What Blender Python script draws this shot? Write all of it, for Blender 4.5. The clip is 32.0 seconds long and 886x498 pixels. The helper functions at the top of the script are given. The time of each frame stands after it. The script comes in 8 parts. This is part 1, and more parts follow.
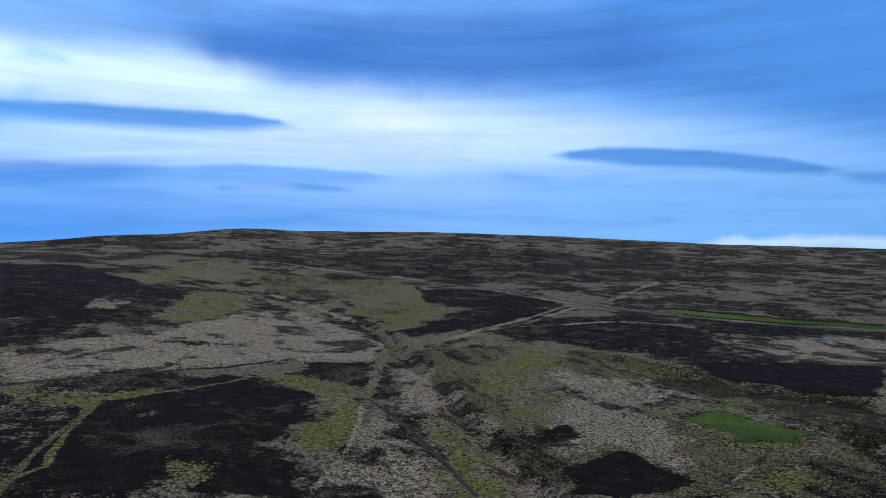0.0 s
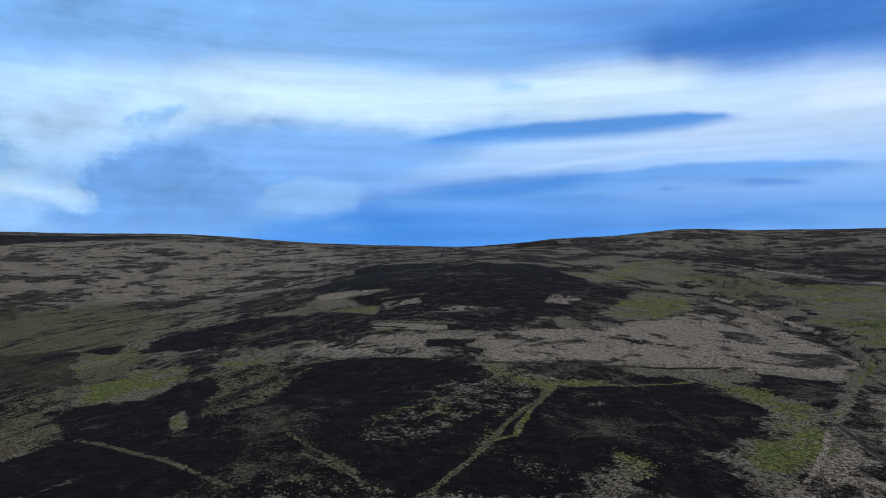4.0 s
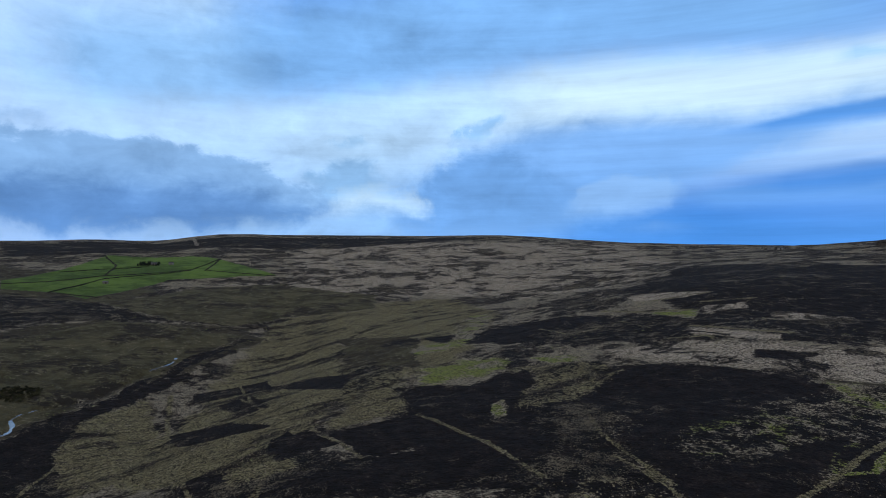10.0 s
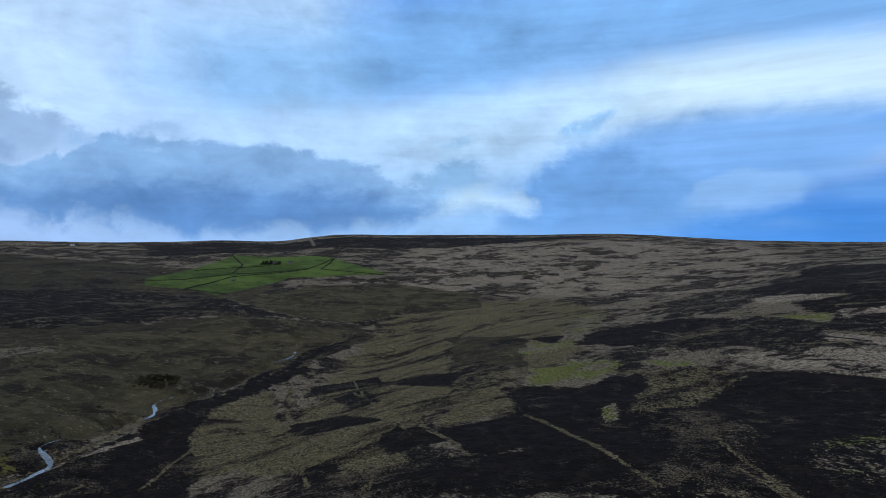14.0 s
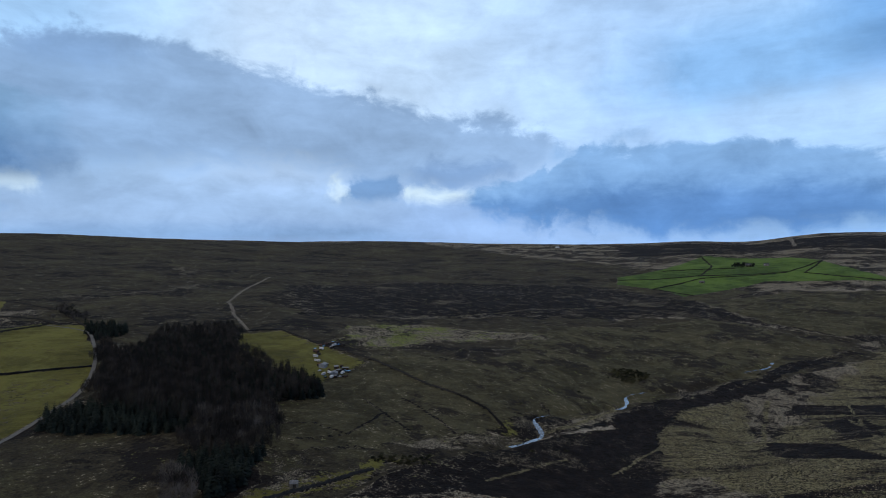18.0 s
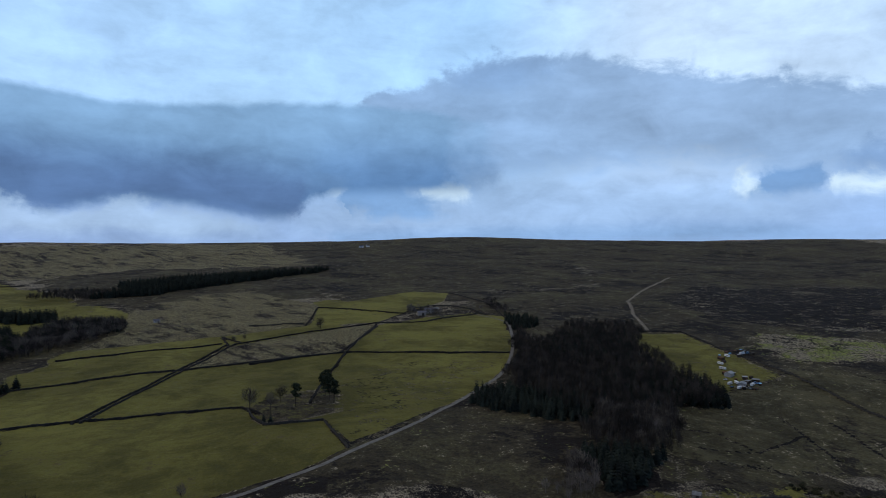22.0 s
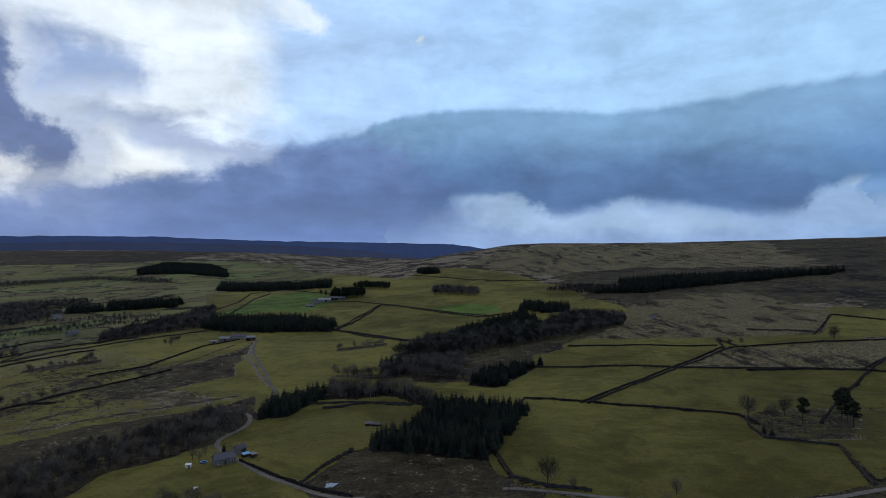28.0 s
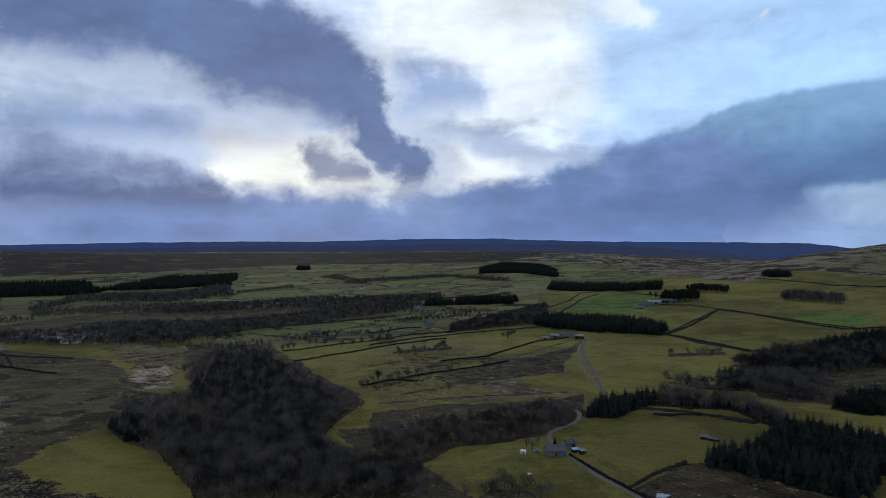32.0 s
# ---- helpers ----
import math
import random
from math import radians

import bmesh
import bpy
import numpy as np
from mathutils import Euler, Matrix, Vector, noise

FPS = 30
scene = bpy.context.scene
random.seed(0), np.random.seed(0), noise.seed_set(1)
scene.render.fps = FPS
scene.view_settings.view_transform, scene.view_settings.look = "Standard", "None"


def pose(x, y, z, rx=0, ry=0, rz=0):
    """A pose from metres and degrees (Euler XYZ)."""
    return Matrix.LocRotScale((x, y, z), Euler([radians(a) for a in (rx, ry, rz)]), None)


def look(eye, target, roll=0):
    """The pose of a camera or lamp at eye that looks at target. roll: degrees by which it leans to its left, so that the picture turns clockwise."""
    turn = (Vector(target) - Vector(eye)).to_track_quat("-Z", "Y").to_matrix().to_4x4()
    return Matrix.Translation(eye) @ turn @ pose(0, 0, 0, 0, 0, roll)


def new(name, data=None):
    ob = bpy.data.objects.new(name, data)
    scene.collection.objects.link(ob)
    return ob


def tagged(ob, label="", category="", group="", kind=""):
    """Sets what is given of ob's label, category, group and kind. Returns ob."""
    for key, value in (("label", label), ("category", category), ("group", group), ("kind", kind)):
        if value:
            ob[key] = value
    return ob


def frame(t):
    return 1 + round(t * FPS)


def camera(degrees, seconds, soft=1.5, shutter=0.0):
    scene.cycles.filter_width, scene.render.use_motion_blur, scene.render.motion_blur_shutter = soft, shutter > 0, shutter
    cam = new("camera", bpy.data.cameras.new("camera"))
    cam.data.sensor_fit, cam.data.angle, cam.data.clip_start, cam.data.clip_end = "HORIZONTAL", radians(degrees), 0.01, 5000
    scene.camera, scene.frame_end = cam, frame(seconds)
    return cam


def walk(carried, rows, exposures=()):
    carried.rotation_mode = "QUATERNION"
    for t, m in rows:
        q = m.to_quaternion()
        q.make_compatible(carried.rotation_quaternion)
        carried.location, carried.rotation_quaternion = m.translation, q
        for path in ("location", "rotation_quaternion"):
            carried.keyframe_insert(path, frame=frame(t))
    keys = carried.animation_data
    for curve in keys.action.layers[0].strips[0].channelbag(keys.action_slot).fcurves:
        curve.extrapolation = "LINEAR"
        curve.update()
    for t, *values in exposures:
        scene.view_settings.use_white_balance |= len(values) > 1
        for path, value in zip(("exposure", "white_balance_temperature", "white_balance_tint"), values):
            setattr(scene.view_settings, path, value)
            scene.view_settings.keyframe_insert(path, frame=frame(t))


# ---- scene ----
# A drone hangs still over a moorland valley and turns slowly to its left.
cam = camera(70.87, 32.0, 0.9)
PATH = [  # seconds, pitch, roll, yaw
    (0.0, 0.494, 0.010, -0.000),
    (0.5, 0.505, -0.008, 3.817),
    (1.0, 0.534, 0.017, 8.976),
    (1.5, 0.532, 0.014, 13.690),
    (2.0, 0.544, 0.020, 19.129),
    (2.5, 0.550, -0.036, 24.936),
    (3.0, 0.545, -0.032, 30.509),
    (3.5, 0.558, -0.060, 35.447),
    (4.0, 0.575, -0.040, 39.129),
    (4.5, 0.544, -0.053, 41.574),
    (6.5, 0.543, 0.071, 47.033),
    (7.0, 0.508, 0.048, 49.410),
    (7.5, 0.499, 0.053, 51.906),
    (8.0, 0.527, 0.063, 54.869),
    (8.5, 0.527, 0.012, 58.339),
    (9.0, 0.529, 0.019, 61.699),
    (9.5, 0.538, 0.015, 64.633),
    (10.0, 0.529, -0.056, 67.219),
    (10.5, 0.524, -0.049, 69.699),
    (11.0, 0.514, 0.020, 71.114),
    (11.5, 0.501, 0.053, 71.966),
    (12.0, 0.520, 0.021, 72.546),
    (12.5, 0.504, 0.044, 72.975),
    (13.0, 0.488, 0.065, 73.373),
    (13.5, 0.467, 0.075, 74.723),
    (15.5, 0.528, 0.042, 90.267),
    (16.0, 0.558, 0.087, 96.700),
    (16.5, 0.555, 0.072, 102.622),
    (17.0, 0.580, 0.002, 107.984),
    (17.5, 0.561, 0.026, 113.344),
    (18.0, 0.576, -0.028, 118.240),
    (18.5, 0.559, -0.026, 123.198),
    (19.0, 0.585, 0.061, 127.707),
    (19.5, 0.563, 0.062, 131.748),
    (20.0, 0.580, 0.042, 135.667),
    (20.5, 0.590, 0.024, 139.856),
    (21.0, 0.598, 0.025, 144.218),
    (21.5, 0.578, -0.024, 148.933),
    (22.0, 0.572, 0.009, 153.758),
    (22.5, 0.556, 0.017, 159.232),
    (23.0, 0.557, 0.018, 164.923),
    (23.5, 0.561, 0.007, 170.747),
    (24.0, 0.553, -0.027, 176.174),
    (24.5, 0.561, -0.048, 179.254),
    (26.5, 0.543, 0.015, 189.188),
    (27.0, 0.529, 0.031, 192.808),
    (27.5, 0.502, 0.023, 195.948),
    (28.0, 0.481, 0.039, 197.004),
    (28.5, 0.459, 0.067, 197.777),
    (29.0, 0.460, 0.104, 198.429),
    (29.5, 0.464, 0.080, 199.106),
    (30.0, 0.457, 0.059, 201.786),
    (30.5, 0.480, 0.065, 206.988),
    (31.0, 0.484, 0.050, 213.019),
    (31.5, 0.507, 0.033, 219.452),
    (32.0, 0.542, 0.023, 226.512),
]
walk(cam, [(t, pose(0, 0, 110, 90 + p, r, y)) for t, p, r, y in PATH],
     exposures=[(0, 0.32), (4, 0.14), (8, 0.17), (13, 0.13), (16, 0.1), (20, 0.1), (24, 0.18), (27, 0.02), (32, 0.08)])

# ---------------------------------------------------------------- sky and sun
SUN_BEARING, SUN_HEIGHT = 240.0, 14.0
sun = new("sun", bpy.data.lights.new("sun", "SUN"))
sun.data.energy, sun.data.angle, sun.data.color = 0.5, radians(14), (1, 0.93, 0.84)
a, e = radians(SUN_BEARING), radians(SUN_HEIGHT)
sun.matrix_world = look((-math.sin(a) * math.cos(e) * 900, math.cos(a) * math.cos(e) * 900, math.sin(e) * 900), (0, 0, 0))


class Tree:
    """A small wrapper to wire shader nodes."""

    def __init__(self, tree):
        self.t = tree
        tree.nodes.clear()

    def n(self, kind, *ins, **props):
        node = self.t.nodes.new(kind)
        for k, v in props.items():
            setattr(node, k, v)
        for i, v in enumerate(ins):
            self.put(node.inputs[i], v)
        return node.outputs[0] if len(node.outputs) else None

    def put(self, socket, v):
        if v is None:
            return
        if isinstance(v, bpy.types.NodeSocket):
            self.t.links.new(v, socket)
        else:
            socket.default_value = v

    def m(self, op, *ins):
        return self.n("ShaderNodeMath", *ins, operation=op)

    def v(self, op, *ins):
        return self.n("ShaderNodeVectorMath", *ins, operation=op)

    def xyz(self, x, y, z=0.0):
        return self.n("ShaderNodeCombineXYZ", x, y, z)

    def noise(self, vec, scale, detail=4.0, rough=0.55, distortion=0.0):
        o = self.t.nodes.new("ShaderNodeTexNoise")
        self.put(o.inputs["Vector"], vec)
        o.inputs["Scale"].default_value, o.inputs["Detail"].default_value = scale, detail
        o.inputs["Roughness"].default_value, o.inputs["Distortion"].default_value = rough, distortion
        return o.outputs["Fac"]

    def step(self, v, lo, hi, a=0.0, b=1.0):
        o = self.t.nodes.new("ShaderNodeMapRange")
        o.interpolation_type = "SMOOTHSTEP"
        for i, val in enumerate((v, lo, hi, a, b)):
            self.put(o.inputs[i], val)
        return o.outputs[0]

    def mix(self, f, a, b):
        o = self.t.nodes.new("ShaderNodeMix")
        o.data_type = "RGBA"
        self.put(o.inputs[0], f), self.put(o.inputs[6], a), self.put(o.inputs[7], b)
        return o.outputs[2]

    def ramp(self, f, stops):
        o = self.t.nodes.new("ShaderNodeValToRGB")
        r = o.color_ramp
        while len(r.elements) < len(stops):
            r.elements.new(0.5)
        for el, (p, c) in zip(r.elements, stops):
            el.position, el.color = p, c
        self.put(o.inputs[0], f)
        return o.outputs[0]

    def attr(self, name):
        o = self.t.nodes.new("ShaderNodeAttribute")
        o.attribute_name = name
        return o.outputs["Fac"]


def srgb(r, g, b):
    """A linear colour from 0-255 values."""
    f = lambda c: c / 3294.6 if c <= 10.3 else ((c / 255 + 0.055) / 1.055) ** 2.4
    return (f(r), f(g), f(b), 1.0)


world = bpy.data.worlds.new("world")
scene.world = world
world.use_nodes = True
w = Tree(world.node_tree)
coord = w.t.nodes.new("ShaderNodeTexCoord")
way = w.v("NORMALIZE", coord.outputs["Generated"])
sep = w.t.nodes.new("ShaderNodeSeparateXYZ")
w.t.links.new(way, sep.inputs[0])
# bearing, counted from 120 degrees left of +y, and height above the level, both in degrees
c0, s0 = math.cos(radians(120)), math.sin(radians(120))
ahead = w.m("ADD", w.m("MULTIPLY", sep.outputs[0], -s0), w.m("MULTIPLY", sep.outputs[1], c0))
left = w.m("ADD", w.m("MULTIPLY", sep.outputs[0], -c0), w.m("MULTIPLY", sep.outputs[1], -s0))
bearing = w.m("MULTIPLY", w.m("ARCTAN2", left, ahead), 180 / math.pi)
rise = w.m("MULTIPLY", w.m("ARCSINE", sep.outputs[2]), 180 / math.pi)
# clouds spread out overhead, so their texture is laid on a flat layer far up
flat = w.m("DIVIDE", 1.0, w.m("ADD", w.m("ABSOLUTE", sep.outputs[2]), 0.10))
sheet = w.xyz(w.m("MULTIPLY", sep.outputs[0], flat), w.m("MULTIPLY", sep.outputs[1], flat), w.m("MULTIPLY", flat, 0.35))
n_big = w.noise(sheet, 1.1, 5.0, 0.55)
heap = w.m("SUBTRACT", w.noise(w.v("MULTIPLY", way, (1.0, 1.0, 1.6)), 14.0, 7.0, 0.60, 0.35), 0.5)
roll = w.m("SUBTRACT", w.noise(w.v("MULTIPLY", way, (1.0, 1.0, 3.0)), 5.0, 6.0, 0.58, 0.2), 0.5)
side = w.m("SUBTRACT", w.noise(w.v("ADD", way, (3.1, 1.7, 0.4)), 12.0, 6.0, 0.62), 0.5)
puff = w.step(bearing, -82.0, -48.0, 0.14, 1.0)      # smooth lens clouds to one side, lumpy ones to the other
place_b = w.m("MULTIPLY_ADD", w.m("MULTIPLY", side, puff), 9.0, bearing)
lumps = w.m("MULTIPLY_ADD", heap, 3.2, w.m("MULTIPLY", roll, 2.2))
streaks = w.noise(w.xyz(w.m("MULTIPLY", bearing, 0.05), w.m("MULTIPLY", rise, 0.8)), 1.0, 6.0, 0.62)
grain = w.m("MULTIPLY", w.m("MULTIPLY_ADD", heap, 0.55, w.m("MULTIPLY", roll, 0.80)), puff)
grain = w.m("ADD", grain, w.m("MULTIPLY", w.m("SUBTRACT", streaks, 0.5), w.step(bearing, -80.0, 0.0, 0.55, 0.10)))
tone = w.m("ADD", grain, 1.0)


def round_sky(height_colours):
    """A colour that changes with the bearing all round."""
    lo, hi = -60.0, 300.0
    return w.ramp(w.m("MULTIPLY_ADD", bearing, 1 / (hi - lo), (120 - lo) / (hi - lo)), [((b_ - lo) / (hi - lo), srgb(*c_)) for b_, c_ in height_colours])


# the clear air and thin veil behind the clouds: near the skyline, and higher up
low_air = round_sky([(-60, (98, 156, 226)), (-35, (106, 164, 228)), (0, (116, 168, 234)), (25, (92, 150, 227)), (45, (68, 136, 221)), (60, (108, 164, 234)), (75, (142, 188, 240)),
                     (110, (150, 184, 232)), (150, (150, 182, 226)), (180, (144, 173, 216)), (205, (134, 160, 206)), (235, (140, 158, 200)), (300, (138, 156, 198))])
high_air = round_sky([(-60, (112, 164, 230)), (-20, (138, 184, 240)), (10, (170, 204, 247)), (40, (178, 212, 250)), (75, (178, 215, 251)), (100, (170, 206, 249)), (120, (192, 220, 251)),
                      (135, (196, 222, 251)), (150, (164, 206, 249)), (170, (170, 210, 250)), (195, (170, 208, 251)), (215, (182, 212, 251)), (240, (206, 220, 243)), (300, (164, 186, 224))])
cover = [w.mix(w.step(rise, 3.0, 11.0), low_air, high_air)]


def tree_of(name, ins):
    """A new group of nodes with its inputs and one colour coming out."""
    tree_ = bpy.data.node_groups.new(name, "ShaderNodeTree")
    for label, kind in ins:
        tree_.interface.new_socket(label, in_out="INPUT", socket_type="NodeSocket" + kind)
    tree_.interface.new_socket("Sky", in_out="OUTPUT", socket_type="NodeSocketColor")
    g = Tree(tree_)
    return g, tree_.nodes.new("NodeGroupInput").outputs


def cloud_shape(shaded):
    """A group of nodes that lays one cloud over the sky behind it."""
    g, i = tree_of("cloud_bank", [("Behind", "Color"), ("Line", "Color"), ("Top", "Color"), ("Base", "Color"), ("Rise", "Float"), ("Lumps", "Float"),
                                  ("Lumpy", "Float"), ("Soft Top", "Float"), ("Soft Base", "Float"), ("Amount", "Float")])
    k = g.t.nodes.new("ShaderNodeSeparateColor")
    g.t.links.new(i["Line"], k.inputs[0])
    at = g.m("MULTIPLY_ADD", i["Lumps"], i["Lumpy"], i["Rise"])
    under = g.m("SUBTRACT", g.m("MULTIPLY_ADD", k.outputs[0], 45.0, -5.0), at)
    over = g.m("SUBTRACT", at, g.m("MULTIPLY_ADD", k.outputs[1], 45.0, -5.0))
    mask = g.m("MULTIPLY", g.step(under, g.m("MULTIPLY", i["Soft Top"], -1.0), i["Soft Top"]), g.step(over, g.m("MULTIPLY", i["Soft Base"], -1.0), i["Soft Base"]))
    mask = g.m("MULTIPLY", mask, g.m("MULTIPLY", k.outputs[2], i["Amount"]))
    body = i["Top"]
    if shaded:
        deep = g.m("DIVIDE", over, g.m("ADD", g.m("MAXIMUM", g.m("ADD", over, under), 0.0), 0.05))
        body = g.mix(g.step(deep, 0.1, 0.95), i["Base"], i["Top"])
    g.t.links.new(g.mix(mask, i["Behind"], body), g.t.nodes.new("NodeGroupOutput").inputs[0])
    return g.t


PLAIN_CLOUD, SHADED_CLOUD = cloud_shape(False), cloud_shape(True)
BANKS = []


def bank(top, base, soft_top, soft_base, lumpy, amount, *rows):
    """One cloud: the colours of its top and base, how soft its edges are and how far they heave (degrees), how dense it is,
    and rows of bearing, height of its base and height of its top (degrees)."""
    BANKS.append((top, base, soft_top, soft_base, lumpy, amount, rows))


def lay_banks(some):
    """Several clouds, one over the other, in one group of nodes."""
    g, i = tree_of("cloud_layer", [("Behind", "Color"), ("Bearing", "Float"), ("Rise", "Float"), ("Lumps", "Float")])
    sky = i["Behind"]
    for top, base, soft_top, soft_base, lumpy, amount, rows in some:
        b0, b1 = rows[0][0], rows[-1][0]
        stops = []
        for k, (b_, lo, hi) in enumerate(rows):
            stops.append(((b_ - b0) / (b1 - b0), ((hi + 5) / 45, (lo + 5) / 45, 0.0 if k in (0, len(rows) - 1) else 1.0, 1.0)))
        line = g.ramp(g.m("MULTIPLY_ADD", i["Bearing"], 1 / (b1 - b0), (120 - b0) / (b1 - b0)), stops)
        node = g.t.nodes.new("ShaderNodeGroup")
        node.node_tree = PLAIN_CLOUD if top == base else SHADED_CLOUD
        for socket, v in zip(node.inputs, (sky, line, srgb(*top), srgb(*base), i["Rise"], i["Lumps"], lumpy, soft_top, soft_base, amount)):
            g.put(socket, v)
        sky = node.outputs[0]
    g.t.links.new(sky, g.t.nodes.new("NodeGroupOutput").inputs[0])
    return g.t


# the clouds, from the farthest to the nearest
bank((101, 155, 228), (101, 155, 228), 2.05, 2.36, 0.25, 0.95, (-41.4, 7.0, 25.6), (-35.6, 8.2, 27.5), (-25.2, 11.4, 30.0), (-16.1, 12.8, 31.6), (-6.0, 14.0, 32.4), (1.8, 14.8, 32.6), (9.5, 15.1, 32.2), (17.0, 16.1, 31.4), (23.8, 16.9, 30.3), (35.6, 16.1, 27.5), (50.7, 17.2, 32.1), (58.5, 16.9, 31.2), (67.2, 16.1, 29.5), (74.6, 14.9, 30.1), (81.0, 14.0, 28.5), (89.7, 13.6, 25.8))
bank((62, 127, 204), (62, 127, 204), 2.7, 2.36, 0.3, 0.8, (-42.8, 6.9, 25.1), (-35.6, 9.1, 27.5), (-25.2, 11.9, 30.0), (-16.1, 14.0, 29.7), (-6.0, 16.7, 24.8))
bank((62, 114, 192), (62, 114, 192), 2.18, 1.8, 0.4, 0.85, (-24.3, 14.9, 17.5), (-16.1, 15.0, 19.8), (-6.0, 15.2, 21.3), (4.4, 15.4, 20.9), (12.0, 15.5, 20.3), (20.2, 16.0, 18.7), (23.8, 16.3, 17.6))
bank((49, 109, 189), (49, 109, 189), 2.18, 1.94, 0.3, 0.5, (3.6, 15.2, 19.7), (11.8, 15.9, 20.1), (20.7, 17.1, 20.5), (28.0, 18.4, 20.7))
bank((125, 178, 233), (125, 178, 233), 2.7, 1.8, 0.5, 0.75, (26.1, 16.2, 20.8), (36.5, 17.0, 22.9), (50.6, 17.5, 24.6), (58.3, 17.1, 24.5), (66.1, 16.2, 24.1), (73.7, 15.1, 22.8), (81.0, 14.0, 21.2), (87.6, 13.0, 19.9), (92.5, 12.6, 19.4), (97.2, 12.6, 18.5), (105.3, 12.7, 16.6))
bank((213, 237, 250), (213, 237, 250), 1.4, 1.8, 0.35, 0.75, (14.5, 14.1, 15.3), (18.3, 13.6, 15.8), (23.8, 13.1, 16.2), (30.0, 12.4, 15.8), (35.5, 11.7, 15.3), (43.5, 12.4, 15.3), (53.6, 11.8, 15.4), (62.9, 11.2, 15.9))
bank((215, 232, 250), (215, 232, 250), 0.88, 1.52, 0.5, 0.8, (-2.4, 10.6, 11.6), (1.3, 10.9, 13.0), (4.9, 10.8, 13.6), (7.5, 11.1, 13.1), (10.0, 11.9, 12.4))
bank((196, 219, 248), (196, 219, 248), 1.66, 2.08, 0.4, 0.55, (-24.3, 9.4, 11.0), (-13.6, 8.6, 11.8), (-3.4, 8.5, 13.3), (6.9, 9.0, 14.5), (16.9, 9.3, 13.7), (23.8, 9.2, 10.2))
bank((192, 225, 250), (192, 225, 250), 1.4, 1.8, 0.5, 0.48, (26.2, 13.0, 15.6), (30.5, 11.9, 15.9), (36.5, 11.7, 15.9), (43.3, 12.2, 16.5), (50.6, 11.9, 16.6), (58.3, 11.6, 16.3), (66.1, 11.3, 14.3))
bank((116, 170, 236), (116, 170, 236), 1.4, 1.24, 0.6, 0.9, (28.0, 10.7, 12.4), (34.1, 9.8, 12.3), (40.9, 7.9, 11.4), (48.6, 5.5, 12.0), (53.6, 2.6, 11.9), (58.4, 2.0, 11.2), (62.9, 1.9, 10.2), (66.3, 1.9, 9.6), (69.1, 1.8, 7.3), (73.2, 2.0, 5.0))
bank((99, 151, 213), (99, 151, 213), 1.27, 1.38, 1.8, 0.55, (53.6, 2.4, 4.6), (59.3, 2.2, 7.9), (63.3, 2.1, 9.5), (66.3, 2.0, 9.0), (69.1, 2.1, 5.9), (72.5, 2.3, 4.0))
bank((139, 184, 238), (139, 184, 238), 0.43, 1.1, 0.8, 0.75, (45.6, 5.2, 5.5), (47.6, 4.4, 6.7), (50.6, 3.5, 7.1), (54.6, 3.2, 5.7), (57.2, 3.3, 3.5))
bank((136, 183, 241), (136, 183, 241), 0.49, 0.68, 0.2, 0.7, (43.5, 2.3, 2.5), (48.6, 2.2, 2.8), (52.6, 2.2, 2.4))
bank((72, 144, 227), (72, 144, 227), 0.88, 0.82, 0.1, 0.55, (16.2, 0.3, 1.3), (28.0, 0.4, 1.9), (38.3, 0.4, 2.7), (46.1, 0.4, 3.3), (54.6, 0.4, 3.4), (59.3, 0.3, 2.2))
bank((81, 143, 218), (81, 143, 218), 0.31, 0.61, 0.1, 0.95, (12.7, 11.2, 11.3), (14.8, 11.2, 11.8), (17.5, 10.8, 12.1), (23.1, 10.5, 12.1), (30.5, 10.3, 11.9), (35.7, 10.3, 11.4), (39.3, 10.1, 10.9), (44.0, 10.0, 10.2))
bank((99, 157, 229), (99, 157, 229), 0.26, 0.82, 0.12, 0.85, (3.7, 6.7, 6.9), (6.8, 6.6, 7.4), (11.9, 6.2, 7.7), (18.4, 6.2, 7.8), (25.5, 5.6, 7.3), (30.5, 4.6, 6.7), (35.7, 4.4, 6.1), (43.5, 4.2, 5.5), (46.6, 5.0, 5.2))
bank((63, 130, 213), (63, 130, 213), 0.49, 0.68, 0.12, 0.7, (23.1, 6.8, 7.7), (28.0, 6.0, 7.4), (33.1, 5.3, 7.1), (38.3, 5.2, 6.7), (44.0, 5.5, 6.3))
bank((184, 212, 248), (184, 212, 248), 0.22, 0.25, 0.08, 0.7, (10.7, 8.5, 8.6), (15.7, 8.8, 9.0), (20.3, 8.8, 9.0), (25.0, 8.3, 8.6), (29.0, 7.9, 8.2), (34.1, 7.4, 7.6))
bank((99, 156, 229), (99, 156, 229), 0.49, 0.54, 0.1, 0.7, (18.4, 4.2, 4.4), (23.1, 4.4, 4.9), (28.0, 4.7, 5.2), (33.1, 4.5, 5.1), (38.3, 4.1, 4.4))
bank((89, 149, 224), (89, 149, 224), 0.36, 0.47, 0.06, 0.7, (21.5, 4.8, 5.0), (25.5, 4.7, 5.4), (31.1, 4.5, 5.2), (35.5, 4.2, 4.6))
bank((87, 145, 220), (87, 145, 220), 0.26, 0.33, 0.05, 0.85, (16.9, 5.6, 5.7), (19.5, 5.6, 5.9), (20.8, 5.6, 5.6))
bank((86, 144, 219), (86, 144, 219), 0.26, 0.33, 0.05, 0.85, (7.2, 5.6, 5.7), (9.5, 5.7, 6.1), (12.5, 5.8, 6.3), (15.7, 6.1, 6.2))
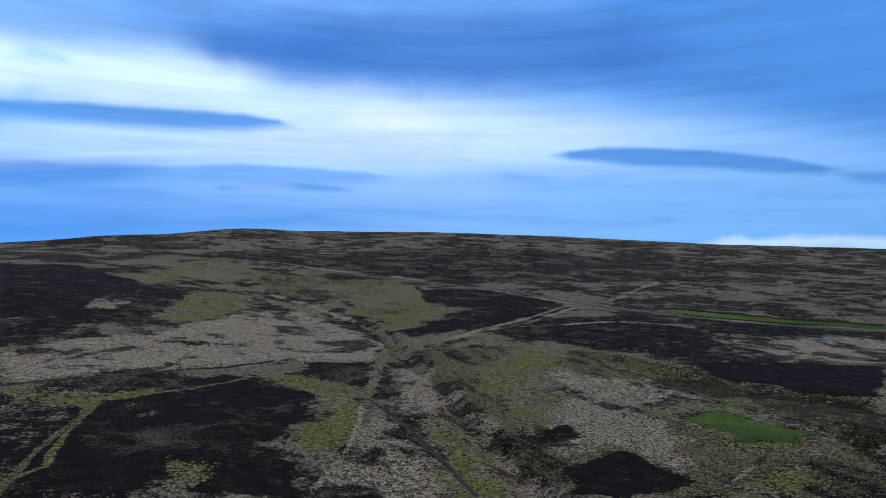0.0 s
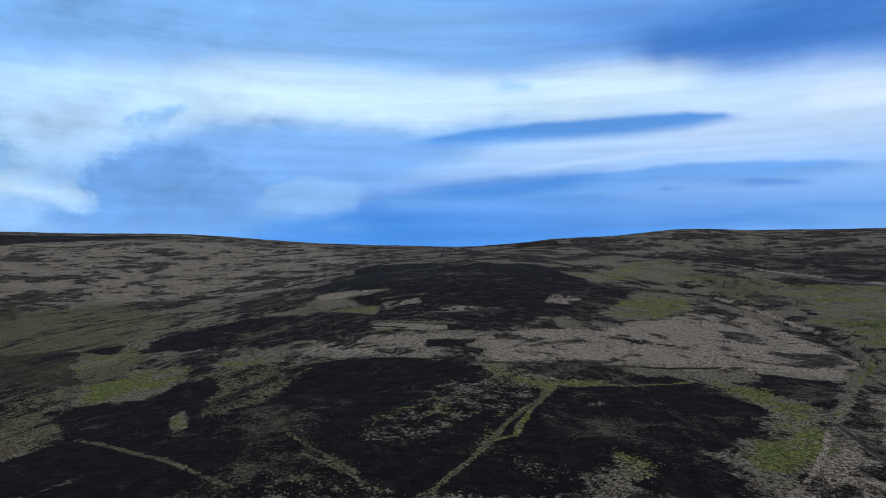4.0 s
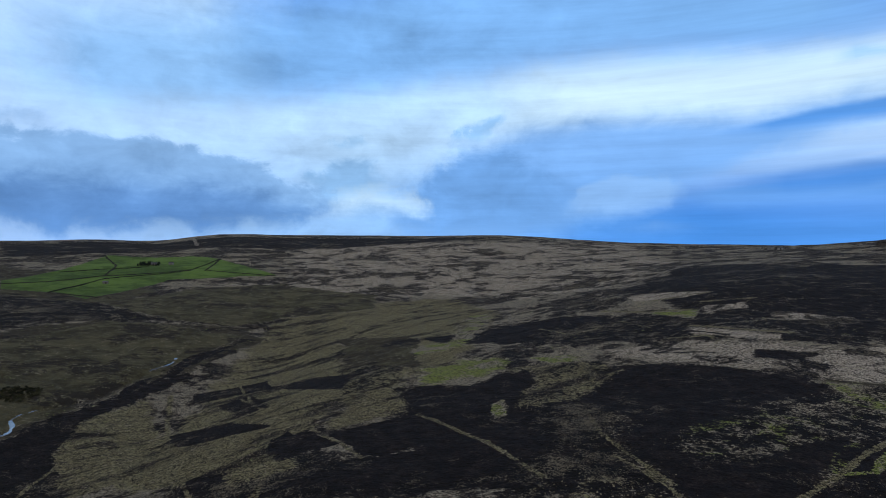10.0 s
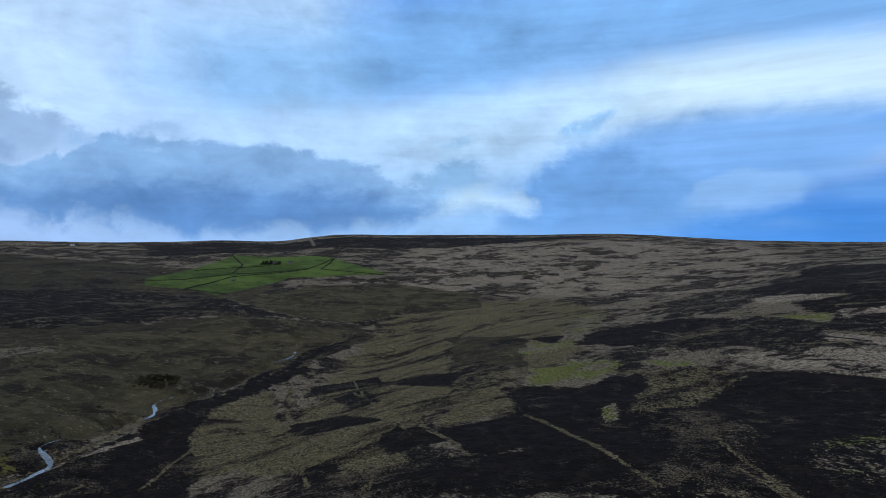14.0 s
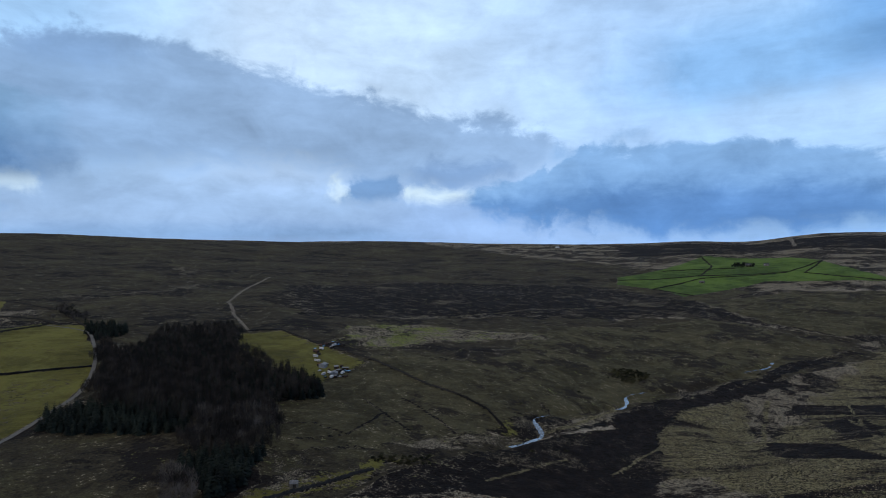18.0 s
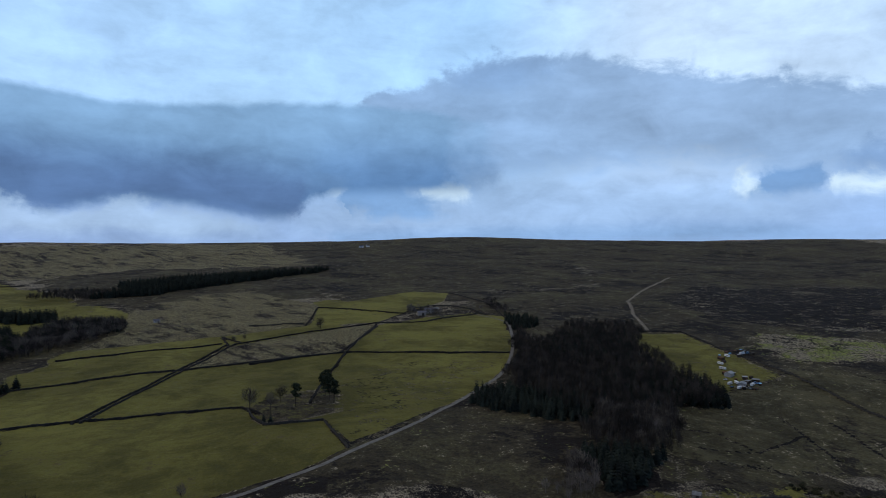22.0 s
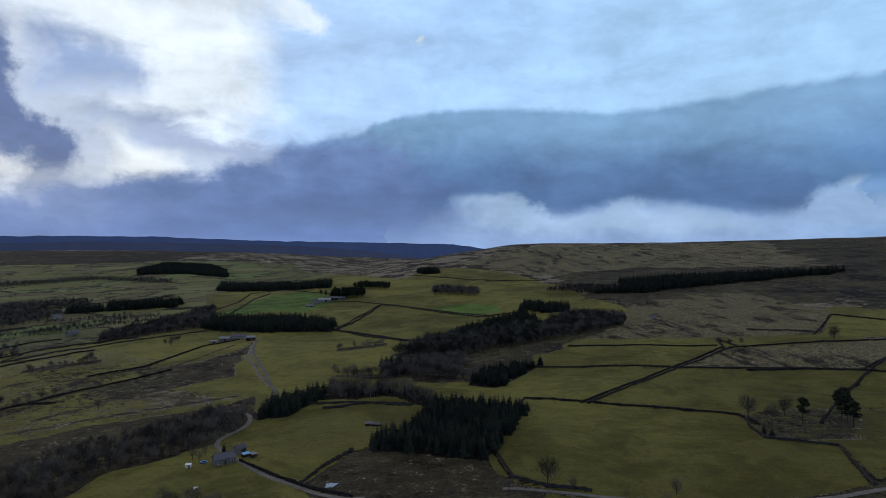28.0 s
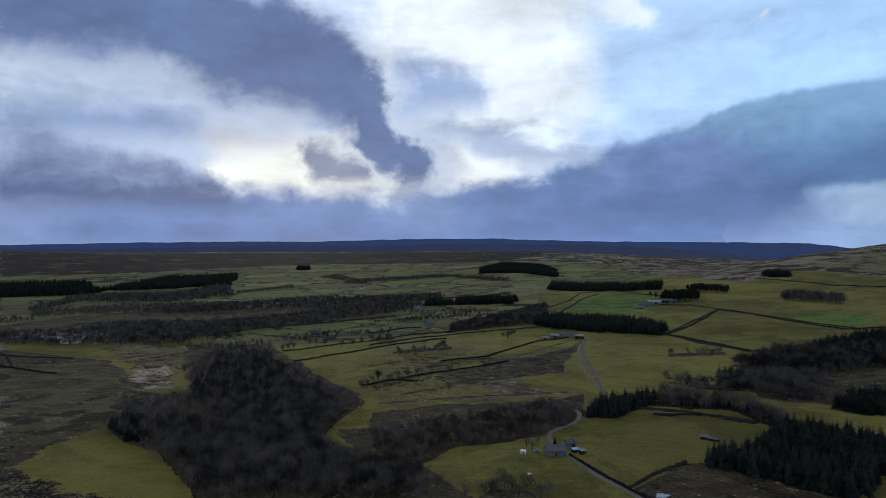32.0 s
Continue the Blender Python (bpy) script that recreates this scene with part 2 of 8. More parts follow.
bank((100, 155, 227), (100, 155, 227), 0.36, 0.47, 0.06, 0.7, (-14.6, 2.8, 3.0), (-8.6, 3.0, 3.4), (-0.8, 3.2, 3.9), (7.5, 3.5, 4.2), (12.5, 3.9, 4.1))
bank((87, 146, 219), (87, 146, 219), 0.28, 0.33, 0.05, 0.8, (-22.0, 2.8, 2.9), (-19.8, 2.9, 3.2), (-17.4, 3.0, 3.1))
bank((76, 134, 206), (76, 134, 206), 0.26, 0.4, 0.1, 0.95, (-33.4, 6.2, 6.3), (-31.2, 6.3, 7.0), (-28.4, 6.6, 7.8), (-23.0, 7.3, 8.7), (-17.0, 7.8, 9.4), (-14.1, 8.2, 9.4), (-11.6, 8.5, 9.3), (-9.3, 8.9, 9.0))
bank((78, 138, 210), (78, 138, 210), 0.36, 0.54, 0.1, 0.9, (-41.3, 4.7, 5.4), (-36.6, 5.0, 6.1), (-33.8, 5.5, 6.2), (-31.9, 6.1, 6.3))
bank((114, 169, 235), (114, 169, 235), 0.3, 0.82, 0.1, 0.75, (-30.4, 4.5, 4.8), (-25.1, 4.9, 6.0), (-18.4, 5.1, 6.6), (-11.1, 5.2, 6.7), (-6.0, 6.5, 7.6), (-2.9, 7.2, 7.5))
bank((76, 143, 225), (76, 143, 225), 0.75, 0.68, 0.1, 0.6, (6.1, 1.0, 3.3), (11.9, 2.9, 3.8), (23.7, 1.0, 2.6), (27.9, 0.9, 2.9), (32.6, 0.9, 2.9), (35.4, 0.9, 3.0))
bank((182, 210, 244), (182, 210, 244), 0.36, 0.61, 0.45, 0.85, (-39.7, 0.1, 0.8), (-35.4, 0.2, 1.1), (-33.0, 0.3, 1.3), (-29.2, 0.4, 1.5), (-26.8, 0.5, 1.3), (-24.2, 0.6, 1.4), (-21.6, 0.6, 0.9))
bank((135, 185, 235), (135, 185, 235), 0.43, 0.61, 0.6, 0.8, (61.4, 12.4, 12.6), (62.2, 12.1, 12.7), (63.7, 11.0, 12.5), (65.3, 10.5, 11.7), (66.3, 10.4, 10.6))
bank((145, 192, 238), (145, 192, 238), 0.49, 0.61, 0.5, 0.7, (74.2, 10.1, 10.3), (74.9, 10.1, 10.6), (76.4, 9.5, 10.4), (77.6, 9.5, 9.7))
bank((145, 194, 243), (145, 194, 243), 0.49, 0.61, 0.5, 0.7, (30.5, 15.0, 15.2), (31.6, 14.7, 15.5), (33.6, 14.6, 15.8), (35.1, 14.7, 15.1))
bank((133, 180, 228), (133, 180, 228), 0.55, 0.96, 0.9, 0.85, (71.9, 6.2, 7.1), (74.0, 5.6, 8.2), (76.2, 5.0, 8.1), (78.3, 4.7, 7.5), (80.2, 5.1, 6.0))
bank((199, 227, 245), (199, 227, 245), 0.75, 0.96, 0.9, 0.55, (68.1, 3.7, 4.3), (70.2, 4.1, 5.4), (74.2, 4.5, 5.9), (77.1, 4.0, 5.6), (80.9, 3.2, 3.9))
bank((129, 172, 221), (93, 140, 199), 0.46, 0.96, 1.3, 0.95, (75.7, 4.4, 5.5), (79.3, 3.4, 5.9), (82.4, 2.7, 7.5), (85.4, 2.5, 8.6), (90.3, 2.3, 9.2), (92.6, 2.3, 9.7), (97.1, 2.3, 9.7), (101.3, 2.3, 9.2), (104.7, 2.9, 9.9), (105.2, 2.3, 9.3), (107.9, 3.3, 7.9), (108.9, 2.4, 9.0), (111.7, 3.5, 7.1), (115.1, 4.3, 5.9), (117.1, 4.6, 5.1))
bank((83, 129, 191), (83, 129, 191), 1.01, 0.82, 1.2, 0.55, (81.8, 2.7, 5.4), (87.8, 2.6, 6.0), (94.9, 2.4, 6.3), (96.5, 2.5, 5.4), (101.3, 2.4, 6.1), (102.6, 3.0, 5.5), (109.3, 3.8, 5.0))
bank((127, 171, 221), (127, 171, 221), 0.75, 0.82, 0.9, 0.7, (100.9, 9.8, 11.0), (102.6, 10.1, 10.6), (106.0, 8.7, 9.2), (107.5, 8.7, 10.4), (108.9, 8.7, 10.3))
bank((134, 166, 206), (134, 166, 206), 0.62, 1.52, 1.4, 0.88, (104.7, 9.6, 10.1), (109.3, 8.7, 11.1), (113.6, 7.4, 12.4), (119.1, 6.5, 12.7), (124.3, 6.6, 13.6), (126.9, 7.4, 14.9), (132.1, 7.9, 15.8), (137.2, 8.0, 16.4), (142.2, 7.8, 17.3), (147.0, 7.4, 17.4), (149.8, 5.3, 17.4), (152.4, 6.9, 16.9), (153.8, 5.2, 16.0), (153.8, 6.2, 15.9), (157.4, 5.2, 15.2), (158.5, 6.5, 15.0), (160.4, 5.5, 13.7), (162.5, 6.0, 12.1))
bank((123, 158, 203), (123, 158, 203), 0.88, 1.24, 1.4, 0.55, (143.2, 15.6, 16.8), (147.0, 15.1, 17.3), (151.5, 14.7, 17.0), (154.9, 14.6, 15.9))
bank((116, 150, 196), (116, 150, 196), 0.62, 0.96, 1.1, 0.65, (110.7, 7.5, 8.3), (114.1, 6.6, 9.1), (119.1, 6.4, 8.5), (122.7, 6.7, 7.8))
bank((153, 183, 218), (153, 183, 218), 1.14, 1.24, 1.5, 0.5, (117.6, 2.7, 5.5), (126.9, 2.6, 6.3), (137.2, 2.6, 6.8), (144.6, 2.5, 7.5), (151.4, 2.4, 5.8), (157.7, 2.3, 5.3), (163.2, 2.1, 4.5), (169.3, 2.7, 5.8))
bank((108, 148, 197), (108, 148, 197), 0.49, 0.68, 0.9, 0.85, (121.4, 5.8, 6.2), (122.7, 5.2, 7.2), (124.8, 4.8, 7.4), (126.9, 5.0, 6.1), (127.7, 5.2, 5.5))
bank((207, 230, 244), (207, 230, 244), 0.55, 0.68, 0.8, 0.8, (114.4, 5.2, 6.4), (117.6, 5.0, 6.2), (121.2, 5.3, 6.4), (121.9, 5.5, 5.9))
bank((206, 229, 244), (206, 229, 244), 0.55, 0.68, 0.7, 0.7, (126.2, 5.2, 6.7), (127.7, 5.0, 7.0), (129.2, 5.3, 6.1))
bank((201, 227, 244), (201, 227, 244), 0.55, 0.68, 0.7, 0.7, (151.0, 5.6, 6.0), (153.6, 5.3, 6.4), (155.9, 5.3, 6.0), (156.5, 5.5, 5.7))
bank((114, 156, 206), (114, 156, 206), 0.62, 0.68, 1, 0.75, (154.0, 3.9, 5.2), (155.7, 3.7, 4.9), (157.7, 3.5, 5.5), (159.6, 3.5, 6.6), (160.5, 4.0, 6.5), (161.8, 3.5, 6.8), (162.0, 4.5, 5.5), (163.2, 3.6, 6.1))
bank((121, 163, 211), (121, 163, 211), 0.88, 0.68, 0.4, 0.5, (116.6, 1.0, 2.1), (126.9, 1.2, 2.4), (142.2, 1.2, 2.6), (155.6, 1.2, 2.3), (163.2, 1.1, 2.0), (164.1, 1.1, 2.4))
bank((211, 234, 245), (211, 234, 245), 0.49, 0.68, 0.9, 0.85, (161.1, 6.5, 7.2), (163.0, 5.6, 7.5), (166.2, 5.5, 7.2), (168.1, 6.2, 6.7))
bank((205, 227, 241), (205, 227, 241), 0.49, 0.82, 0.8, 0.7, (150.8, 5.5, 5.8), (152.3, 5.3, 6.4), (154.6, 5.2, 6.3), (156.1, 5.5, 5.8))
bank((125, 164, 204), (89, 127, 174), 0.39, 0.75, 0.25, 0.97, (147.9, 6.0, 11.6), (153.8, 5.9, 12.8), (159.9, 5.8, 13.4), (164.1, 5.5, 13.5), (166.7, 4.1, 13.3), (168.3, 3.3, 13.3), (171.9, 3.6, 13.0), (176.9, 4.3, 12.6), (181.8, 4.8, 12.5), (184.2, 4.1, 12.7), (186.9, 3.6, 12.8), (189.6, 4.7, 13.0), (192.1, 5.6, 13.1), (196.2, 5.1, 13.1), (200.3, 2.9, 12.5), (203.9, 2.1, 11.2), (208.5, 1.8, 9.8), (212.9, 1.5, 8.7))
bank((85, 113, 159), (85, 113, 159), 2.18, 0.61, 0.7, 0.72, (164.6, 5.3, 6.1), (167.2, 3.2, 7.1), (171.9, 3.6, 7.8), (176.9, 4.4, 8.2), (181.8, 4.8, 8.2), (186.9, 3.6, 8.5), (190.8, 5.2, 8.5), (196.2, 5.5, 8.3), (201.4, 3.1, 7.2), (208.5, 2.6, 6.1), (213.9, 2.5, 5.0))
bank((174, 201, 226), (174, 201, 226), 0.49, 0.68, 0.7, 0.42, (167.8, 1.6, 2.6), (174.1, 1.7, 3.1), (178.6, 1.9, 3.9), (181.5, 2.0, 4.9), (183.4, 1.9, 3.5), (187.9, 2.0, 4.0), (190.5, 2.1, 5.4), (193.1, 2.2, 5.4), (196.2, 2.7, 5.1))
bank((113, 139, 190), (113, 139, 190), 1.38, 1.54, 0.8, 0.97, (196.2, 1.3, 5.7), (200.5, 1.0, 9.3), (201.4, 1.3, 9.3), (203.5, 1.0, 10.4), (208.1, 1.1, 10.0), (212.9, 1.1, 9.2), (215.4, 1.1, 8.1), (220.5, 1.1, 6.5), (230.9, 1.1, 5.5), (236.0, 1.2, 5.5), (243.4, 1.2, 5.3), (254.5, 1.0, 4.6), (265.9, 0.9, 3.6))
bank((84, 107, 154), (84, 107, 154), 2.92, 1.96, 1, 0.6, (193.5, 4.4, 8.3), (197.3, 3.2, 8.2), (203.6, 2.9, 7.7), (210.5, 2.8, 7.5), (217.9, 2.7, 6.2), (224.6, 2.9, 5.5))
bank((99, 128, 184), (99, 128, 184), 1.38, 1.33, 0.2, 0.75, (201.4, 0.5, 2.2), (201.4, 0.7, 2.3), (215.4, 0.7, 2.5), (220.7, 0.9, 2.9), (236.0, 0.8, 2.5), (254.4, 0.6, 2.5), (265.9, 0.5, 2.3))
bank((247, 251, 247), (247, 251, 247), 1.38, 1.02, 0.8, 0.97, (217.9, 6.8, 8.5), (221.5, 6.5, 9.6), (225.7, 6.3, 9.8), (228.8, 5.9, 9.4), (231.9, 5.5, 10.3), (236.0, 5.6, 10.9), (240.0, 5.6, 10.6), (243.4, 5.6, 9.8), (246.2, 6.0, 8.7), (248.9, 7.2, 7.4))
bank((238, 247, 253), (238, 247, 253), 2.92, 2.8, 1.6, 0.8, (210.4, 11.2, 24.1), (215.4, 11.2, 25.4), (220.5, 10.8, 27.4), (226.7, 9.9, 27.5), (231.9, 11.1, 24.9), (236.0, 15.1, 21.2))
bank((232, 243, 253), (232, 243, 253), 0.88, 1.24, 1.6, 0.7, (212.4, 8.2, 9.2), (216.3, 7.8, 11.4), (221.6, 6.6, 13.5), (227.0, 5.9, 17.1), (230.4, 5.4, 14.1), (234.5, 5.2, 8.6))
bank((199, 214, 234), (156, 176, 208), 1.6, 1.96, 1.3, 0.7, (246.7, 11.4, 13.0), (250.3, 11.1, 15.9), (254.5, 11.2, 15.8), (258.4, 11.0, 14.9), (262.0, 10.5, 13.9), (266.0, 9.8, 13.1))
bank((113, 144, 196), (113, 144, 196), 1.38, 1.54, 0.9, 0.7, (244.4, 10.6, 12.7), (250.3, 9.5, 12.0), (256.5, 9.5, 11.4), (262.0, 9.1, 11.0), (265.9, 8.6, 10.6))
bank((204, 210, 224), (204, 210, 224), 1.38, 1.33, 1, 0.6, (239.0, 10.6, 12.3), (242.0, 9.4, 11.9), (245.8, 8.4, 11.4), (248.9, 9.0, 10.8))
bank((135, 152, 190), (76, 92, 134), 1.04, 1.54, 1.2, 0.95, (243.4, 4.1, 5.3), (245.7, 4.1, 6.5), (248.9, 4.2, 7.1), (252.4, 4.3, 8.3), (257.2, 4.2, 9.1), (259.9, 4.1, 9.7), (262.0, 4.0, 9.7), (265.9, 4.0, 9.4))
bank((142, 160, 196), (142, 160, 196), 5.13, 4.9, 1.4, 0.6, (222.6, 6.3, 8.8), (225.7, 5.3, 12.4), (228.8, 4.2, 16.3), (231.9, 5.8, 19.5), (236.0, 9.7, 21.6), (241.0, 11.0, 23.0), (249.0, 13.3, 24.1), (256.5, 14.2, 23.5), (266.0, 13.5, 21.9))
bank((88, 110, 156), (88, 110, 156), 1.6, 1.75, 1.5, 0.93, (227.0, 6.6, 7.8), (229.1, 6.0, 10.1), (230.9, 5.6, 13.3), (232.4, 7.8, 16.2), (234.5, 11.0, 18.3), (237.5, 12.4, 20.2), (241.0, 12.8, 22.1), (245.8, 13.7, 22.9), (249.0, 15.1, 22.9), (251.6, 16.5, 22.9), (256.5, 15.8, 22.8), (262.1, 15.2, 22.2), (266.0, 14.9, 21.9))
bank((119, 130, 163), (119, 130, 163), 0.93, 1.02, 1.1, 0.9, (232.7, 7.0, 7.8), (234.0, 6.5, 8.8), (236.5, 6.4, 9.8), (239.0, 7.7, 10.3), (240.7, 9.2, 9.7))
bank((140, 166, 211), (140, 166, 211), 1.6, 1.54, 1.2, 0.85, (220.5, 14.3, 14.9), (222.6, 13.3, 15.8), (225.7, 13.1, 16.7), (228.8, 13.3, 17.7), (231.4, 14.3, 17.9))
bank((151, 168, 202), (151, 168, 202), 1.15, 1.33, 1.3, 0.85, (211.5, 8.3, 8.8), (213.4, 8.0, 9.5), (217.4, 8.4, 11.1), (221.5, 9.4, 11.9), (225.7, 10.9, 12.3), (228.5, 11.2, 11.8))
bank((239, 248, 254), (239, 248, 254), 0.55, 0.68, 0.8, 0.7, (207.5, 19.7, 20.6), (209.5, 19.4, 21.6), (211.5, 20.1, 22.5), (213.9, 21.0, 23.1))
bank((237, 247, 248), (237, 247, 248), 0.36, 0.4, 0.4, 0.8, (198.3, 18.7, 18.8), (199.2, 18.6, 19.1), (199.9, 18.7, 18.8))
for k in range(0, len(BANKS), 10):
    node = w.t.nodes.new("ShaderNodeGroup")
    node.node_tree = lay_banks(BANKS[k:k + 10])
    for socket, v in zip(node.inputs, (cover[0], place_b, rise, lumps)):
        w.put(socket, v)
    cover[0] = node.outputs[0]
mottle = w.t.nodes.new("ShaderNodeMix")
mottle.data_type, mottle.blend_type = "RGBA", "MULTIPLY"
w.put(mottle.inputs[0], 1.0), w.put(mottle.inputs[6], cover[0]), w.put(mottle.inputs[7], w.xyz(tone, tone, tone))
cover = mottle.outputs[2]
# out of view overhead, an added neutral, brighter cloud sheet whitens the ground light
sheet_tone = w.mix(n_big, (0.315, 0.317, 0.345, 1), (0.65, 0.65, 0.69, 1))
cover = w.mix(w.step(rise, 24.0, 42.0), cover, sheet_tone)
nishita = w.t.nodes.new("ShaderNodeTexSky")
nishita.sky_type, nishita.sun_disc = "NISHITA", False
nishita.sun_elevation, nishita.sun_rotation = radians(SUN_HEIGHT), radians(-SUN_BEARING)
back_clear = w.n("ShaderNodeBackground", nishita.outputs[0], 0.05)
back_cloud = w.n("ShaderNodeBackground", cover, 1.0)
both = w.n("ShaderNodeMixShader", 0.985, back_clear, back_cloud)
w.n("ShaderNodeOutputWorld", both)

# ---------------------------------------------------------------- materials


def material(name, build, rough=0.9, bump=None):
    """A node material: build(tree) gives the colour, and bump(tree) the relief."""
    m = bpy.data.materials.new(name)
    m.use_nodes = True
    t = Tree(m.node_tree)
    b = t.t.nodes.new("ShaderNodeBsdfPrincipled")
    t.put(b.inputs["Base Color"], build(t))
    t.put(b.inputs["Roughness"], rough(t) if callable(rough) else rough)
    b.inputs["Specular IOR Level"].default_value = 0.08
    if bump:
        strength, dist, val = bump(t)
        k = t.t.nodes.new("ShaderNodeBump")
        k.inputs["Strength"].default_value, k.inputs["Distance"].default_value = strength, dist
        t.put(k.inputs["Height"], val)
        t.put(b.inputs["Normal"], k.outputs[0])
    t.n("ShaderNodeOutputMaterial", b.outputs[0])
    return m


def pos(t):
    g = t.t.nodes.new("ShaderNodeNewGeometry")
    return g.outputs["Position"]


def rnd(t):
    o = t.t.nodes.new("ShaderNodeObjectInfo")
    return o.outputs["Random"]


def ragged(t, name, grain, amount=0.9):
    """A cover's mask with edges broken up by tufts."""
    return t.step(t.m("ADD", t.attr(name), t.m("MULTIPLY", t.m("SUBTRACT", grain, 0.5), amount)), 0.44, 0.56)


def ground_colour(t):
    p = t.v("MULTIPLY", pos(t), (1.0, 1.0, 0.3))
    spread = lambda n: t.step(n, 0.36, 0.64)
    speck = spread(t.noise(p, 1.1, 3.0, 0.7))
    tuft = spread(t.noise(p, 0.40, 5.0, 0.78))
    clump = spread(t.noise(p, 0.085, 6.0, 0.72))
    drift = spread(t.noise(p, 0.018, 6.0, 0.70, 0.6))
    wide = spread(t.noise(p, 0.004, 5.0, 0.6))
    streak = spread(t.noise(p, 0.0075, 9.0, 0.74, 0.4))
    add = lambda a, x, b, y: t.m("ADD", t.m("MULTIPLY", a, x), t.m("MULTIPLY", b, y))
    fine = add(speck, 0.5, tuft, 0.5)
    mott = add(clump, 0.35, fine, 0.65)
    edge = add(clump, 0.45, tuft, 0.55)
    blend = add(drift, 0.5, edge, 0.5)
    dead = t.mix(t.step(fine, 0.28, 0.74), (0.028, 0.022, 0.017, 1), (0.310, 0.264, 0.186, 1))
    dark = t.mix(t.step(mott, 0.35, 0.95), (0.0060, 0.0044, 0.0038, 1), (0.028, 0.0195, 0.0160, 1))
    dark = t.mix(t.step(add(add(streak, 0.45, blend, 0.55), 0.72, speck, 0.28), 0.72, 0.76), dark, (0.150, 0.125, 0.082, 1))
    # open moor: heather in drifts among bleached grass
    col = t.mix(t.step(add(streak, 0.45, blend, 0.55), 0.475, 0.515), dead, dark)
    brown = t.mix(t.step(mott, 0.10, 0.95), (0.024, 0.0195, 0.0125, 1), (0.062, 0.052, 0.030, 1))
    vary = add(streak, 0.5, add(drift, 0.5, edge, 0.5), 0.5)
    brown = t.mix(t.step(vary, 0.42, 0.30), brown, (0.014, 0.0105, 0.0085, 1))
    brown = t.mix(t.step(vary, 0.55, 0.80), brown, t.mix(fine, (0.038, 0.033, 0.017, 1), (0.088, 0.077, 0.039, 1)))
    col = t.mix(ragged(t, "rough", edge, 0.62), col, brown)
    bent = t.mix(t.step(add(mott, 0.6, drift, 0.4), 0.15, 0.85), (0.030, 0.026, 0.013, 1), (0.088, 0.077, 0.040, 1))
    bent = t.mix(t.step(vary, 0.40, 0.32), bent, (0.024, 0.019, 0.013, 1))
    col = t.mix(ragged(t, "bent", edge, 0.7), col, bent)
    # burnt and drained strips that follow the slope
    along = t.n("ShaderNodeVectorRotate", pos(t), None, (0.0, 0.0, 1.0), radians(-20), rotation_type="Z_AXIS")
    strips = spread(t.noise(t.v("MULTIPLY", along, (0.042, 0.0085, 0.0)), 1.0, 7.0, 0.66, 0.3))
    rush = t.mix(t.step(fine, 0.28, 0.74), (0.018, 0.015, 0.009, 1), (0.235, 0.204, 0.108, 1))
    rush = t.mix(t.step(add(add(streak, 0.4, strips, 0.6), 0.6, edge, 0.4), 0.60, 0.66), rush, dark)
    col = t.mix(ragged(t, "rush", edge, 1.2), col, rush)
    pale = t.mix(t.step(fine, 0.24, 0.72), (0.055, 0.043, 0.033, 1), (0.480, 0.405, 0.308, 1))
    pale = t.mix(t.step(add(streak, 0.4, blend, 0.6), 0.60, 0.65), pale, dark)
    col = t.mix(ragged(t, "pale", edge, 1.15), col, pale)
    moss = t.mix(t.step(fine, 0.24, 0.80), (0.034, 0.040, 0.011, 1), (0.235, 0.262, 0.062, 1))
    moss = t.mix(t.step(blend, 0.50, 0.60), moss, dead)
    col = t.mix(ragged(t, "moss", edge, 1.25), col, moss)
    col = t.mix(ragged(t, "heather", edge, -0.75), col, dark)
    turf = add(wide, 0.35, add(drift, 0.5, mott, 0.5), 0.65)
    olive = t.mix(t.step(turf, 0.15, 0.85), (0.066, 0.060, 0.015, 1), (0.168, 0.156, 0.038, 1))
    olive = t.mix(t.step(add(drift, 0.6, edge, 0.4), 0.72, 1.0), olive, (0.070, 0.056, 0.028, 1))
    col = t.mix(ragged(t, "olive", edge, 0.6), col, olive)
    # far fields: parcels of unlike grass with dark boundaries
    cells = t.t.nodes.new("ShaderNodeTexVoronoi")
    t.put(cells.inputs["Vector"], t.v("ADD", t.v("MULTIPLY", pos(t), (1.0, 0.55, 0.0)), t.xyz(t.m("MULTIPLY", drift, 40.0), t.m("MULTIPLY", wide, 60.0))))
    cells.inputs["Scale"].default_value = 0.0085
    edges = t.t.nodes.new("ShaderNodeTexVoronoi")
    edges.feature = "DISTANCE_TO_EDGE"
    t.t.links.new(cells.inputs["Vector"].links[0].from_socket, edges.inputs["Vector"])
    edges.inputs["Scale"].default_value = 0.0085
    hue = t.t.nodes.new("ShaderNodeSeparateXYZ")
    t.t.links.new(cells.outputs["Color"], hue.inputs[0])
    field = t.ramp(hue.outputs[0], [(0.0, (0.075, 0.092, 0.030, 1)), (0.35, (0.135, 0.136, 0.046, 1)), (0.6, (0.092, 0.078, 0.044, 1)), (0.85, (0.105, 0.145, 0.046, 1)), (1.0, (0.155, 0.142, 0.066, 1))])
    field = t.mix(t.m("MULTIPLY", t.step(turf, 0.3, 0.9), 0.5), field, (0.055, 0.048, 0.018, 1))
    field = t.mix(t.step(edges.outputs["Distance"], 0.045, 0.02), field, (0.014, 0.012, 0.010, 1))
    col = t.mix(ragged(t, "parcel", edge, 0.6), col, field)
    green = t.mix(t.step(turf, 0.2, 0.8), (0.042, 0.072, 0.014, 1), (0.100, 0.160, 0.030, 1))
    col = t.mix(ragged(t, "green", edge, 0.5), col, green)
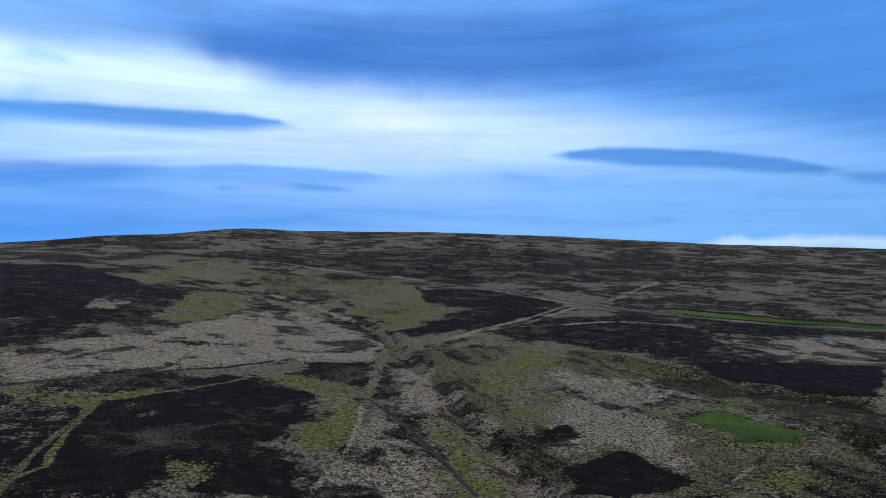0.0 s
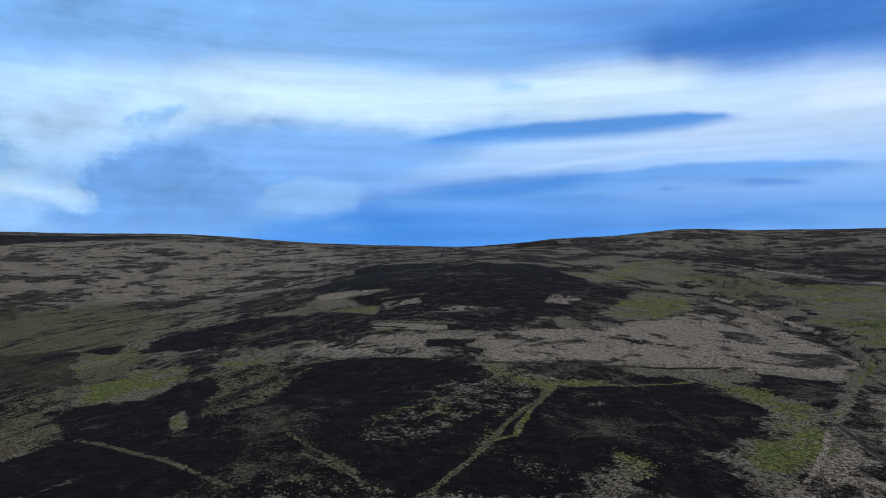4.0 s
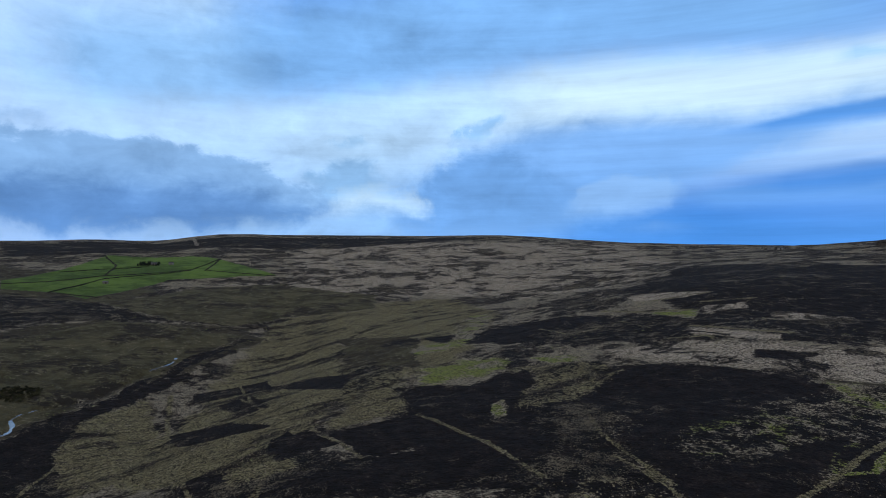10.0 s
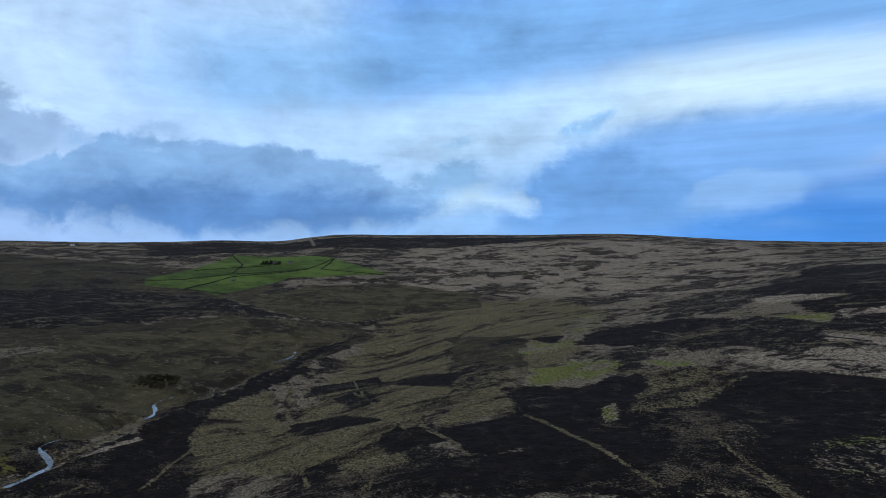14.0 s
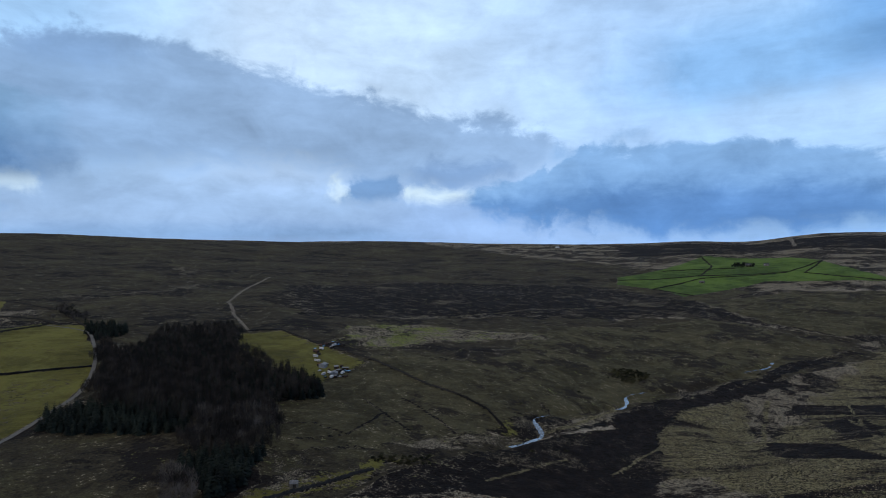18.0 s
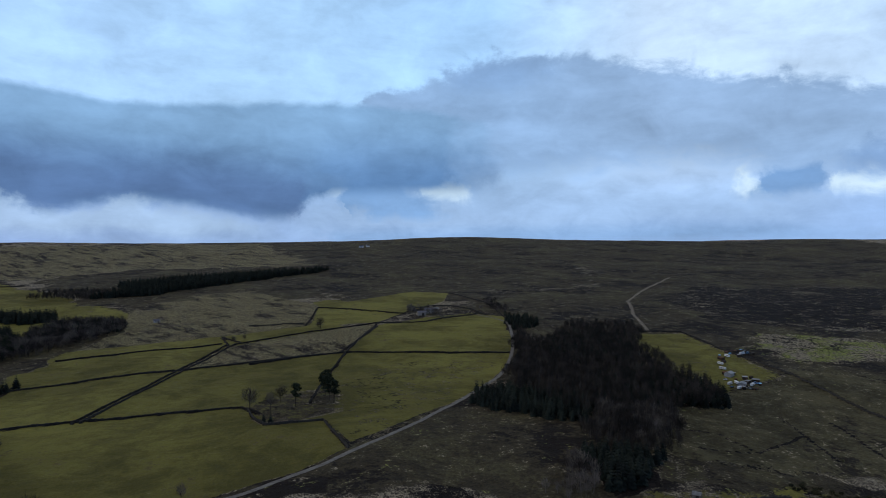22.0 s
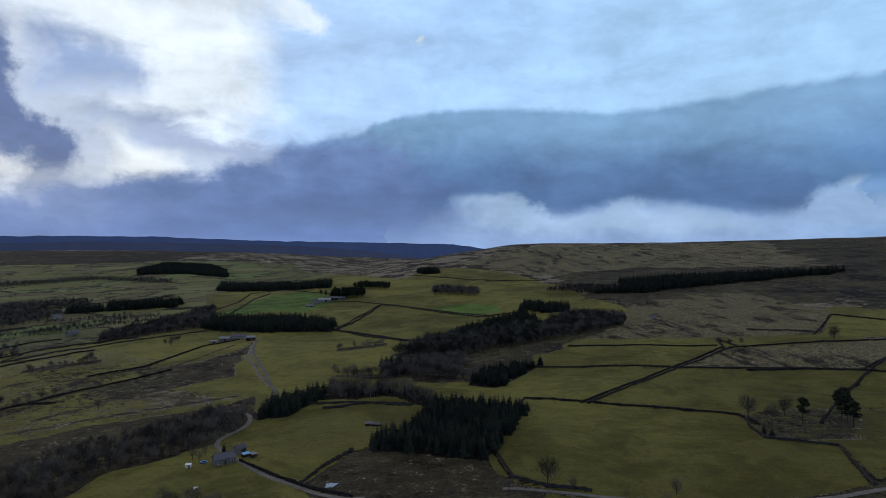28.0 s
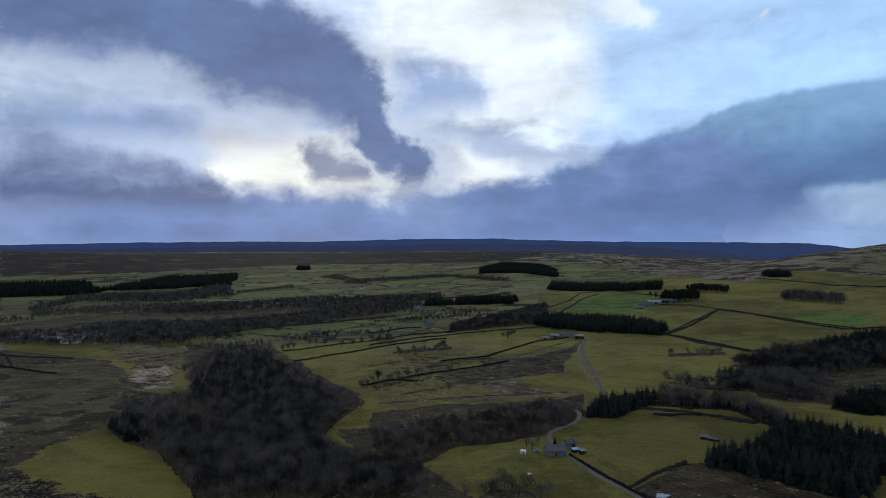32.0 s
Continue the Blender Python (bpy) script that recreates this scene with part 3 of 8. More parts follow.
    track = t.mix(t.step(fine, 0.2, 0.8), (0.06, 0.05, 0.037, 1), (0.24, 0.205, 0.16, 1))
    col = t.mix(ragged(t, "track", edge, 1.0), col, track)
    return col


def ground_relief(t):
    p = pos(t)
    return 1.0, 2.4, t.m("ADD", t.noise(p, 0.5, 5.0, 0.65), t.m("MULTIPLY", t.noise(p, 0.1, 3.0, 0.6), 2.0))


GROUND = material("moor_and_pasture", ground_colour, 0.95, ground_relief)


# ---------------------------------------------------------------- the land
EYE_Z = 110.0
FAR = 4950.0


def vnoise(x, y, seed=0):
    """Smooth value noise in the plane, -1 to 1."""
    xi, yi = np.floor(x), np.floor(y)
    fx, fy = x - xi, y - yi
    fx, fy = fx * fx * (3 - 2 * fx), fy * fy * (3 - 2 * fy)
    xi, yi = xi.astype(np.int64), yi.astype(np.int64)

    def h(a, b):
        n = (a * 374761393 + b * 668265263 + seed * 974634777) & 0xFFFFFFFF
        n = ((n ^ (n >> 13)) * 1274126177) & 0xFFFFFFFF
        return ((n ^ (n >> 16)) & 0xFFFF) / 32767.5 - 1

    a = h(xi, yi) * (1 - fx) + h(xi + 1, yi) * fx
    b = h(xi, yi + 1) * (1 - fx) + h(xi + 1, yi + 1) * fx
    return a * (1 - fy) + b * fy


def fbm(x, y, scale, octaves=4, seed=0):
    s, a, f = 0, 1.0, 1.0 / scale
    for o in range(octaves):
        s = s + a * vnoise(x * f + 17.3 * o, y * f - 9.1 * o, seed + o)
        a, f = a * 0.5, f * 2.1
    return s


SECTIONS = []


def section(bearing, *knots):
    """A cut through the land outward from under the camera: bearing in degrees to the left of +y, then (distance, height) pairs."""
    SECTIONS.append((bearing, knots))


section(-60, (0, 2), (300, 0), (800, 10), (1600, 50), (2600, 115), (3600, 118), (4950, 100))
section(-40, (0, 2), (300, 0), (500, 2), (800, 8), (1200, 20), (1900, 52), (2900, 124), (3500, 115), (4950, 90))
section(-25, (0, 2), (300, 0), (500, 2), (800, 12), (1200, 30), (1900, 66), (2900, 158), (3500, 140), (4950, 90))
section(-10, (0, 2), (300, -4), (500, 2), (800, 18), (1200, 44), (1900, 100), (2800, 195), (3500, 170), (4950, 100))
section(0, (0, 2), (300, -4), (450, 2), (650, 8), (900, 25), (1300, 55), (1900, 115), (2600, 207), (3400, 180), (4950, 100))
section(12, (0, 2), (300, 2), (500, 4), (800, 16), (1300, 52), (1900, 118), (2600, 211), (3400, 170), (4950, 100))
section(25, (0, 4), (300, 8), (500, 12), (800, 34), (1200, 68), (1700, 112), (2300, 182), (3400, 150), (4950, 100))
section(33, (0, 4), (300, 8), (500, 14), (800, 42), (1100, 74), (1600, 108), (2300, 156), (3400, 140), (4950, 100))
section(42, (0, 4), (300, 8), (500, 14), (800, 40), (1050, 70), (1400, 84), (2000, 112), (2900, 155), (4950, 100))
section(50, (0, 4), (300, 6), (500, 8), (800, 28), (1050, 48), (1300, 56), (2100, 110), (3100, 170), (4950, 120))
section(62, (0, 4), (300, 2), (500, 0), (800, 8), (1100, 14), (1350, 20), (2100, 92), (3200, 212), (3800, 215), (4950, 120))
section(72, (0, 4), (300, 0), (500, -6), (800, -6), (1100, 0), (1500, 22), (2200, 95), (3300, 214), (3800, 215), (4950, 120))
section(82, (0, 4), (300, -2), (480, -14), (700, -32), (850, -36), (1100, -18), (1500, 22), (2300, 98), (3400, 218), (4000, 215), (4950, 120))
section(92, (0, 4), (280, -8), (400, -24), (560, -44), (700, -42), (1000, -14), (1500, 24), (2300, 85), (3500, 184), (4100, 180), (4950, 120))
section(102, (0, 3), (260, -14), (400, -36), (520, -40), (700, -28), (1000, -6), (1500, 26), (2300, 80), (3500, 176), (4100, 175), (4950, 120))
section(112, (0, 2), (260, -20), (380, -28), (500, -22), (700, -8), (1000, 10), (1500, 34), (2300, 84), (3600, 176), (4200, 175), (4950, 120))
section(125, (0, 2), (260, -14), (380, -14), (500, -8), (700, 6), (1000, 22), (1500, 46), (2300, 90), (3400, 192), (4200, 180), (4950, 120))
section(137, (0, 0), (260, -10), (400, -4), (600, 4), (900, 22), (1400, 52), (2100, 102), (3000, 180), (4000, 170), (4950, 120))
section(150, (0, 0), (260, -8), (400, -2), (600, 6), (900, 26), (1300, 52), (2000, 108), (2700, 192), (3700, 180), (4950, 120))
section(165, (0, 0), (260, -6), (400, 0), (600, 4), (900, 26), (1300, 56), (1900, 104), (2700, 174), (3700, 160), (4950, 100))
section(180, (0, 0), (260, -6), (400, -2), (600, 0), (900, 14), (1300, 44), (1900, 92), (2600, 156), (3600, 150), (4950, 80))
section(190, (0, 0), (260, -6), (400, -4), (600, -4), (900, 6), (1300, 34), (1900, 82), (2600, 158), (3600, 130), (4950, 80))
section(195, (0, 0), (260, -8), (400, -4), (600, -4), (900, 0), (1300, 28), (1800, 68), (2400, 124), (3400, 100), (4000, 80), (4600, 80), (4950, 60))
section(204, (0, 0), (260, -10), (400, -6), (600, -6), (900, -4), (1300, 14), (1800, 40), (2300, 50), (3200, 20), (4000, 60), (4500, 100), (4950, 60))
section(214, (0, -2), (260, -12), (400, -10), (600, -10), (900, -6), (1300, 4), (1800, 16), (2400, 20), (3000, 45), (3800, 110), (4500, 130), (4950, 80))
section(228, (0, -2), (260, -14), (400, -16), (600, -14), (900, -10), (1300, -2), (1900, 6), (2600, 30), (3400, 85), (4000, 130), (4500, 136), (4950, 80))
section(242, (0, -2), (260, -18), (400, -20), (600, -18), (900, -14), (1300, -8), (1900, 4), (2600, 36), (3400, 90), (4000, 130), (4500, 134), (4950, 80))
section(258, (0, -2), (260, -10), (400, -6), (600, -8), (900, -12), (1300, -8), (1900, 6), (2600, 40), (3400, 90), (4000, 120), (4500, 128), (4950, 80))
section(275, (0, 0), (300, -4), (600, -4), (1300, 0), (1900, 14), (2800, 60), (4200, 150), (4950, 180))
section(18, (0, 3), (300, 5), (500, 8), (800, 26), (1250, 60), (1800, 118), (2500, 216), (3400, 170), (4950, 100))
section(87, (0, 4), (290, -5), (430, -18), (620, -38), (760, -40), (1000, -18), (1500, 24), (2300, 98), (3450, 222), (4000, 215), (4950, 120))
section(28.5, (0, 4), (300, 8), (500, 13), (800, 38), (1100, 68), (1650, 112), (2300, 178), (3400, 150), (4950, 100))
section(96, (0, 4), (270, -11), (400, -30), (540, -42), (700, -36), (1000, -10), (1500, 26), (2300, 84), (3500, 190), (4100, 180), (4950, 120))
section(219, (0, -2), (260, -12), (400, -12), (600, -12), (900, -8), (1300, 2), (1800, 12), (2400, 24), (3200, 65), (3900, 125), (4500, 134), (4950, 80))
section(200, (0, 0), (260, -9), (400, -5), (600, -5), (900, -2), (1300, 20), (1800, 54), (2300, 88), (3200, 60), (4000, 60), (4600, 80), (4950, 60))

D_GRID = np.concatenate([np.linspace(0, 150, 12)[:-1], np.geomspace(150, FAR, 220)])
A_GRID = np.arange(0, 360.01, 0.5)


def base_table():
    rows = sorted((a % 360, k) for a, k in SECTIONS)
    ang = np.array([a for a, k in rows])
    prof = []
    for a, k in rows:
        d, z = np.array(k, float).T
        p = np.interp(np.log(D_GRID + 60), np.log(d + 60), z)
        for _ in range(3):
            q = np.pad(p, 3, mode="edge")
            p = (q[:-6] + 2 * q[1:-5] + 3 * q[2:-4] + 4 * q[3:-3] + 3 * q[4:-2] + 2 * q[5:-1] + q[6:]) / 16
        prof.append(p)
    prof = np.array(prof)
    n = len(ang)
    i = np.searchsorted(ang, A_GRID % 360, side="right") - 1
    i0 = i % n
    i1 = (i + 1) % n
    gap = (ang[i1] - ang[i0]) % 360
    u = (((A_GRID - ang[i0]) % 360) / gap)[:, None]
    p0, p1 = prof[i0], prof[i1]
    m0 = (prof[i1] - prof[(i0 - 1) % n]) / (((ang[i1] - ang[(i0 - 1) % n]) % 360) / gap)[:, None]
    m1 = (prof[(i1 + 1) % n] - prof[i0]) / (((ang[(i1 + 1) % n] - ang[i0]) % 360) / gap)[:, None]
    h = (2 * u**3 - 3 * u**2 + 1) * p0 + (u**3 - 2 * u**2 + u) * m0 + (3 * u**2 - 2 * u**3) * p1 + (u**3 - u**2) * m1
    w = np.array([0.5, 1, 1.5, 2, 1.5, 1, 0.5])
    core = h[:-1]
    return np.vstack([s := sum(w[j] * np.roll(core, j - 3, axis=0) for j in range(7)) / w.sum(), s[:1]])


BASE = base_table()


def near_line(x, y, pts):
    """Distance to a polyline in the plan."""
    best = np.full(np.shape(x), 1e9)
    for (ax, ay), (bx, by) in zip(pts[:-1], pts[1:]):
        dx, dy = bx - ax, by - ay
        t = np.clip(((x - ax) * dx + (y - ay) * dy) / (dx * dx + dy * dy + 1e-9), 0, 1)
        best = np.minimum(best, np.hypot(x - ax - t * dx, y - ay - t * dy))
    return best


CUTS = []


def height(x, y, fine=True):
    x, y = np.asarray(x, float), np.asarray(y, float)
    d = np.hypot(x, y)
    a = np.degrees(np.arctan2(-x, y)) % 360 * 2
    j = np.interp(d, D_GRID, np.arange(len(D_GRID)))
    a0 = np.clip(a.astype(int), 0, 719)
    j0 = np.clip(j.astype(int), 0, len(D_GRID) - 2)
    fa, fj = a - a0, j - j0
    z = (BASE[a0, j0] * (1 - fa) + BASE[a0 + 1, j0] * fa) * (1 - fj) + (BASE[a0, j0 + 1] * (1 - fa) + BASE[a0 + 1, j0 + 1] * fa) * fj
    if fine:
        z = z + fbm(x, y, 420, 3, 5) * 3.0 * np.clip(d / 1500, 0.15, 1) + fbm(x, y, 60, 3, 9) * 0.9
        z = z + fbm(x, y, 9, 2, 21) * 0.22
        for pts, width, depth in CUTS:
            px, py = zip(*pts)
            m = (x > min(px) - 3 * width) & (x < max(px) + 3 * width) & (y > min(py) - 3 * width) & (y < max(py) + 3 * width)
            if np.any(m):
                z = np.where(m, z - depth * np.exp(-(near_line(x, y, pts) / width) ** 2), z)
    return z

# ---------------------------------------------------------------- what grows where
PIECES = []


def patch(kind, wobble, *outline, amount=1.0):
    """A piece of ground with one cover: how far its edge wanders (metres), its outline in the plan, and how much of it is covered."""
    PIECES.append((kind, wobble, outline, False, amount))


def strip(kind, width, *line):
    """A track or bank along a line in the plan."""
    PIECES.append((kind, width, line, True, 1.0))


CUTS.append(([(-60, 703), (-29, 598), (3, 493), (17, 404), (32, 364), (42, 320), (47, 294)], 9, 7))
CUTS.append(([(-60, 703), (-106, 814), (-192, 943), (-290, 1051), (-377, 1143)], 14, 6))
CUTS.append(([(-395, -177), (-457, -160), (-483, -176), (-504, -174), (-536, -164), (-595, -130), (-635, -134), (-667, -121), (-710, -83), (-794, -50), (-831, -34), (-881, -9)], 7, 3))
patch("olive", 20, (2277, -323), (2388, -665), (2406, -1336), (2163, -2112), (1674, -2841), (610, -1556), (316, -1611), (70, -355), (358, -51))
patch("olive", 10, (522, -1284), (622, -1804), (342, -1641), (158, -1351), (34, -1071), (-119, -932), (-318, -1002), (-106, -334), (114, -281))
patch("rough", 40, (-249, -1591), (-1024, -1222), (-1031, -711), (-1407, -316), (-844, -190), (-506, -199), (-330, -228), (-154, -268), (-84, -325), (-236, -427), (-395, -611), (-525, -914), (-172, -1093))
patch("rough", 40, (246, -1830), (-418, -1570), (-1130, -1383), (-228, -280), (-43, -293), (-111, -345), (-294, -460), (-421, -658), (-517, -1026), (-205, -1181))
patch("rough", 10, (-983, -1093), (-1251, -920), (-1017, -311), (-1144, -133), (-1088, 109), (-845, -23), (-646, -135), (-491, -179), (-383, -195), (-294, -216), (-391, -434))
patch("pale", 40, (-2794, 447), (-2158, 1772), (-1092, 1065), (-980, 668), (-1258, 558), (-1389, 222), (-1352, 9), (-1612, 69), (-1650, 264), amount=0.46)
patch("rush", 12, (-1262, 181), (-1216, 540), (-937, 500), (-590, 262), (-508, 154), (-472, 96), (-337, 49), (-328, 27), (-436, -38), (-490, -60), (-608, 5))
patch("rush", 12, (-1251, 289), (-1007, 464), (-770, 355), (-644, 231), (-424, 159), (-405, 94))
patch("rough", 45, (-765, -2524), (-1245, -2285), (-2907, -1795), (-2147, -481), (-1584, -63), (-1234, -102), (-1132, -254), (-1001, -502), (-675, -609), (-614, -791), (-283, -932), amount=0.85)
patch("rough", 45, (-168, -2679), (-1182, -2405), (-2418, -1992), (-657, -542), (-672, -796), (-527, -1072), (-282, -1490), amount=0.85)
patch("rush", 8, (-26, 655), (40, 666), (128, 656), (219, 582), (305, 471), (312, 439), (198, 280), (51, 302), (33, 383), (7, 506))
patch("moss", 10, (-312, 439), (-242, 442), (-214, 450), (-216, 375), (-208, 341), (-190, 290), (-205, 289), amount=0.6)
patch("heather", 5, (-175, 273), (-190, 307), (-203, 353), (-223, 408), (-210, 435), (-184, 517), (-140, 493), (-99, 489), (-88, 445), (-97, 379), (-96, 344), (-76, 320), (-67, 292), (-57, 279), (-175, 261))
patch("moss", 8, (-139, 280), (-139, 311), (-109, 306), (-103, 281), (-125, 263), amount=0.5)
patch("heather", 4, (-232, 326), (-214, 340), (-193, 298), (-212, 299))
patch("pale", 8, (-353, 496), (-354, 588), (-304, 639), (-292, 708), (-266, 877), (-206, 895), (-100, 763), (-61, 711), (-67, 596), (-134, 605), (-176, 565), (-223, 509), (-272, 474), (-320, 451), amount=0.8)
patch("heather", 6, (-134, 582), (-78, 594), (-62, 508), (-82, 490), (-119, 540))
patch("moss", 8, (-167, 535), (-107, 527), (-62, 472), (-53, 413), (-56, 334), (-64, 316), (-78, 338), (-96, 349), (-83, 409), (-91, 470), (-128, 496), amount=0.85)
patch("pale", 5, (-53, 421), (-35, 412), (2, 308), (4, 293), (-54, 280), (-54, 345), amount=0.52)
patch("heather", 5, (-40, 474), (-2, 483), (2, 418), (-21, 427), amount=0.6)
patch("moss", 4, (-41, 534), (-2, 517), (-19, 481), (-42, 490))
patch("pale", 6, (-48, 561), (-12, 569), (7, 506), (38, 367), (49, 305), (26, 294), (5, 362), (-42, 490), amount=0.85)
patch("moss", 8, (-20, 407), (20, 405), (29, 317), (31, 294), (15, 294), (-4, 351), amount=0.75)
patch("pale", 12, (81, 574), (192, 510), (199, 452), (149, 416), (138, 367), (145, 329), (119, 316), (100, 350), (69, 355), (42, 395), (41, 477), amount=0.62)
patch("heather", 4, (64, 330), (100, 350), (116, 323), (126, 305), (82, 288), (60, 292))
patch("heather", 4, (54, 386), (83, 406), (85, 383), (58, 367))
patch("moss", 9, (137, 424), (163, 454), (210, 468), (223, 428), (233, 381), (194, 343), (159, 340), (160, 387), amount=0.8)
patch("green", 7, (155, 422), (193, 439), (226, 381), (199, 358), (168, 353), (170, 385), amount=0.72)
patch("moss", 8, (122, 284), (148, 306), (182, 326), (182, 302), (167, 281), amount=0.6)
patch("rough", 8, (222, 476), (295, 416), (224, 315), (216, 343), (233, 381), (231, 435), amount=0.7)
patch("rough", 9, (124, 667), (224, 593), (252, 509), (317, 446), (290, 409), (228, 454), (180, 503), (143, 571), amount=0.75)
patch("moss", 10, (43, 494), (91, 571), (98, 481), (58, 386), (42, 405), amount=0.55)
patch("moss", 9, (34, 574), (68, 649), (132, 672), (94, 593), (44, 512), (29, 493), amount=0.7)
patch("moss", 9, (128, 656), (174, 649), (224, 593), (223, 518), (175, 528), amount=0.5)
patch("heather", 6, (245, 594), (405, 570), (330, 465), (296, 470), (226, 536))
patch("pale", 10, (317, 705), (524, 738), (409, 576), (333, 597), amount=0.7)
patch("heather", 8, (-611, 859), (-479, 953), (-395, 1004), (-354, 807), (-375, 604), (-400, 562), amount=0.75)
patch("heather", 10, (-62, 1264), (39, 935), (98, 932), (187, 914), (46, 775), (-29, 715), (-58, 766), (-11, 843), (35, 937), (-44, 1098), amount=0.85)
patch("heather", 12, (-150, 1965), (217, 2063), (843, 1800), (633, 1351), (250, 1277), (40, 1219), (-104, 1366), (-381, 1477), (-662, 1508), amount=0.55)
patch("heather", 8, (44, 739), (167, 854), (291, 877), (323, 719), (245, 594), (132, 672), amount=0.7)
patch("heather", 8, (332, 881), (532, 748), (406, 728), (325, 754), amount=0.7)
patch("moss", 12, (-89, 943), (-22, 1024), (35, 937), (-18, 803), (-59, 776), (-114, 874), amount=0.62)
patch("moss", 12, (-330, 753), (-373, 947), (-340, 977), (-272, 873), (-302, 734), (-343, 735), amount=0.62)
patch("moss", 14, (-269, 1323), (-74, 1265), (-39, 1096), (-127, 973), (-267, 1205), amount=0.5)
patch("moss", 12, (-538, 1016), (-530, 1314), (-455, 1155), (-463, 974), amount=0.62)
patch("rush", 6, (-412, 1319), (-272, 1337), (-209, 1030), (-302, 1094))
patch("heather", 6, (-466, 1319), (-419, 1287), (-362, 1142), (-369, 1103), amount=0.6)
patch("green", 1, (328, 960), (359, 951), (578, 814), (549, 773), (482, 799), (330, 876))
patch("heather", 10, (-504, 181), (-509, 249), (-470, 329), (-399, 400), (-308, 430), (-227, 402), (-171, 328), (-123, 246), (-308, 106))
patch("heather", 5, (-388, 277), (-423, 342), (-387, 388), (-311, 404), (-294, 341), (-272, 283), (-257, 223), (-251, 203), (-289, 188), (-291, 169), (-362, 160), (-406, 157), (-490, 190), (-473, 232), (-379, 197), (-366, 247))
patch("heather", 4, (-258, 209), (-253, 220), (-216, 234), (-207, 264), (-186, 260), (-171, 199), (-218, 164), (-257, 164))
patch("moss", 8, (-254, 225), (-282, 294), (-294, 361), (-293, 410), (-245, 433), (-223, 394), (-204, 326), (-188, 262), (-215, 268), (-222, 240), (-234, 227), amount=0.36)
patch("heather", 4, (-224, 275), (-225, 303), (-223, 350), (-203, 295), (-196, 264))
patch("heather", 3, (-402, 93), (-410, 123), (-398, 156), (-357, 152), (-335, 115), (-341, 93), (-381, 89))
patch("heather", 3, (-351, 156), (-261, 158), (-259, 140), (-308, 106), (-332, 125))
patch("moss", 9, (-521, 204), (-599, 276), (-559, 307), (-512, 284), (-491, 240), (-483, 223), amount=0.75)
patch("moss", 4, (-705, 253), (-725, 328), (-650, 276), (-657, 241))
patch("moss", 4, (-541, 321), (-509, 369), (-472, 356), (-498, 324))
patch("moss", 3, (-404, 208), (-412, 220), (-373, 205), (-371, 195))
patch("rush", 5, (-514, 288), (-478, 347), (-431, 349), (-377, 264), (-382, 214), amount=0.55)
patch("heather", 5, (-491, 240), (-495, 293), (-457, 276), (-418, 226))
patch("heather", 10, (-872, 705), (-1096, 1061), (-667, 1133), (-474, 990), (-387, 742), (-383, 625), (-592, 574), amount=0.8)
patch("heather", 6, (-798, 383), (-724, 506), (-592, 574), (-392, 616), (-359, 542), (-480, 465), (-589, 383), amount=0.65)
patch("heather", 5, (-769, 288), (-747, 366), (-651, 364), (-671, 309))
patch("pale", 4, (-606, 609), (-577, 658), (-554, 634), (-569, 587), amount=0.6)
patch("pale", 4, (-530, 513), (-428, 535), (-414, 508), (-492, 481), amount=0.6)
patch("pale", 4, (-519, 636), (-438, 662), (-426, 630), (-483, 604), amount=0.6)
patch("pale", 4, (-457, 809), (-420, 841), (-390, 766), (-427, 740), amount=0.6)
patch("pale", 4, (-818, 661), (-658, 685), (-668, 646), (-722, 606), amount=0.6)
patch("moss", 3, (-639, 555), (-596, 598), (-559, 552))
patch("pale", 9, (-518, 390), (-480, 465), (-370, 518), (-286, 597), (-199, 670), (-78, 717), (-65, 598), (-147, 573), (-199, 521), (-314, 438), (-433, 377), amount=0.5)
patch("heather", 3, (-404, 469), (-364, 500), (-361, 468), (-381, 442))
patch("heather", 3, (-350, 463), (-340, 476), (-331, 458), (-341, 451))
patch("heather", 6, (-297, 621), (-202, 646), (-190, 625), (-278, 607), amount=0.6)
patch("pale", 6, (-130, 271), (-127, 290), (-104, 292), (-107, 279), (-121, 264), amount=0.3)
patch("pale", 6, (-222, 409), (-197, 412), (-169, 402), (-184, 376), amount=0.3)
patch("pale", 5, (-341, 247), (-333, 269), (-296, 257), (-276, 208), amount=0.22)
patch("moss", 4, (-275, 218), (-210, 204), (-180, 201), (-179, 193), (-208, 188), (-261, 207), amount=0.25)
patch("rush", 6, (-254, 166), (-248, 186), (-199, 193), (-172, 200), (-241, 146), amount=0.3)
patch("pale", 5, (-183, 288), (-135, 259), (-140, 238), (-175, 264), amount=0.25)
patch("heather", 6, (-562, 202), (-503, 214), (-463, 189), (-472, 170), amount=0.5)
patch("heather", 8, (-897, 208), (-644, 231), (-511, 176), (-517, 120), amount=0.55)
patch("rough", 6, (-611, -136), (-718, -114), (-876, -46), (-1053, 83), (-1018, 132), (-845, 20), (-703, -62), (-607, -100), (-515, -115))
patch("heather", 3, (-405, 49), (-433, 64), (-377, 86), (-366, 74), (-381, 46))
patch("heather", 3, (-400, 87), (-415, 147), (-374, 155), (-309, 152), (-344, 115), (-368, 87))
patch("heather", 3, (-310, 27), (-330, 40), (-337, 93), (-332, 138), (-307, 155), (-259, 154), (-272, 119), (-266, 89))
patch("heather", 3, (-381, 3), (-370, 21), (-322, 18), (-350, -2))
patch("heather", 5, (-528, -118), (-605, -112), (-650, -94), (-772, -29), (-832, 6), (-802, 15), (-684, -56), (-560, -77), (-446, -82), (-452, -101))
patch("heather", 4, (-645, 30), (-668, 64), (-559, 73), (-554, 44))
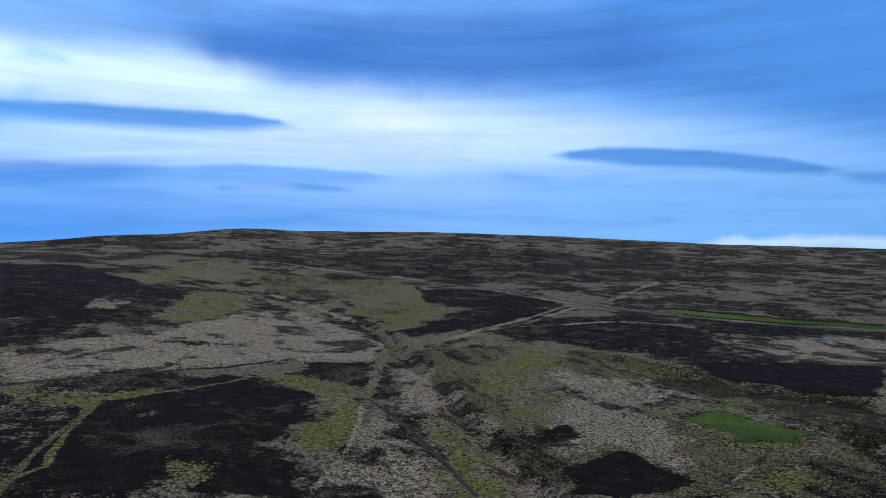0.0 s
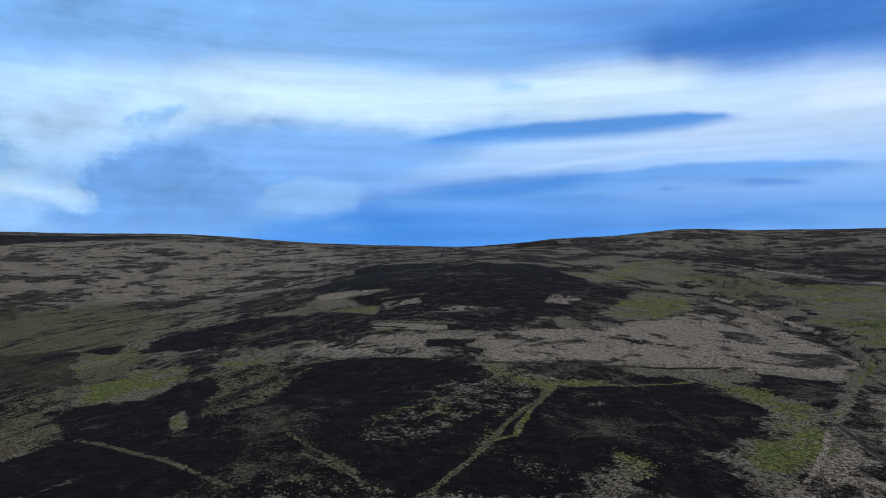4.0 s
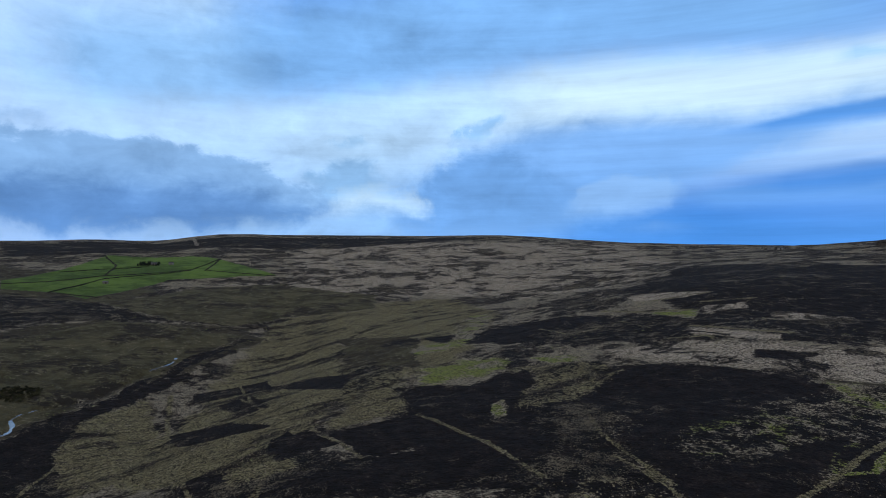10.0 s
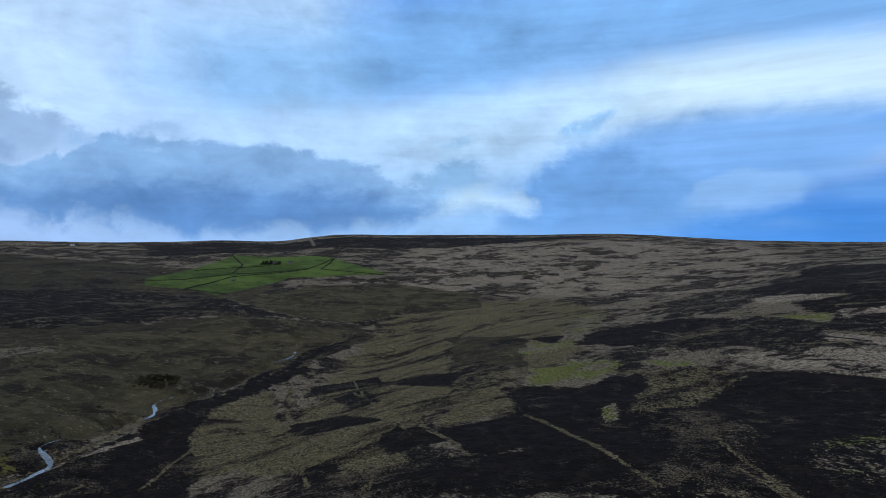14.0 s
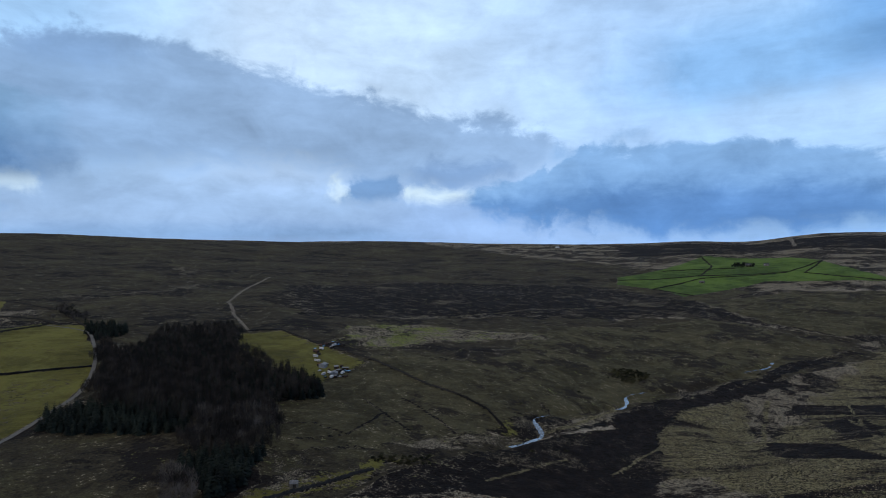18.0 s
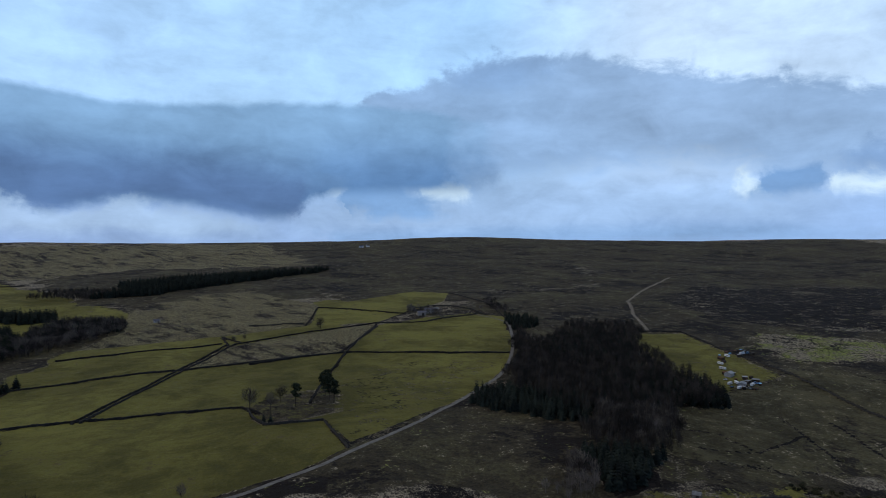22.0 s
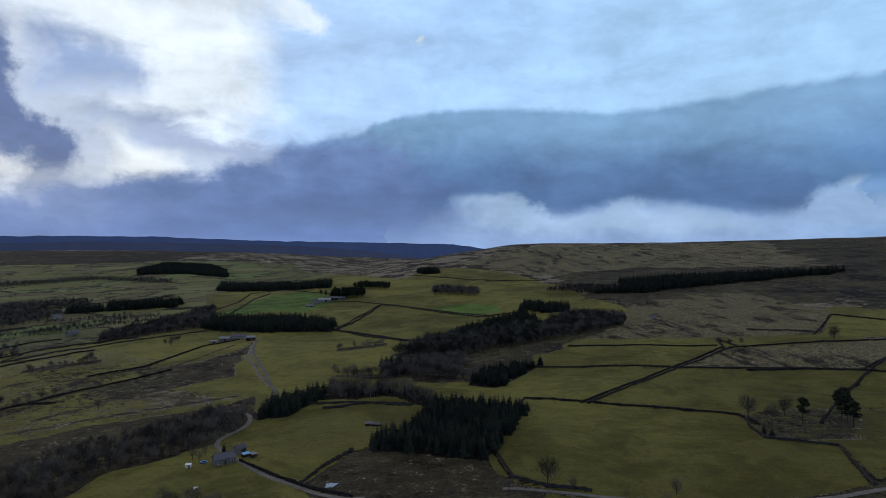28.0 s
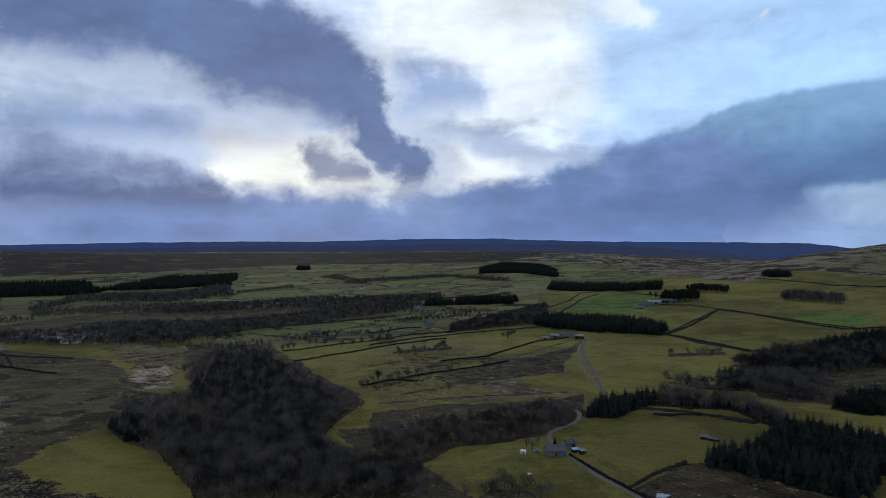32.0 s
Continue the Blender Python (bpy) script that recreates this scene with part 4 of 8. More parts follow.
patch("heather", 4, (-562, -13), (-539, 43), (-453, 59), (-498, 4))
patch("heather", 4, (-698, 73), (-669, 134), (-622, 171), (-556, 132))
patch("heather", 5, (-755, 355), (-741, 498), (-582, 500), (-598, 401), (-643, 338))
patch("moss", 9, (-571, 217), (-569, 300), (-516, 286), (-478, 225), (-501, 198), amount=0.8)
patch("moss", 9, (-671, 244), (-730, 319), (-932, 438), (-928, 478), (-702, 345), (-665, 291), amount=0.6)
patch("rough", 6, (-926, 219), (-771, 288), (-587, 220), (-683, 174))
patch("green", 1.5, (-1745, -391), (-1984, -316), (-2504, -243), (-2382, 35), (-2247, 113), (-1758, 242), (-1754, -28), (-1502, -135), (-1404, -175), (-1518, -241), (-1588, -356))
patch("heather", 15, (-3134, -704), (-3154, 196), (-2689, 1478), (-2477, 586), (-2692, -44), (-2455, -551))
patch("olive", 8, (-542, -574), (-580, -546), (-562, -480), (-520, -370), (-502, -224), (-462, -183), (-433, -158), (-356, -182), (-300, -220), (-294, -276), (-352, -309), (-421, -339), (-482, -472), amount=0.72)
patch("rough", 8, (-298, -280), (-369, -189), (-441, -170), (-329, -134), (-253, -248))
patch("rough", 12, (-468, -366), (-476, -285), (-460, -206), (-378, -201), (-356, -262), amount=0.6)
patch("heather", 12, (-749, -773), (-1074, -918), (-1513, -316), (-1240, -144), (-1017, -311), (-728, -535), amount=0.6)
patch("moss", 9, (-643, -465), (-737, -409), (-698, -371), (-625, -423), amount=0.5)
patch("heather", 4, (-414, -151), (-583, -122), (-645, -87), (-574, -67), (-466, -71), (-352, -67), (-312, -159))
patch("heather", 3, (-717, 11), (-740, 92), (-676, 90), (-676, 16))
patch("heather", 3, (-401, 53), (-425, 77), (-372, 90), (-363, 48))
patch("pale", 3, (-495, -151), (-552, -126), (-522, -129), (-477, -143))
patch("olive", 8, (-525, -561), (-591, -547), (-573, -475), (-550, -424), (-513, -354), (-503, -260), (-480, -202), (-443, -178), (-330, -228), (-281, -260), (-337, -323), (-420, -348), (-459, -457), amount=0.64)
patch("rough", 8, (-429, -328), (-436, -301), (-402, -234), (-379, -204), (-361, -223), (-393, -271), amount=0.62)
patch("rough", 12, (-298, -278), (-336, -250), (-367, -210), (-443, -178), (-431, -168), (-338, -193), (-258, -234), amount=0.8)
patch("rough", 10, (-341, -321), (-408, -338), (-411, -317), (-335, -268), (-285, -259), amount=0.6)
patch("moss", 12, (-628, -475), (-735, -411), (-667, -367), (-579, -400), amount=0.55)
patch("rough", 5, (-201, -311), (-281, -260), (-304, -210), (-256, -190), (-154, -268))
patch("olive", 8, (-222, -237), (-258, -230), (-327, -202), (-321, -191), (-263, -203), (-217, -216), (-207, -222), amount=0.6)
patch("moss", 6, (-463, -163), (-554, -129), (-538, -124), (-446, -150), amount=0.5)
patch("rough", 30, (-562, -346), (-836, -314), (-993, -180), (-732, -133), (-544, -205), (-533, -260), amount=0.7)
patch("heather", 25, (-881, -786), (-1218, -458), (-1210, -241), (-1080, -243), (-888, -414), (-691, -594), amount=0.75)
patch("heather", 25, (-471, -1598), (-726, -1486), (-1115, -1331), (-747, -859), (-563, -980), (-469, -1245), amount=0.6)
patch("rough", 3, (155, -347), (82, -342), (59, -316), (19, -306), (-25, -308), (-111, -345), (-175, -384), (-244, -435), (-282, -346), (-228, -280), (168, -318))
patch("olive", 0.6, (59, -318), (78, -360), (85, -416), (82, -487), (39, -485), (-68, -464), (-72, -418), (-109, -410), (-112, -370), (-108, -346), (-74, -325), (-25, -311), (20, -312))
patch("olive", 0.6, (35, -484), (-34, -631), (-190, -625), (-105, -460), (-73, -469))
patch("olive", 0.6, (99, -505), (94, -621), (-28, -630), (40, -493))
patch("olive", 0.6, (72, -726), (-74, -744), (-87, -739), (-35, -637), (90, -628), (101, -662))
patch("olive", 0.6, (-198, -631), (-278, -751), (-433, -785), (-457, -737), (-388, -607), (-322, -511), (-272, -461), (-206, -410), (-114, -355), (-115, -417), (-110, -445), (-181, -597))
patch("olive", 0.6, (-246, -925), (-451, -1032), (-499, -991), (-445, -900), (-342, -820), (-283, -766), (-210, -788))
patch("rough", 18, (-185, -574), (-315, -571), (-332, -528), (-268, -462), (-206, -410), (-117, -354), (-122, -415), amount=0.36)
patch("rush", 2, (-91, -718), (-281, -760), (-198, -631), (-40, -637))
patch("rush", 3, (10, -1053), (-159, -1248), (-254, -952), (-202, -788), (63, -781), (16, -901))
patch("rough", 6, (-69, -461), (-114, -496), (-131, -493), (-146, -473), (-126, -422), (-94, -412), (-74, -416), amount=0.62)
patch("green", 0.6, (760, -1236), (766, -1356), (688, -1337), (588, -1182), (571, -1012), (616, -1002))
patch("green", 0.6, (346, -1058), (286, -1109), (232, -1086), (210, -1022), (267, -973))
patch("rough", 8, (288, -761), (199, -830), (82, -829), (16, -901), (63, -781), (101, -662), (144, -559), (155, -517), (188, -520), (240, -595))
patch("parcel", 6, (2717, -385), (2755, -990), (2346, -2291), (1674, -2841), (1010, -2003), (1014, -1300), (757, -988), (711, -670), (771, -428), (920, -356), (1070, -152))
patch("rough", 3, (405, -303), (368, -360), (315, -418), (309, -455), (263, -395), (258, -342), (290, -287), (273, -249), (323, -242))
patch("green", 0.6, (737, -979), (836, -1327), (784, -1399), (618, -1200), (626, -1074), (683, -938))
patch("rough", 2, (167, -289), (159, -338), (81, -355), (66, -315), (41, -304), (40, -292), (150, -268))
patch("olive", 1, (280, -249), (287, -293), (243, -323), (232, -348), (206, -418), (153, -444), (148, -406), (160, -347), (165, -295), (168, -287), (217, -309), (204, -262))
patch("olive", 12, (468, -690), (299, -774), (252, -730), (237, -583), (240, -487), (301, -478), (412, -587), amount=0.72)
patch("rough", 14, (500, -541), (451, -600), (383, -536), (402, -462), amount=0.7)
patch("rough", 25, (872, -653), (751, -733), (504, -571), (331, -456), (347, -365), (428, -321), amount=0.45)
patch("rough", 10, (577, -492), (406, -459), (331, -456), (325, -417), (438, -428), amount=0.5)
patch("rough", 4, (865, -334), (788, -420), (578, -361), (457, -332), (411, -278), (389, -243), (333, -243), (271, -246), (221, -228), (322, -130), (403, -138), (484, -132), (597, -176), (556, -215))
patch("rough", 6, (961, -137), (787, -220), (625, -194), (497, -139), (431, -78), (375, -54))
patch("olive", 2, (440, -85), (433, -134), (339, -134), (323, -129), (337, -87))
patch("rush", 8, (994, -240), (855, -330), (682, -263), (594, -189), (777, -235), amount=0.6)
patch("rough", 4, (387, -261), (328, -338), (285, -372), (253, -342), (296, -268), (333, -243))
patch("rough", 3, (458, -517), (408, -574), (375, -526), (422, -485))
patch("heather", 15, (4187, -592), (3139, -2553), (2476, -3482), (2136, -2500), (2597, -1442), (2480, -351))
patch("rough", 5, (1266, -180), (1390, -500), (1224, -996), (1053, -857), (1138, -409), (920, -356), (1070, -152))
patch("rough", 40, (232, -1728), (22, -2344), (-654, -2456), (-1592, -1948), (-790, -967), (-517, -1026), (-207, -1195), (10, -1053), (130, -1316))
patch("rush", 30, (436, -2324), (-437, -2519), (-418, -1570), (16, -1676), (204, -1518), (507, -1842), amount=0.8)
# woodland floor: heather and rough covers reused as darker ground under the trees
patch("heather", 1.5, (153, -346), (113, -339), (77, -340), (78, -369), (90, -374), (120, -368), (156, -366))
patch("heather", 1.5, (156, -366), (120, -368), (90, -374), (78, -369), (76, -408), (74, -444), (99, -464), (128, -466), (146, -448), (141, -391))
patch("heather", 1.5, (136, -520), (111, -520), (92, -620), (94, -640), (144, -578))
patch("heather", 1.5, (239, -784), (185, -864), (154, -905), (119, -889), (171, -1009), (199, -930), (233, -847))
patch("heather", 1.5, (198, -722), (166, -813), (112, -838), (24, -894), (17, -951), (96, -975), (118, -880), (176, -862))
patch("rough", 1.5, (234, -649), (185, -672), (104, -776), (118, -880), (176, -862), (244, -748))
patch("rough", 1.5, (234, -649), (185, -672), (104, -776), (52, -819), (12, -891), (17, -951), (96, -975), (118, -880), (176, -862), (244, -748), (263, -652))
patch("heather", 1.5, (248, -460), (211, -455), (190, -471), (148, -443), (143, -450), (155, -475), (204, -494), (258, -495))
patch("heather", 1.5, (238, -578), (216, -585), (221, -612), (248, -614))
patch("rough", 1.5, (286, -539), (235, -528), (195, -541), (137, -534), (144, -559), (204, -565), (244, -547))
patch("heather", 1.5, (264, -391), (243, -401), (242, -451), (261, -481), (281, -446))
patch("heather", 1.5, (240, -451), (190, -466), (160, -463), (179, -491), (241, -478))
patch("rough", 1.5, (224, -538), (170, -558), (155, -607), (173, -652), (215, -623), (235, -578))
patch("heather", 1.5, (223, -548), (212, -549), (200, -579), (220, -602), (234, -583))
patch("rough", 1.5, (323, -242), (299, -255), (284, -312), (270, -371), (273, -396), (305, -405), (329, -321), (356, -267))
patch("heather", 1.5, (-223, -401), (-240, -372), (-271, -329), (-296, -360), (-288, -413), (-273, -439), (-251, -432))
patch("rough", 1.5, (-273, -439), (-288, -413), (-315, -376), (-363, -441), (-362, -500), (-384, -584), (-337, -522))
patch("rough", 1.5, (-273, -435), (-338, -522), (-412, -642), (-396, -568), (-497, -638), (-564, -603), (-482, -504), (-446, -420), (-408, -338), (-338, -319), (-278, -262), (-261, -260), (-239, -285), (-271, -329))
patch("heather", 1.5, (-377, -536), (-379, -487), (-398, -442), (-423, -453), (-502, -534), (-490, -584), (-428, -591))
patch("heather", 1.5, (-300, -364), (-338, -336), (-405, -324), (-427, -354), (-434, -431), (-398, -442), (-349, -424))
patch("rough", 1.5, (-246, -293), (-278, -277), (-324, -300), (-346, -326), (-297, -348))
patch("heather", 1.5, (-213, -254), (-209, -232), (-238, -236), (-270, -266), (-239, -285))
patch("rough", 1.5, (-179, -248), (-200, -239), (-231, -281), (-204, -272))
patch("heather", 1.5, (-408, -651), (-447, -652), (-484, -707), (-466, -750))
patch("rough", 1.5, (554, -219), (680, -266), (752, -314), (768, -362), (718, -380), (625, -347), (570, -343), (491, -319), (432, -314), (407, -278), (380, -242), (320, -233), (282, -230), (257, -234), (221, -228), (322, -130), (360, -133), (403, -138), (429, -127), (460, -127), (521, -152), (536, -180))
patch("rough", 1.5, (301, -219), (270, -245), (238, -216), (267, -194))
patch("rough", 1.5, (717, -310), (692, -362), (602, -335), (481, -257), (437, -197), (552, -223))
patch("heather", 1.5, (640, -289), (640, -342), (518, -312), (400, -250), (318, -184), (325, -160), (437, -197))
patch("rough", 1.5, (413, -149), (499, -235), (489, -306), (411, -278), (367, -230), (306, -222), (276, -187), (319, -138))
patch("rough", 1.5, (812, -451), (787, -531), (745, -595), (768, -613), (814, -550), (840, -467))
patch("rough", 1.5, (476, -346), (483, -439), (491, -454), (482, -358))
patch("rough", 1.5, (809, -312), (778, -415), (803, -428), (836, -323))
patch("rough", 1.5, (599, -484), (568, -555), (580, -567), (615, -497))
patch("rough", 1.5, (337, -669), (293, -719), (301, -741), (347, -688))
patch("rough", 1.5, (218, -230), (193, -252), (203, -256), (221, -244))
patch("heather", 1.5, (467, -129), (420, -134), (440, -151), (501, -152))
patch("rough", 1.5, (282, -291), (265, -321), (254, -364), (271, -380), (290, -339), (294, -305))
patch("rough", 1.5, (684, -656), (638, -833), (675, -906), (751, -880), (726, -709))
patch("rough", 1.5, (-346, -819), (-374, -757), (-395, -799), (-372, -853))
patch("bent", 14, (-353, -343), (-410, -332), (-554, -378), (-609, -306), (-847, -275), (-1036, -155), (-974, -81), (-739, -111), (-668, -150), (-601, -159), (-482, -192), (-422, -185), (-352, -218), (-298, -241), (-241, -238), (-291, -292), amount=0.96)
patch("heather", 18, (-986, -906), (-1299, -802), (-1428, -569), (-1516, -400), (-1313, -197), (-1144, -256), (-1023, -314), (-906, -454), (-768, -524), (-708, -616), amount=0.72)
patch("moss", 8, (-669, -511), (-758, -441), (-792, -355), (-870, -267), (-805, -261), (-667, -372), (-596, -455), amount=0.5)
patch("olive", 3, (-541, -573), (-602, -544), (-546, -451), (-479, -400), (-467, -429), (-488, -513), amount=0.62)
patch("bent", 5, (-346, -318), (-474, -369), (-519, -340), (-495, -248), (-484, -220), (-404, -221), (-353, -241), (-325, -272), amount=0.96)
patch("heather", 4, (-807, -33), (-728, -84), (-572, -129), (-450, -158), (-370, -186), (-292, -199), (-250, -193), (-368, -120), (-483, -90), (-743, -30), amount=0.72)
patch("rush", 5, (-716, -29), (-635, -82), (-536, -86), (-426, -64), (-442, -18), amount=0.85)
patch("rough", 3, (-92, -319), (-142, -352), (-222, -402), (-256, -396), (-273, -331), (-197, -233), amount=1)
patch("bent", 12, (-912, -310), (-993, -234), (-1147, -116), (-1105, -22), (-1028, 88), (-945, 48), (-824, -23), (-733, -74), (-611, -122), (-521, -156), (-507, -172), amount=0.96)
patch("heather", 14, (-1390, -473), (-1483, -350), (-1349, -136), (-1156, -33), (-1180, -146), (-1134, -267), (-1094, -372), amount=0.7)
patch("bent", 10, (-1349, -136), (-1592, 34), (-1602, 230), (-1357, 405), (-1165, 348), (-1180, 169), (-1098, 80), (-1154, -24), amount=0.96)
patch("heather", 3, (-990, 89), (-794, -16), (-691, -69), (-562, -103), (-428, -128), (-417, -141), (-445, -151), (-533, -125), (-644, -89), (-740, -45), (-911, 12), amount=0.75)
patch("moss", 6, (28, 548), (128, 651), (110, 587), (52, 494), (29, 482), amount=0.7)
patch("moss", 10, (-568, 1293), (-542, 1555), (-362, 1270), (-392, 1126), (-454, 1103), amount=0.55)
patch("moss", 8, (-345, 740), (-392, 974), (-327, 991), (-266, 877), (-287, 782), (-314, 716), amount=0.7)
patch("moss", 8, (-207, 1313), (-100, 1312), (14, 965), (-18, 804), (-68, 802), (-137, 919), amount=0.6)
patch("heather", 6, (-46, 1158), (119, 1130), (187, 957), (93, 886), (31, 938), (-31, 996), amount=0.8)
patch("rough", 6, (456, -429), (467, -668), (486, -735), (404, -578), (422, -522), (430, -486), amount=0.6)
patch("pale", 3, (722, -216), (723, -260), (583, -216), (588, -185), amount=0.55)
patch("bent", 10, (801, -114), (790, -215), (573, -174), (467, -127), (443, -80), (443, -63), amount=0.96)
patch("rough", 5, (445, -502), (465, -567), (448, -645), (416, -588), (421, -539), (414, -481), amount=0.7)
strip("moss", 3, (-194, 274), (-187, 294), (-208, 346), (-231, 422), (-188, 457), (-158, 509))
strip("moss", 9, (-58, 473), (-59, 570), (-60, 714), (-75, 762))
strip("track", 2.6, (17, 294), (5, 326), (-8, 356), (-32, 414), (-57, 466))
strip("track", 1.6, (-57, 466), (-62, 491), (-60, 570), (-61, 714), (-78, 770), (-109, 832))
strip("pale", 3, (-58, 442), (-52, 364), (-57, 310), (-59, 280))
strip("rough", 5, (-310, 437), (-253, 478), (-186, 536), (-158, 572))
strip("track", 3, (224, 963), (304, 1094), (379, 1207), (442, 1297))
strip("pale", 4, (200, 934), (116, 818), (45, 756), (17, 714))
strip("pale", 5, (-109, 836), (-196, 963), (-295, 1069))
strip("rush", 3, (-411, 154), (-374, 159), (-327, 164), (-256, 160))
strip("rush", 3, (-171, 199), (-188, 262), (-206, 323), (-223, 394))
strip("rush", 1.6, (-275, 218), (-234, 204), (-206, 196))
strip("track", 4, (-944, 763), (-1120, 1085), (-1048, 1217), (-835, 1311))
strip("rush", 1.4, (-685, 52), (-498, 73), (-337, 93))
strip("rush", 1.4, (-304, 32), (-391, 48), (-434, 56))
strip("rush", 1.4, (-531, -12), (-726, -11))
strip("track", 4, (-3426, 50), (-2796, 62))
strip("pale", 4, (-443, -162), (-481, -147), (-538, -123))
strip("track", 1.5, (-561, -568), (-631, -669), (-726, -784), (-876, -903), (-1101, -1056))
strip("track", 2, (492, -739), (423, -618), (338, -516), (301, -478))
strip("rough", 2, (304, -246), (281, -318))
strip("track", 5, (-644, 1466), (-517, 1484), (-334, 1448), (-101, 1321), (39, 1191), (118, 1122), (224, 963), (304, 918), (392, 838), (478, 792), (541, 764))
# heather cover reused as a thin dark line at the foot of field walls
strip("heather", 0.7, (82, -487), (39, -485), (-13, -478), (-68, -464), (-77, -443))
strip("heather", 0.7, (39, -481), (5, -544), (-34, -628), (-93, -730))
strip("heather", 0.7, (34, -480), (-1, -546), (-40, -628), (-99, -726))
strip("heather", 0.7, (94, -621), (34, -631), (-28, -630), (-109, -630), (-196, -626))
strip("heather", 0.7, (72, -731), (-7, -738), (-87, -737))
strip("heather", 0.7, (-282, -762), (-236, -691), (-196, -626), (-158, -553), (-115, -455))
strip("heather", 0.7, (-246, -925), (-296, -868), (-340, -816))
strip("heather", 0.7, (-246, -925), (-218, -848), (-193, -787))
strip("heather", 0.7, (-71, -461), (-71, -432), (-76, -414), (-94, -412), (-113, -409))
strip("heather", 0.7, (-113, -409), (-111, -370), (-110, -346))
strip("heather", 0.7, (422, -835), (440, -948), (471, -1129))
strip("heather", 0.7, (422, -835), (350, -785), (276, -756))
strip("heather", 0.7, (471, -1129), (336, -1029), (233, -972))
strip("heather", 0.7, (599, -1155), (541, -1167), (471, -1129))
strip("heather", 0.7, (-196, -626), (-268, -588), (-348, -548))
strip("heather", 0.7, (78, -358), (81, -379), (84, -430), (82, -484))
strip("heather", 0.7, (-282, -762), (-338, -742), (-437, -777))
strip("heather", 0.7, (78, -358), (60, -319), (42, -312), (20, -312))
strip("heather", 0.7, (-99, -724), (-184, -745), (-282, -762))
strip("heather", 0.7, (-340, -816), (-372, -853), (-417, -861), (-446, -808), (-443, -763))
strip("heather", 0.7, (226, -427), (199, -445), (162, -449))
strip("heather", 0.7, (233, -972), (173, -1017))
strip("heather", 0.7, (609, -1645), (376, -1458), (194, -1440))
strip("heather", 0.7, (-499, -991), (-500, -861), (-457, -737))
strip("heather", 0.7, (-91, -718), (-92, -777), (-106, -730))
strip("heather", 0.7, (-546, -581), (-572, -569), (-597, -552), (-558, -463))
strip("heather", 0.7, (-558, -463), (-550, -416), (-532, -367), (-496, -283), (-491, -249))
strip("heather", 0.7, (-491, -249), (-473, -212), (-439, -181))
strip("heather", 0.7, (-98, -623), (-139, -626), (-190, -628))
strip("heather", 0.7, (-190, -628), (-225, -673), (-274, -744))
strip("heather", 0.7, (-132, -836), (-160, -821), (-196, -806))
strip("heather", 0.7, (-224, -219), (-256, -212), (-300, -207))
strip("heather", 0.7, (-1517, -258), (-1774, -179), (-1853, -84), (-1919, 24), (-2240, 123))
strip("heather", 0.7, (-1675, -395), (-1722, -292), (-1838, -185), (-1936, 24))
strip("heather", 0.7, (-1947, -302), (-2025, -204), (-2094, -94))
strip("heather", 0.7, (-2240, 123), (-1898, 64), (-1817, 147), (-1748, 238))
strip("heather", 0.7, (-2507, -253), (-2141, -182), (-1838, -185))
strip("heather", 0.7, (-1685, -209), (-1517, -258), (-1421, -154))
strip("heather", 0.7, (904, -128), (865, -156), (826, -188))
strip("heather", 0.7, (938, -133), (888, -133), (788, -122))
strip("heather", 0.7, (808, -115), (762, -132), (725, -150))
strip("heather", 0.7, (942, -364), (959, -533), (930, -756))
strip("heather", 0.7, (729, -405), (718, -522), (709, -621), (668, -714))
strip("heather", 0.7, (652, -377), (666, -542), (643, -616))
strip("heather", 0.7, (421, -834), (350, -800), (280, -762))
strip("heather", 0.7, (523, -492), (500, -545), (530, -680), (512, -747))
strip("heather", 0.7, (1038, -420), (1113, -594), (1104, -745))
strip("heather", 0.7, (1104, -745), (1141, -1036), (1089, -1274))
strip("heather", 0.7, (680, -921), (818, -1216), (873, -1373))
strip("heather", 0.7, (486, -354), (480, -436), (458, -536))
strip("heather", 0.7, (689, -516), (681, -596), (657, -690), (610, -811))
strip("heather", 0.7, (783, -586), (783, -658), (766, -679))
strip("heather", 0.7, (267, -401), (254, -436), (210, -446), (163, -446))
strip("heather", 0.7, (161, -342), (167, -311), (167, -289))
strip("heather", 0.7, (220, -313), (193, -300), (161, -287), (132, -279))
strip("heather", 0.7, (756, -939), (820, -1166), (925, -1363))
strip("heather", 0.7, (925, -1363), (876, -1444), (680, -1321))
strip("heather", 0.7, (487, -365), (484, -391), (459, -402))
strip("heather", 0.7, (261, -756), (317, -779), (419, -832))
strip("heather", 0.7, (464, -1112), (428, -930), (419, -832))
strip("heather", 0.7, (464, -1112), (325, -1033), (213, -976))
strip("heather", 0.7, (322, 945), (357, 945), (451, 879), (577, 813))
strip("heather", 0.7, (322, 945), (308, 915), (400, 855), (485, 804))

strip("rush", 3, (-418, -171), (-492, -151), (-594, -134))
strip("rush", 2, (-343, -154), (-422, -130))
strip("rush", 1.5, (-419, -98), (-511, -81))
strip("rough", 2, (-252, -195), (-302, -198), (-348, -194), (-383, -188))
strip("bent", 1, (-743, -507), (-879, -440), (-1055, -370), (-1209, -271))
strip("heather", 1.2, (-420, -298), (-398, -261), (-381, -231))
strip("heather", 1.2, (-445, -278), (-421, -230), (-400, -205))
strip("heather", 1.2, (-310, -311), (-340, -285), (-341, -261))
strip("heather", 1, (-301, -272), (-340, -255), (-400, -267))
strip("rush", 1.4, (-726, -9), (-564, -11), (-414, -1), (-334, 4))
strip("rush", 1, (-762, 62), (-621, 62), (-488, 66))
strip("rush", 1, (-378, 48), (-322, 35), (-299, 27))
